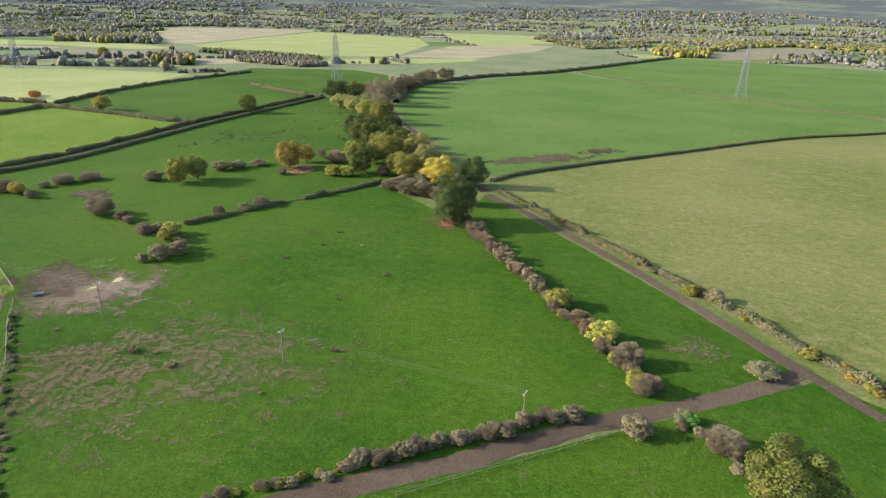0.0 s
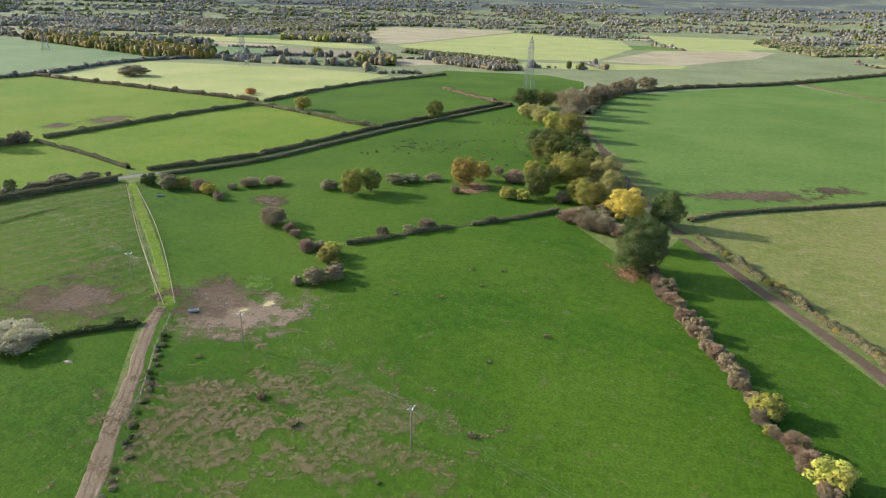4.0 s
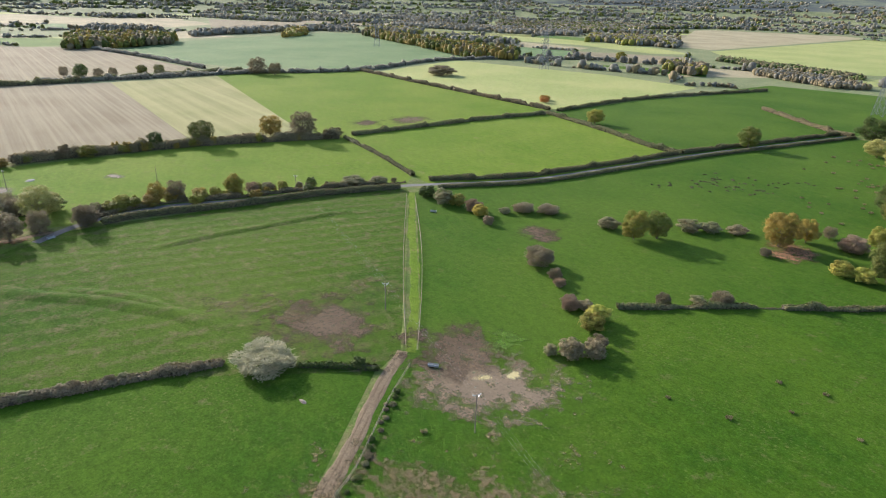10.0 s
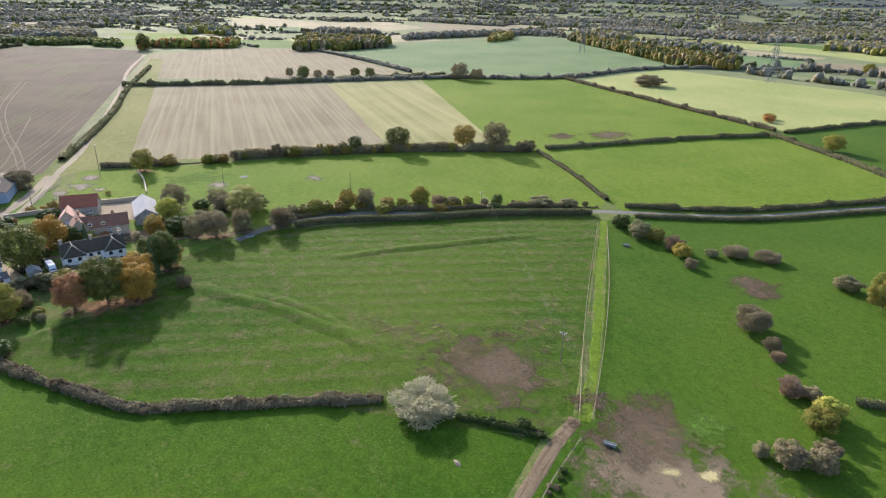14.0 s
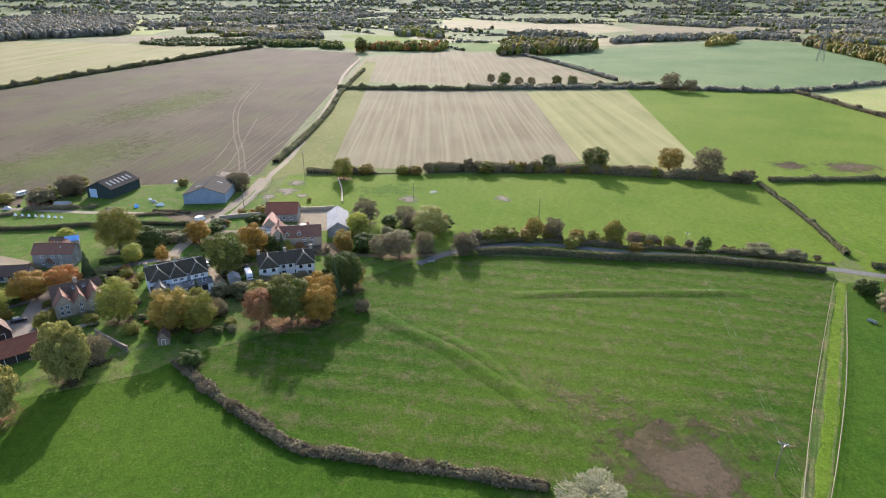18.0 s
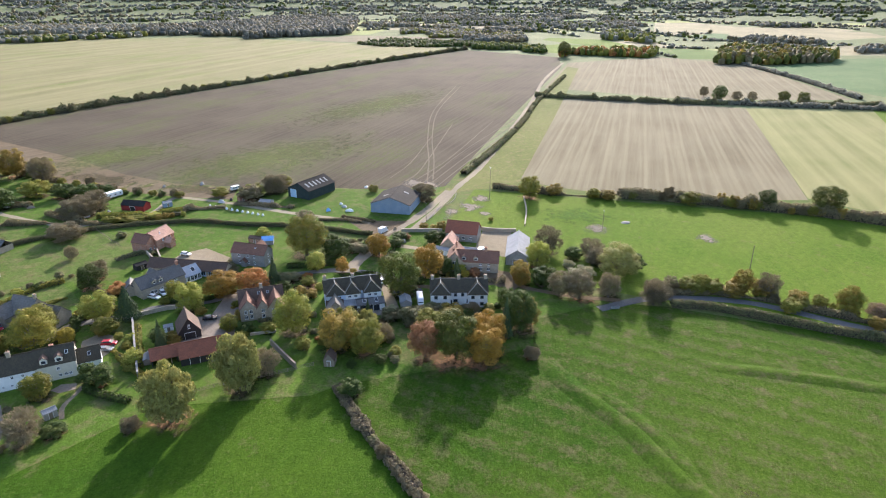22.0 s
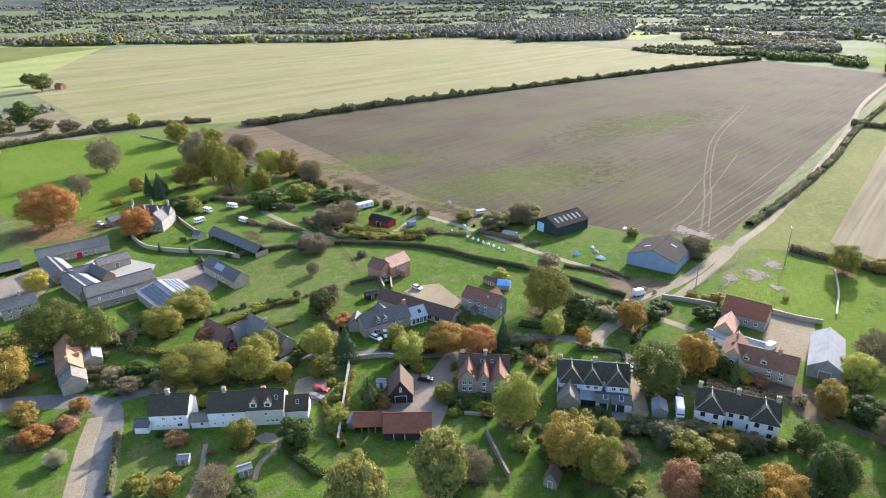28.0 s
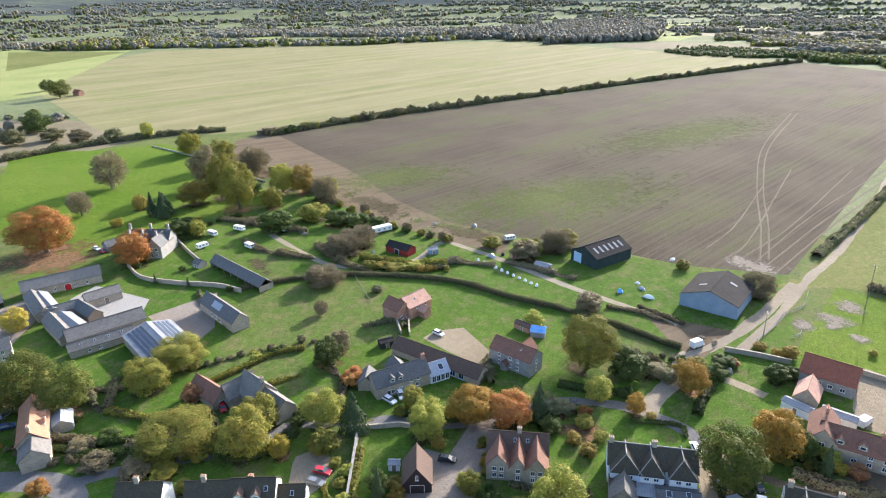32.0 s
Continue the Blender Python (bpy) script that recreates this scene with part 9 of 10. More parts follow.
patch("worn_patch", -399.5, 30.7, 18.2, 12.6, 83, STONY_BLOTCH, 0.157, "pale trampled earth at a track")
patch("worn_patch", 90.3, 368.0, 21.1, 11.5, 25, MUD_BLOTCH, 0.158, "muddy patch at a field edge")
patch("mud_patch", 53.4, 342.3, 53.3, 14.0, 23, MUD_BLOTCH, 0.159, "muddy field edge")
patch("weed_patch", -444.4, -73.9, 124.7, 52.7, 149, WEEDS, 0.160, "thin green weeds in ploughed earth")
patch("weed_patch", -440.6, -172.3, 74.9, 39.6, 148, WEEDS, 0.161, "thin green weeds in ploughed earth")
patch("weed_patch", -646.2, -45.0, 166.9, 50.7, 156, WEEDS, 0.162, "thin green weeds in ploughed earth")
patch("weed_patch", -355.0, 110.2, 22.5, 17.6, 84, NETTLES, 0.163, "rank weeds round a pond")
patch("worn_patch", -338.2, 117.8, 8.1, 7.4, 72, STONY_BLOTCH, 0.164, "pale bare patch")
patch("worn_patch", -169.8, 138.7, 16.5, 10.8, 42, PALE_BLOTCH, 0.165, "thin dry grass")
patch("worn_patch", -156.8, 170.5, 13.1, 9.9, 44, PALE_BLOTCH, 0.166, "thin dry grass")
patch("worn_patch", -52.6, 124.9, 44.0, 34.0, -14, PALE_BLOTCH, 0.167, "thin dry grass")
patch("worn_patch", -74.5, 110.4, 36.0, 26.0, -22, PALE_BLOTCH, 0.168, "thin dry grass")
patch("worn_patch", 61.4, 133.9, 9.8, 9.0, -49, PALE_BLOTCH, 0.169, "thin dry grass")
bank([(-229.0, 90.9), (-216.4, 97.4), (-203.0, 108.4), (-188.9, 116.0), (-176.7, 122.7), (-167.0, 127.6)], 8.0, 0.8, GRASS_RIDGE, "low grassy bank across a pasture")
bank([(-230.6, 135.3), (-228.2, 156.8), (-223.4, 182.8), (-217.1, 216.8)], 7.0, 0.7, GRASS_RIDGE, "low grassy bank across a pasture")
bank([(-217.6, 102.2), (-196.3, 116.8), (-174.6, 122.5), (-161.3, 128.2)], 7.0, 0.6, GRASS_RIDGE, "low grassy bank across a pasture")


# ---- power lines ----
power_pole(16.5, 103.4, 7.1, 60, 1.8, "slim wooden power pole in a field")
power_pole(-35.1, 122.7, 8.7, 60, 1.8, "slim wooden power pole in a field")
power_pole(-86.0, 142.8, 9.7, 60, 1.8, "slim wooden power pole in a field")
power_pole(-140.2, 165.8, 8.7, 50, 1.8, "slim wooden power pole in a field")
power_pole(-256.7, 214.3, 7.1, 50, 1.8, "slim wooden power pole in a field")
power_pole(-300.5, 170.0, 9.7, 20, 0.0, "slim wooden power pole in a field")
power_pole(-338.8, 120.1, 8.9, 20, 1.2, "slim wooden power pole in a field")
power_pole(-340.1, 41.6, 9.2, 20, 1.2, "slim wooden power pole in a field")
power_pole(-377.5, 68.8, 16.4, 20, 1.8, "slim wooden power pole in a field")
wire((16.8, 104.2, 7.0), (-34.8, 123.5, 8.6), 0.8)
wire((16.5, 103.4, 7.0), (-35.1, 122.7, 8.6), 0.8)
wire((16.2, 102.7, 7.0), (-35.4, 122.0, 8.6), 0.8)
wire((-34.8, 123.5, 8.6), (-85.7, 143.5, 9.6), 0.8)
wire((-35.1, 122.7, 8.6), (-86.0, 142.8, 9.6), 0.8)
wire((-35.4, 122.0, 8.6), (-86.3, 142.1, 9.6), 0.8)
wire((-85.7, 143.5, 9.6), (-139.8, 166.6, 8.5), 0.8)
wire((-86.0, 142.8, 9.6), (-140.2, 165.8, 8.5), 0.8)
wire((-86.3, 142.1, 9.6), (-140.5, 165.1, 8.5), 0.8)
wire((-139.8, 166.6, 8.5), (-256.4, 215.0, 6.9), 0.8)
wire((-140.2, 165.8, 8.5), (-256.7, 214.3, 6.9), 0.8)
wire((-140.5, 165.1, 8.5), (-257.0, 213.6, 6.9), 0.8)
tower = pylon(-120.0, 700.0, 52.0, 75.0)
for x, y, turn in ((-495.0, 745.0, 60.0), (301.0, 663.0, 80.0), (-870.0, 790.0, 60.0)):
    copy_thing(tower, pose(x, y, 0, 0, 0, turn))


# ---- distance: patchwork of fields, hedges and woods ----
def forest(name, places, radius, high, leaves, clumps, label, sides=6):
    """Far trees standing close together: each an uneven dome with loose leaf clumps round it, of one of several kinds."""
    leaves = (leaves,) if isinstance(leaves, str) else leaves
    rng = np.random.default_rng(len(places) + int(abs(places[0][0])))
    p = np.asarray(places, float)
    n = len(p)
    r, h = radius * rng.uniform(0.6, 1.3, n), high * rng.uniform(0.6, 1.3, n)
    z = terrain(p[:, 0], p[:, 1])
    kind = rng.integers(0, len(leaves), n)
    turn = rng.uniform(0, 2 * np.pi, n)
    dome = np.empty((n, 3 * sides + 1, 3))
    for k, (wide, up) in enumerate(((0.8, 0.12), (1.0, 0.55), (0.66, 0.86))):
        a = turn[:, None] + 2 * np.pi * (np.arange(sides) + 0.5 * (k % 2)) / sides + rng.normal(0, 0.15, (n, sides))
        w = r[:, None] * wide * rng.uniform(0.75, 1.25, (n, sides))
        dome[:, k * sides:(k + 1) * sides] = np.stack([p[:, :1] + w * np.cos(a), p[:, 1:] + w * np.sin(a), z[:, None] + h[:, None] * up * rng.uniform(0.85, 1.15, (n, sides))], 2)
    dome[:, -1] = np.stack([p[:, 0], p[:, 1], z + h], 1)
    j = np.arange(sides)
    i = (j + 1) % sides
    quads = np.concatenate([np.stack([k * sides + j, k * sides + i, (k + 1) * sides + i, (k + 1) * sides + j], 1) for k in (0, 1)])
    caps = np.stack([2 * sides + j, 2 * sides + i, np.full(sides, 3 * sides)], 1)
    first = (np.arange(n) * (3 * sides + 1))[:, None, None]
    quads, caps = (first + quads).reshape(-1, 4), (first + caps).reshape(-1, 3)
    d = unit(rng.normal(size=(n, clumps, 3)) + (0, 0, 0.7))
    at = np.empty((n, clumps, 3))
    at[..., :2] = p[:, None] + d[..., :2] * r[:, None, None] * rng.uniform(0.85, 1.2, (n, clumps, 1))
    at[..., 2] = z[:, None] + np.maximum(0.3, h[:, None] * (0.58 + 0.45 * d[..., 2]))
    tufts = leaf_corners(rng, at.reshape(-1, 3), unit(d + 0.35 * rng.normal(size=d.shape)).reshape(-1, 3), np.repeat(0.62 * r, clumps))
    loose = n * (3 * sides + 1) + np.arange(len(tufts)).reshape(-1, 4)
    verts = np.concatenate([dome.reshape(-1, 3), tufts])
    corners = np.concatenate([quads.ravel(), loose.ravel(), caps.ravel()])
    count = np.r_[np.full(len(quads) + len(loose), 4), np.full(len(caps), 3)]
    me = bpy.data.meshes.new(name)
    me.vertices.add(len(verts))
    me.vertices.foreach_set("co", verts.astype(np.float32).ravel())
    me.loops.add(len(corners))
    me.loops.foreach_set("vertex_index", corners.astype(np.int32))
    me.polygons.add(len(count))
    me.polygons.foreach_set("loop_start", np.r_[0, np.cumsum(count)[:-1]].astype(np.int32))
    me.polygons.foreach_set("material_index", np.r_[np.repeat(kind, 2 * sides), np.repeat(kind, clumps), np.repeat(kind, sides)].astype(np.int32))
    me.polygons.foreach_set("use_smooth", np.r_[np.ones(len(quads), bool), np.zeros(len(loose), bool), np.ones(len(caps), bool)])
    for q in leaves:
        me.materials.append(LEAF[q])
    me.update(calc_edges=True)
    return tagged(new(name, me), label, "wood", "", "stuff")


def inside(q, xy):
    """Which of the places lie in the outline q."""
    a, b = q, np.roll(q, -1, 0)
    x, y = xy[:, :1], xy[:, 1:]
    up = (a[:, 1] > y) != (b[:, 1] > y)
    left = x < a[:, 0] + (y - a[:, 1]) * (b[:, 0] - a[:, 0]) / np.where(a[:, 1] == b[:, 1], 1e-9, b[:, 1] - a[:, 1])
    return (up & left).sum(1) % 2 == 1


def wood(corners, leaves, high, label):
    """A wood that fills an outline, with a few clearings and stragglers."""
    q = np.array(corners, float)
    FIELDS.append(q)
    rng = np.random.default_rng(int(abs(q[0, 0] + q[0, 1])))
    dist = np.hypot(*(q.mean(0) - (-150, 100)))
    each = (42 if dist < 1200 else 62 if dist < 1700 else 105) * (0.5 if high < 8 else 1)
    (x0, y0), (x1, y1) = q.min(0), q.max(0)
    xy = rng.uniform((x0, y0), (x1, y1), (int((x1 - x0) * (y1 - y0) / each), 2))
    xy = xy[inside(q, xy)] + rng.normal(0, 2, (1, 2))
    thin = np.sin(xy[:, 0] * 0.031 + q[0, 0]) + np.sin(xy[:, 1] * 0.037 + xy[:, 0] * 0.011)
    xy = xy[thin < 1.45]
    if len(xy):
        forest("wood", xy, 0.62 * each ** 0.5 + 0.03 * high, high, leaves, 6 if dist < 1200 else 3, label, 7 if dist < 1200 else 6)


field("far_field", [(-1153, -2102), (-1330, -2013), (-1389, -1979), (-1269, -1819), (-1107, -1850), (-1018, -1846)], STUBBLE, 0.0940, "distant bare brown field")
field("far_field", [(-1658, -1793), (-1811, -1660), (-2013, -1445), (-2298, -1014), (-2023, -919), (-1926, -1544), (-1778, -1690), (-1642, -1805)], GRASS_BRIGHT, 0.0946, "distant bright green field")
field("far_field", [(-678, -1144), (-746, -1178), (-864, -1246), (-1016, -1317), (-906, -1615)], GRASS_OLIVE, 0.0958, "dark green distant crop")
field("far_field", [(-1339, -1436), (-1430, -1229), (-1461, -1059), (-1390, -1001), (-1272, -1355)], STRAW, 0.0964, "pale strip of rough grass between tree belts")
field("far_field", [(-1490, -375), (-1589, -293), (-1548, -117), (-1414, -25), (-1370, -208), (-1431, -356)], STUBBLE, 0.0970, "distant bare field beside a village")
field("far_field", [(-1474, 132), (-1401, 174), (-1187, 301), (-1261, 315), (-1492, 255), (-1546, 147)], GRASS_BRIGHT, 0.0976, "bright green meadow beyond a ploughed field")
field("far_field", [(-1193, 125), (-1165, 157), (-1102, 280), (-1143, 292), (-1299, 252), (-1370, 172), (-1346, 132)], GRASS_BRIGHT, 0.0982, "bright green meadow beyond a ploughed field")
field("far_field", [(-1780, 416), (-1704, 574), (-1541, 721), (-1568, 836), (-1709, 905), (-1852, 717), (-2227, 631), (-2243, 507)], STRAW, 0.0988, "distant pale stubble field")
field("far_field", [(-1485, 809), (-1344, 977), (-1618, 1164), (-1875, 1005)], STUBBLE, 0.0994, "distant brown field")
field("far_field", [(-2523, 575), (-1987, 1216), (-2222, 1350), (-2467, 799), (-2519, 596)], GRASS_PALE, 0.1000, "distant pale green field")
field("far_field", [(-2029, 677), (-1783, 915), (-1607, 878), (-1498, 725), (-1605, 542)], STRAW, 0.1006, "distant pale stubble field")
field("far_field", [(-1238, 1326), (-1286, 1543), (-1226, 1532), (-1375, 1713), (-1422, 1542)], GRASS_PALE, 0.1012, "distant pale pasture")
field("far_field", [(-997, 1288), (-854, 1314), (-612, 1278), (-488, 1184), (-548, 1129), (-728, 1188), (-891, 1154)], GRASS_PALE, 0.1018, "pale rough pasture between hedges")
field("far_field", [(-493, 862), (-409, 904), (-347, 894), (-331, 853), (-448, 848)], GRASS_SMOOTH, 0.1024, "green pasture between hedges")
field("far_field", [(1013, 2102), (1310, 2030), (1177, 2124), (1077, 2186)], STUBBLE, 0.1030, "distant grey-brown field")
field("far_field", [(550, 1920), (835, 2152), (913, 2274), (672, 2220)], GRASS_SMOOTH, 0.1036, "green paddock beyond fields")
wood([(-1017, 356), (-1015, 431), (-1047, 521), (-1120, 562), (-1204, 514), (-1246, 428)], ("olive", "amber", "oak", "dun"), 13, "golden autumn wood beyond stubble fields")
wood([(-1120, 960), (-963, 901), (-835, 851), (-730, 810), (-659, 778), (-593, 816), (-638, 882), (-738, 902), (-838, 925), (-1001, 965), (-1159, 1014)], ("amber", "olive", "amber", "dun", "oak"), 12, "long strip of golden autumn trees between fields")
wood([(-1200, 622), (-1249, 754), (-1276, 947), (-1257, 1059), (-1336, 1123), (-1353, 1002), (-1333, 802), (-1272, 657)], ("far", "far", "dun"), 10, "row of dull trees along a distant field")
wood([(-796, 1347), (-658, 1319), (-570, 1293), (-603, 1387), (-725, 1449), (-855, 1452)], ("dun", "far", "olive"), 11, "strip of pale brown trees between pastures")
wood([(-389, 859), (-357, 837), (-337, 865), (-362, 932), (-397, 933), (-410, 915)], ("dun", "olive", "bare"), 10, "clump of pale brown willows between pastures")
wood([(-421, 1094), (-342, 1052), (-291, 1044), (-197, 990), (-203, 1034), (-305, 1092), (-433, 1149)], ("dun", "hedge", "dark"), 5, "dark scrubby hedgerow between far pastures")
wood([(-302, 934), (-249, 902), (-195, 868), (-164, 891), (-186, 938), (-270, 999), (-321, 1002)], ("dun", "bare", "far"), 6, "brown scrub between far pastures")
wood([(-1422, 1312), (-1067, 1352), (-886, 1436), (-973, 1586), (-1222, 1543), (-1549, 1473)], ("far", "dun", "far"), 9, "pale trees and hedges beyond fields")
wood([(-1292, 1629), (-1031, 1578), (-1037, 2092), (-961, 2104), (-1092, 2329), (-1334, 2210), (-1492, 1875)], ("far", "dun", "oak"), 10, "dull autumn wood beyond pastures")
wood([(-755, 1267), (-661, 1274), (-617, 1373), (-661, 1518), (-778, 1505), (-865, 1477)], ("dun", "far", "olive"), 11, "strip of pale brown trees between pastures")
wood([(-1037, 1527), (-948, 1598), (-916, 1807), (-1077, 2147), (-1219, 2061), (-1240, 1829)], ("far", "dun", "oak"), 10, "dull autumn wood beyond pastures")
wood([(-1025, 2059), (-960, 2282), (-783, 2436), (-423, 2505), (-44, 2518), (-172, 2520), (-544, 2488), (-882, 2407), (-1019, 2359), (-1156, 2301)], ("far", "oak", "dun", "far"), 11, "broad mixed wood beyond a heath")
wood([(263, 2048), (293, 1661), (322, 1526), (524, 1724), (577, 1902), (386, 1768), (336, 2384)], ("hedge", "dun", "dark"), 6, "dark tall hedgerow between pastures")
wood([(424, 1387), (452, 1295), (510, 1302), (586, 1474), (525, 1508), (488, 1558)], ("olive", "amber", "lime", "dun"), 12, "clump of golden and olive trees at a field corner")
wood([(628, 1576), (833, 1821), (1018, 1971), (1066, 1876), (1104, 1670), (1314, 1993), (1187, 2117), (985, 2160), (735, 1830)], ("dun", "olive", "oak"), 9, "belt of brown trees beside a field")
wood([(474, 1878), (678, 2062), (817, 1932), (1029, 2214), (1134, 2151), (1011, 2223), (997, 2231), (947, 2257), (756, 2344), (560, 2151)], ("dun", "far", "olive"), 7, "scrubby trees round distant sheds")
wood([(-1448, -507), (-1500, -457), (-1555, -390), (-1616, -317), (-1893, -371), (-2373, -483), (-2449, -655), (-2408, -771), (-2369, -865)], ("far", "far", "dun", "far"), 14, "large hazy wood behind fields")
wood([(-1375, -227), (-1331, -121), (-1287, -8), (-1235, 5), (-1193, 120), (-1265, 125), (-1339, 0), (-1403, -132), (-1434, -237)], ("dark", "oak", "hedge"), 7, "row of dark trees at a field edge")
wood([(-1084, 151), (-1141, 169), (-1101, 289), (-1185, 316), (-1175, 235), (-1165, 157)], ("olive", "rust", "oak"), 11, "mixed trees beside a bright meadow")
wood([(-1638, -203), (-1585, -111), (-1572, -25), (-1482, 85), (-1636, 86), (-1744, -36), (-1759, -131), (-1772, -225)], ("far", "olive", "dun"), 8, "pale trees round a distant village")
wood([(-1492, 255), (-1375, 337), (-1513, 364), (-1646, 315), (-1652, 274)], ("olive", "far", "oak"), 12, "rounded trees beyond a meadow")
wood([(-1113, 763), (-1150, 844), (-1282, 935), (-1350, 940)], ("amber", "olive"), 10, "distant tall trees beside a field")
wood([(-1187, 1043), (-1082, 1107), (-1232, 1253), (-1348, 1191)], ("dun", "far", "olive"), 9, "dull scrub and trees beyond a field")
wood([(-958, -1568), (-1005, -1440), (-1076, -1343), (-1246, -1574), (-1190, -1746), (-1069, -1697)], ("olive", "oak", "far", "dun"), 13, "dark mixed wood beyond a wheat field")
wood([(-1103, -1371), (-1153, -1230), (-1177, -1162), (-1252, -1056), (-1321, -910), (-1509, -772), (-1584, -817), (-1400, -973), (-1343, -1144), (-1277, -1275), (-1334, -1452), (-1318, -1664)], ("oak", "far", "olive", "far"), 10, "long dark tree belt behind a wheat field")
wood([(-1409, -1544), (-1509, -1396), (-1561, -1225), (-1577, -998), (-1668, -867), (-1868, -987), (-1876, -1214), (-1758, -1399), (-1704, -1599), (-1630, -1815)], ("far", "far", "dun"), 12, "long belt of distant woodland")
wood([(-1546, -794), (-1542, -671), (-1510, -525), (-1554, -396), (-1656, -323), (-2140, -447), (-2244, -620), (-2128, -788), (-1903, -857), (-1814, -954)], ("far", "far", "dun", "far"), 14, "large hazy wood behind fields")
wood([(-1519, -113), (-1521, -24), (-1646, -23), (-1687, -113)], ("olive", "far", "dun"), 8, "pale trees round a distant village")
wood([(-1249, -4), (-1229, 35), (-1196, 78), (-1161, 122), (-1232, 124), (-1283, 78), (-1313, 31), (-1319, -5)], ("oak", "dark", "olive"), 8, "dark trees at the far end of a ploughed field")
wood([(-1336, -230), (-1286, -171), (-1275, -88), (-1304, -16), (-1357, -20), (-1338, -97), (-1365, -187), (-1384, -242)], ("dark", "oak", "hedge"), 5, "dark hedge with trees behind a wheat field")
KEPT = list(FIELDS)


def taken(x, y):
    """Whether a place lies in the fields set out above."""
    for q in KEPT:
        a, b = q, np.roll(q, -1, 0)
        up = (a[:, 1] > y) != (b[:, 1] > y)
        if up.any() and (x < a[up, 0] + (y - a[up, 1]) * (b[up, 0] - a[up, 0]) / (b[up, 1] - a[up, 1])).sum() % 2:
            return True
    return False


rng = np.random.default_rng(77)
AX, AY = np.array([math.cos(radians(18)), math.sin(radians(18))]), np.array([-math.sin(radians(18)), math.cos(radians(18))])
node = {(i, j): np.array([-150.0, 100.0]) + 165 * ((i + rng.uniform(-0.3, 0.3)) * AX + 0.8 * (j + rng.uniform(-0.3, 0.3)) * AY) for i in range(-19, 20) for j in range(-24, 25)}
COVERS = [(GRASS_FAR, "dull green"), (GRASS_PALE, "pale green"), (GRASS_FAR, "dull green"), (GRASS_OLIVE, "olive green"), (STRAW, "straw coloured"), (GRASS_FAR, "dull green"), (GRASS_BLUE, "bluish green"), (STUBBLE, "brown stubble"), (GRASS_CROP, "green"), (GRASS_PALE, "pale green")]
sheets, lines, clumps = [], [], []
for (i, j), p in node.items():
    if (i + 1, j + 1) not in node:
        continue
    quad = [p, node[i + 1, j], node[i + 1, j + 1], node[i, j + 1]]
    mid = np.mean(quad, 0)
    dist = math.hypot(mid[0] + 150, mid[1] - 100)
    ahead = math.degrees(math.atan2(mid[0] + 60, mid[1] - 60))
    if dist < 300 or dist > 2450 or not (-165 < ahead < 45):
        continue
    spots = [mid] + [0.75 * q + 0.25 * mid for q in quad] + [0.5 * (quad[k] + quad[(k + 1) % 4]) for k in range(4)]
    if taken(*mid) or sum(taken(*s) for s in spots) > 4:
        continue
    if dist > 850 and rng.uniform() < (0.25 if dist < 1300 else 0.5) and not any(taken(*s) for s in spots):
        clumps.append((quad, dist))
    else:
        sheets.append(([0.97 * q + 0.03 * mid for q in quad], int(rng.integers(0, 10))))
    for a, b in ((quad[0], quad[1]), (quad[0], quad[3])):
        free = [s for s in np.linspace(0, 1, 9) if not taken(*(a + (b - a) * s))]
        if len(free) > 3 and len(free) == round((free[-1] - free[0]) * 8) + 1:
            lines.append((a + (b - a) * free[0], a + (b - a) * free[-1], dist))
for k, (shape, pick) in enumerate(sheets):
    field("far_field", [tuple(q) for q in shape], COVERS[pick][0], 0.012 + 0.0008 * (k % 20), "distant " + COVERS[pick][1] + " field")
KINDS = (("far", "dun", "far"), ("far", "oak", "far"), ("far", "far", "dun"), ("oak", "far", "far"))
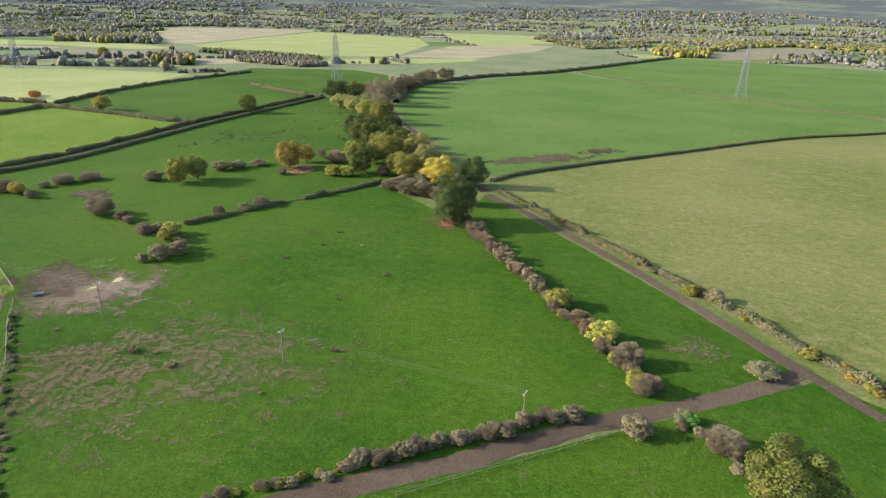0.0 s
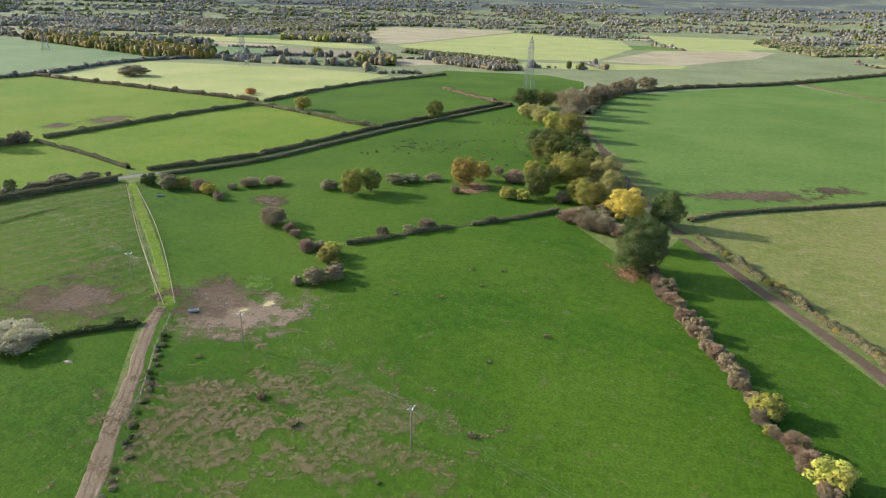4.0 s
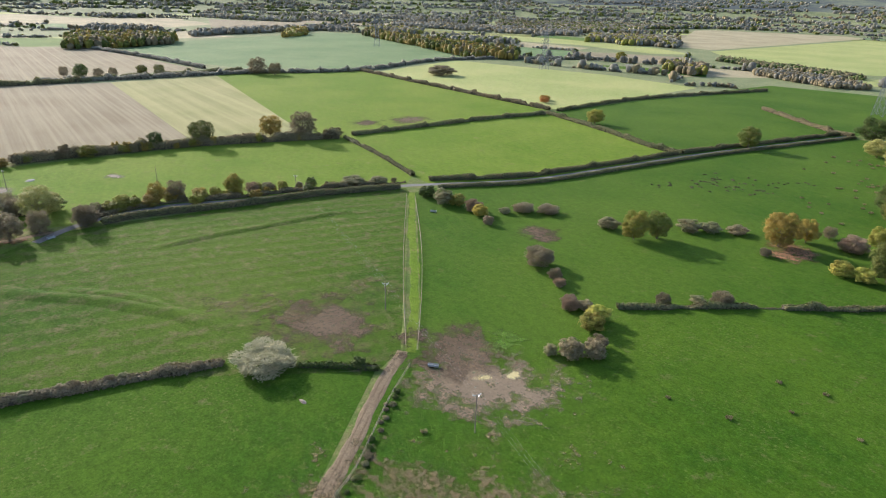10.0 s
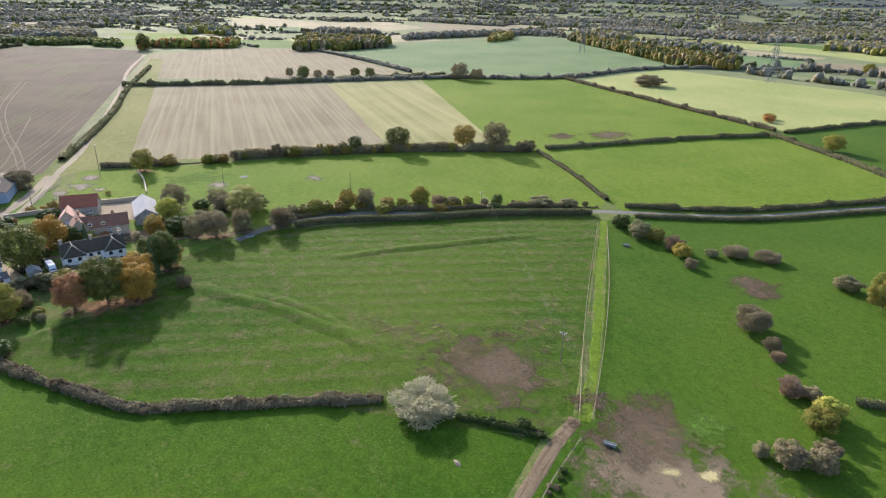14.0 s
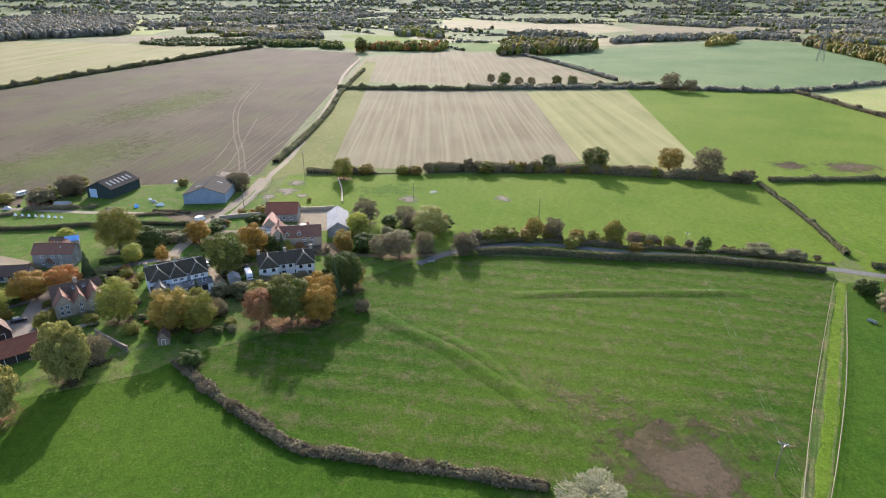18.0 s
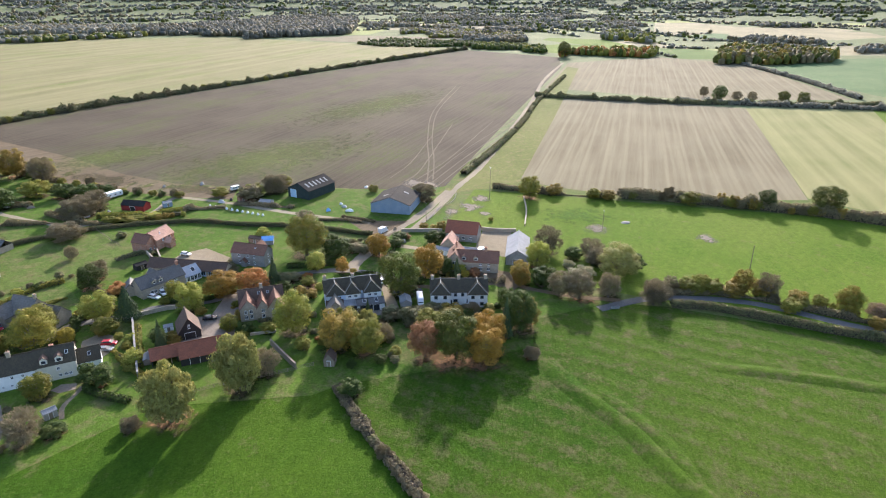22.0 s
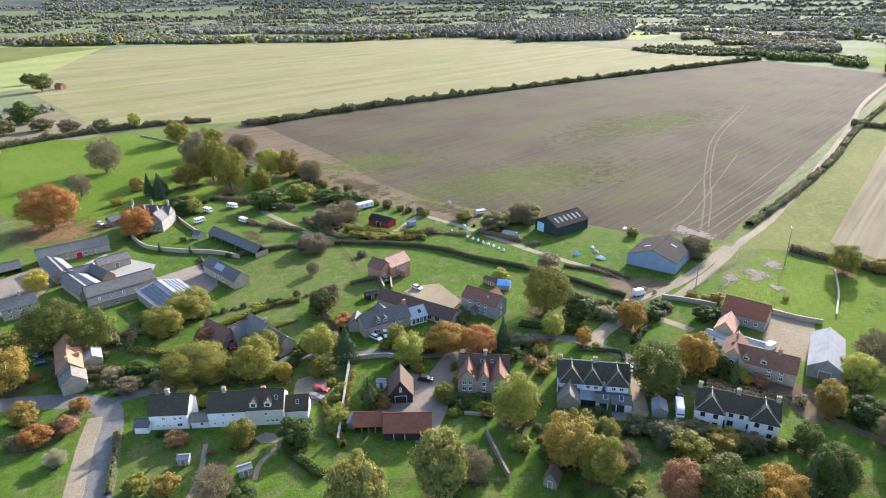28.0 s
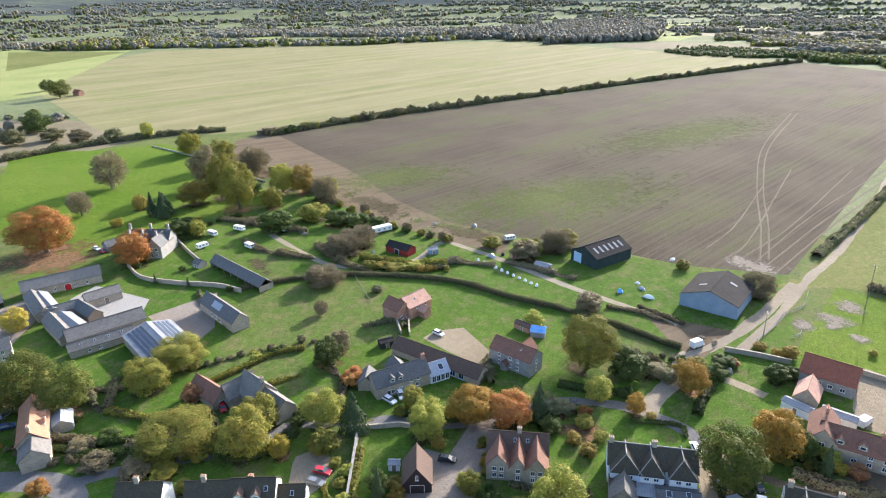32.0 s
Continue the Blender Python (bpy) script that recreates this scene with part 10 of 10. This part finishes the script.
for a, b, dist in lines:
    n = int(np.linalg.norm(b - a) / (3.4 if dist < 1200 else 5.0))
    s = np.sort(rng.uniform(0, 1, n))
    if rng.uniform() < 0.3:
        s = s[(s * 6 % 1) < 0.75]
    bend = rng.normal(0, 7, 2)
    run = a + (b - a) * s[:, None] + bend * (4 * s * (1 - s))[:, None] + rng.normal(0, 1.2, (len(s), 2))
    leaves = KINDS[int(rng.integers(0, 4))]
    if len(run):
        forest("far_hedge", run, 2.9 if dist < 1200 else 3.9, 4.0, leaves, 3, "distant brown and green field hedge", 5)
    tall = run[rng.uniform(size=len(run)) < rng.choice((0.05, 0.15, 0.4))]
    if len(tall):
        forest("far_hedge_trees", tall, 4.6, 9.5, leaves, 5, "distant trees standing in a hedge")
for quad, dist in clumps:
    u = rng.uniform(0, 1, (260 if dist < 1300 else 170, 2))
    u = u[np.hypot(u[:, 0] - 0.5, (u[:, 1] - 0.5) * rng.uniform(0.9, 2.0)) < rng.uniform(0.4, 0.7)]
    spots = [quad[0] * (1 - x) * (1 - y) + quad[1] * x * (1 - y) + quad[2] * x * y + quad[3] * (1 - x) * y for x, y in u]
    if spots:
        forest("wood", spots, 5.6, 10.0, KINDS[int(rng.integers(0, 4))], 5, "distant autumn wood of mixed trees")
for k in range(13):
    r0 = 2380 + 70 * k
    spots = {}
    turn = rng.uniform(0, 6.28, 3)
    for a in np.arange(radians(42), radians(258), 10.0 / r0):
        cover = math.sin(9 * a + turn[0]) + math.sin(23 * a + turn[1]) + 0.7 * math.sin(51 * a + turn[2])
        if cover > -0.2 - 0.05 * k:
            r = r0 + rng.normal(0, 18)
            spots.setdefault(int(a * 2), []).append((-150 + r * math.cos(a), 100 + r * math.sin(a)))
    for key, some in spots.items():
        forest("wood", some, 7.5, 12.0, KINDS[(key + k) % 4], 3, "woodland on distant hills")

# ---- far hills in the haze ----
bm = bmesh.new()
rings = []
for r in (2960, 3100, 3300, 3600, 3900, 4200, 4500, 4800, 5100):
    rings.append([bm.verts.new((-150 + r * math.cos(a), 100 + r * math.sin(a), float(terrain(-150 + r * math.cos(a), 100 + r * math.sin(a))) + (4 if r > 2960 else -1))) for a in (radians(20 + 2 * k) for k in range(131))])
for a, b in zip(rings, rings[1:]):
    for k in range(130):
        bm.faces.new((a[k], b[k], b[k + 1], a[k + 1]))
tagged(part("backdrop", bm, FAR_HILLS), "hazy blue-grey wooded hills on the horizon", "backdrop", "", "structure")
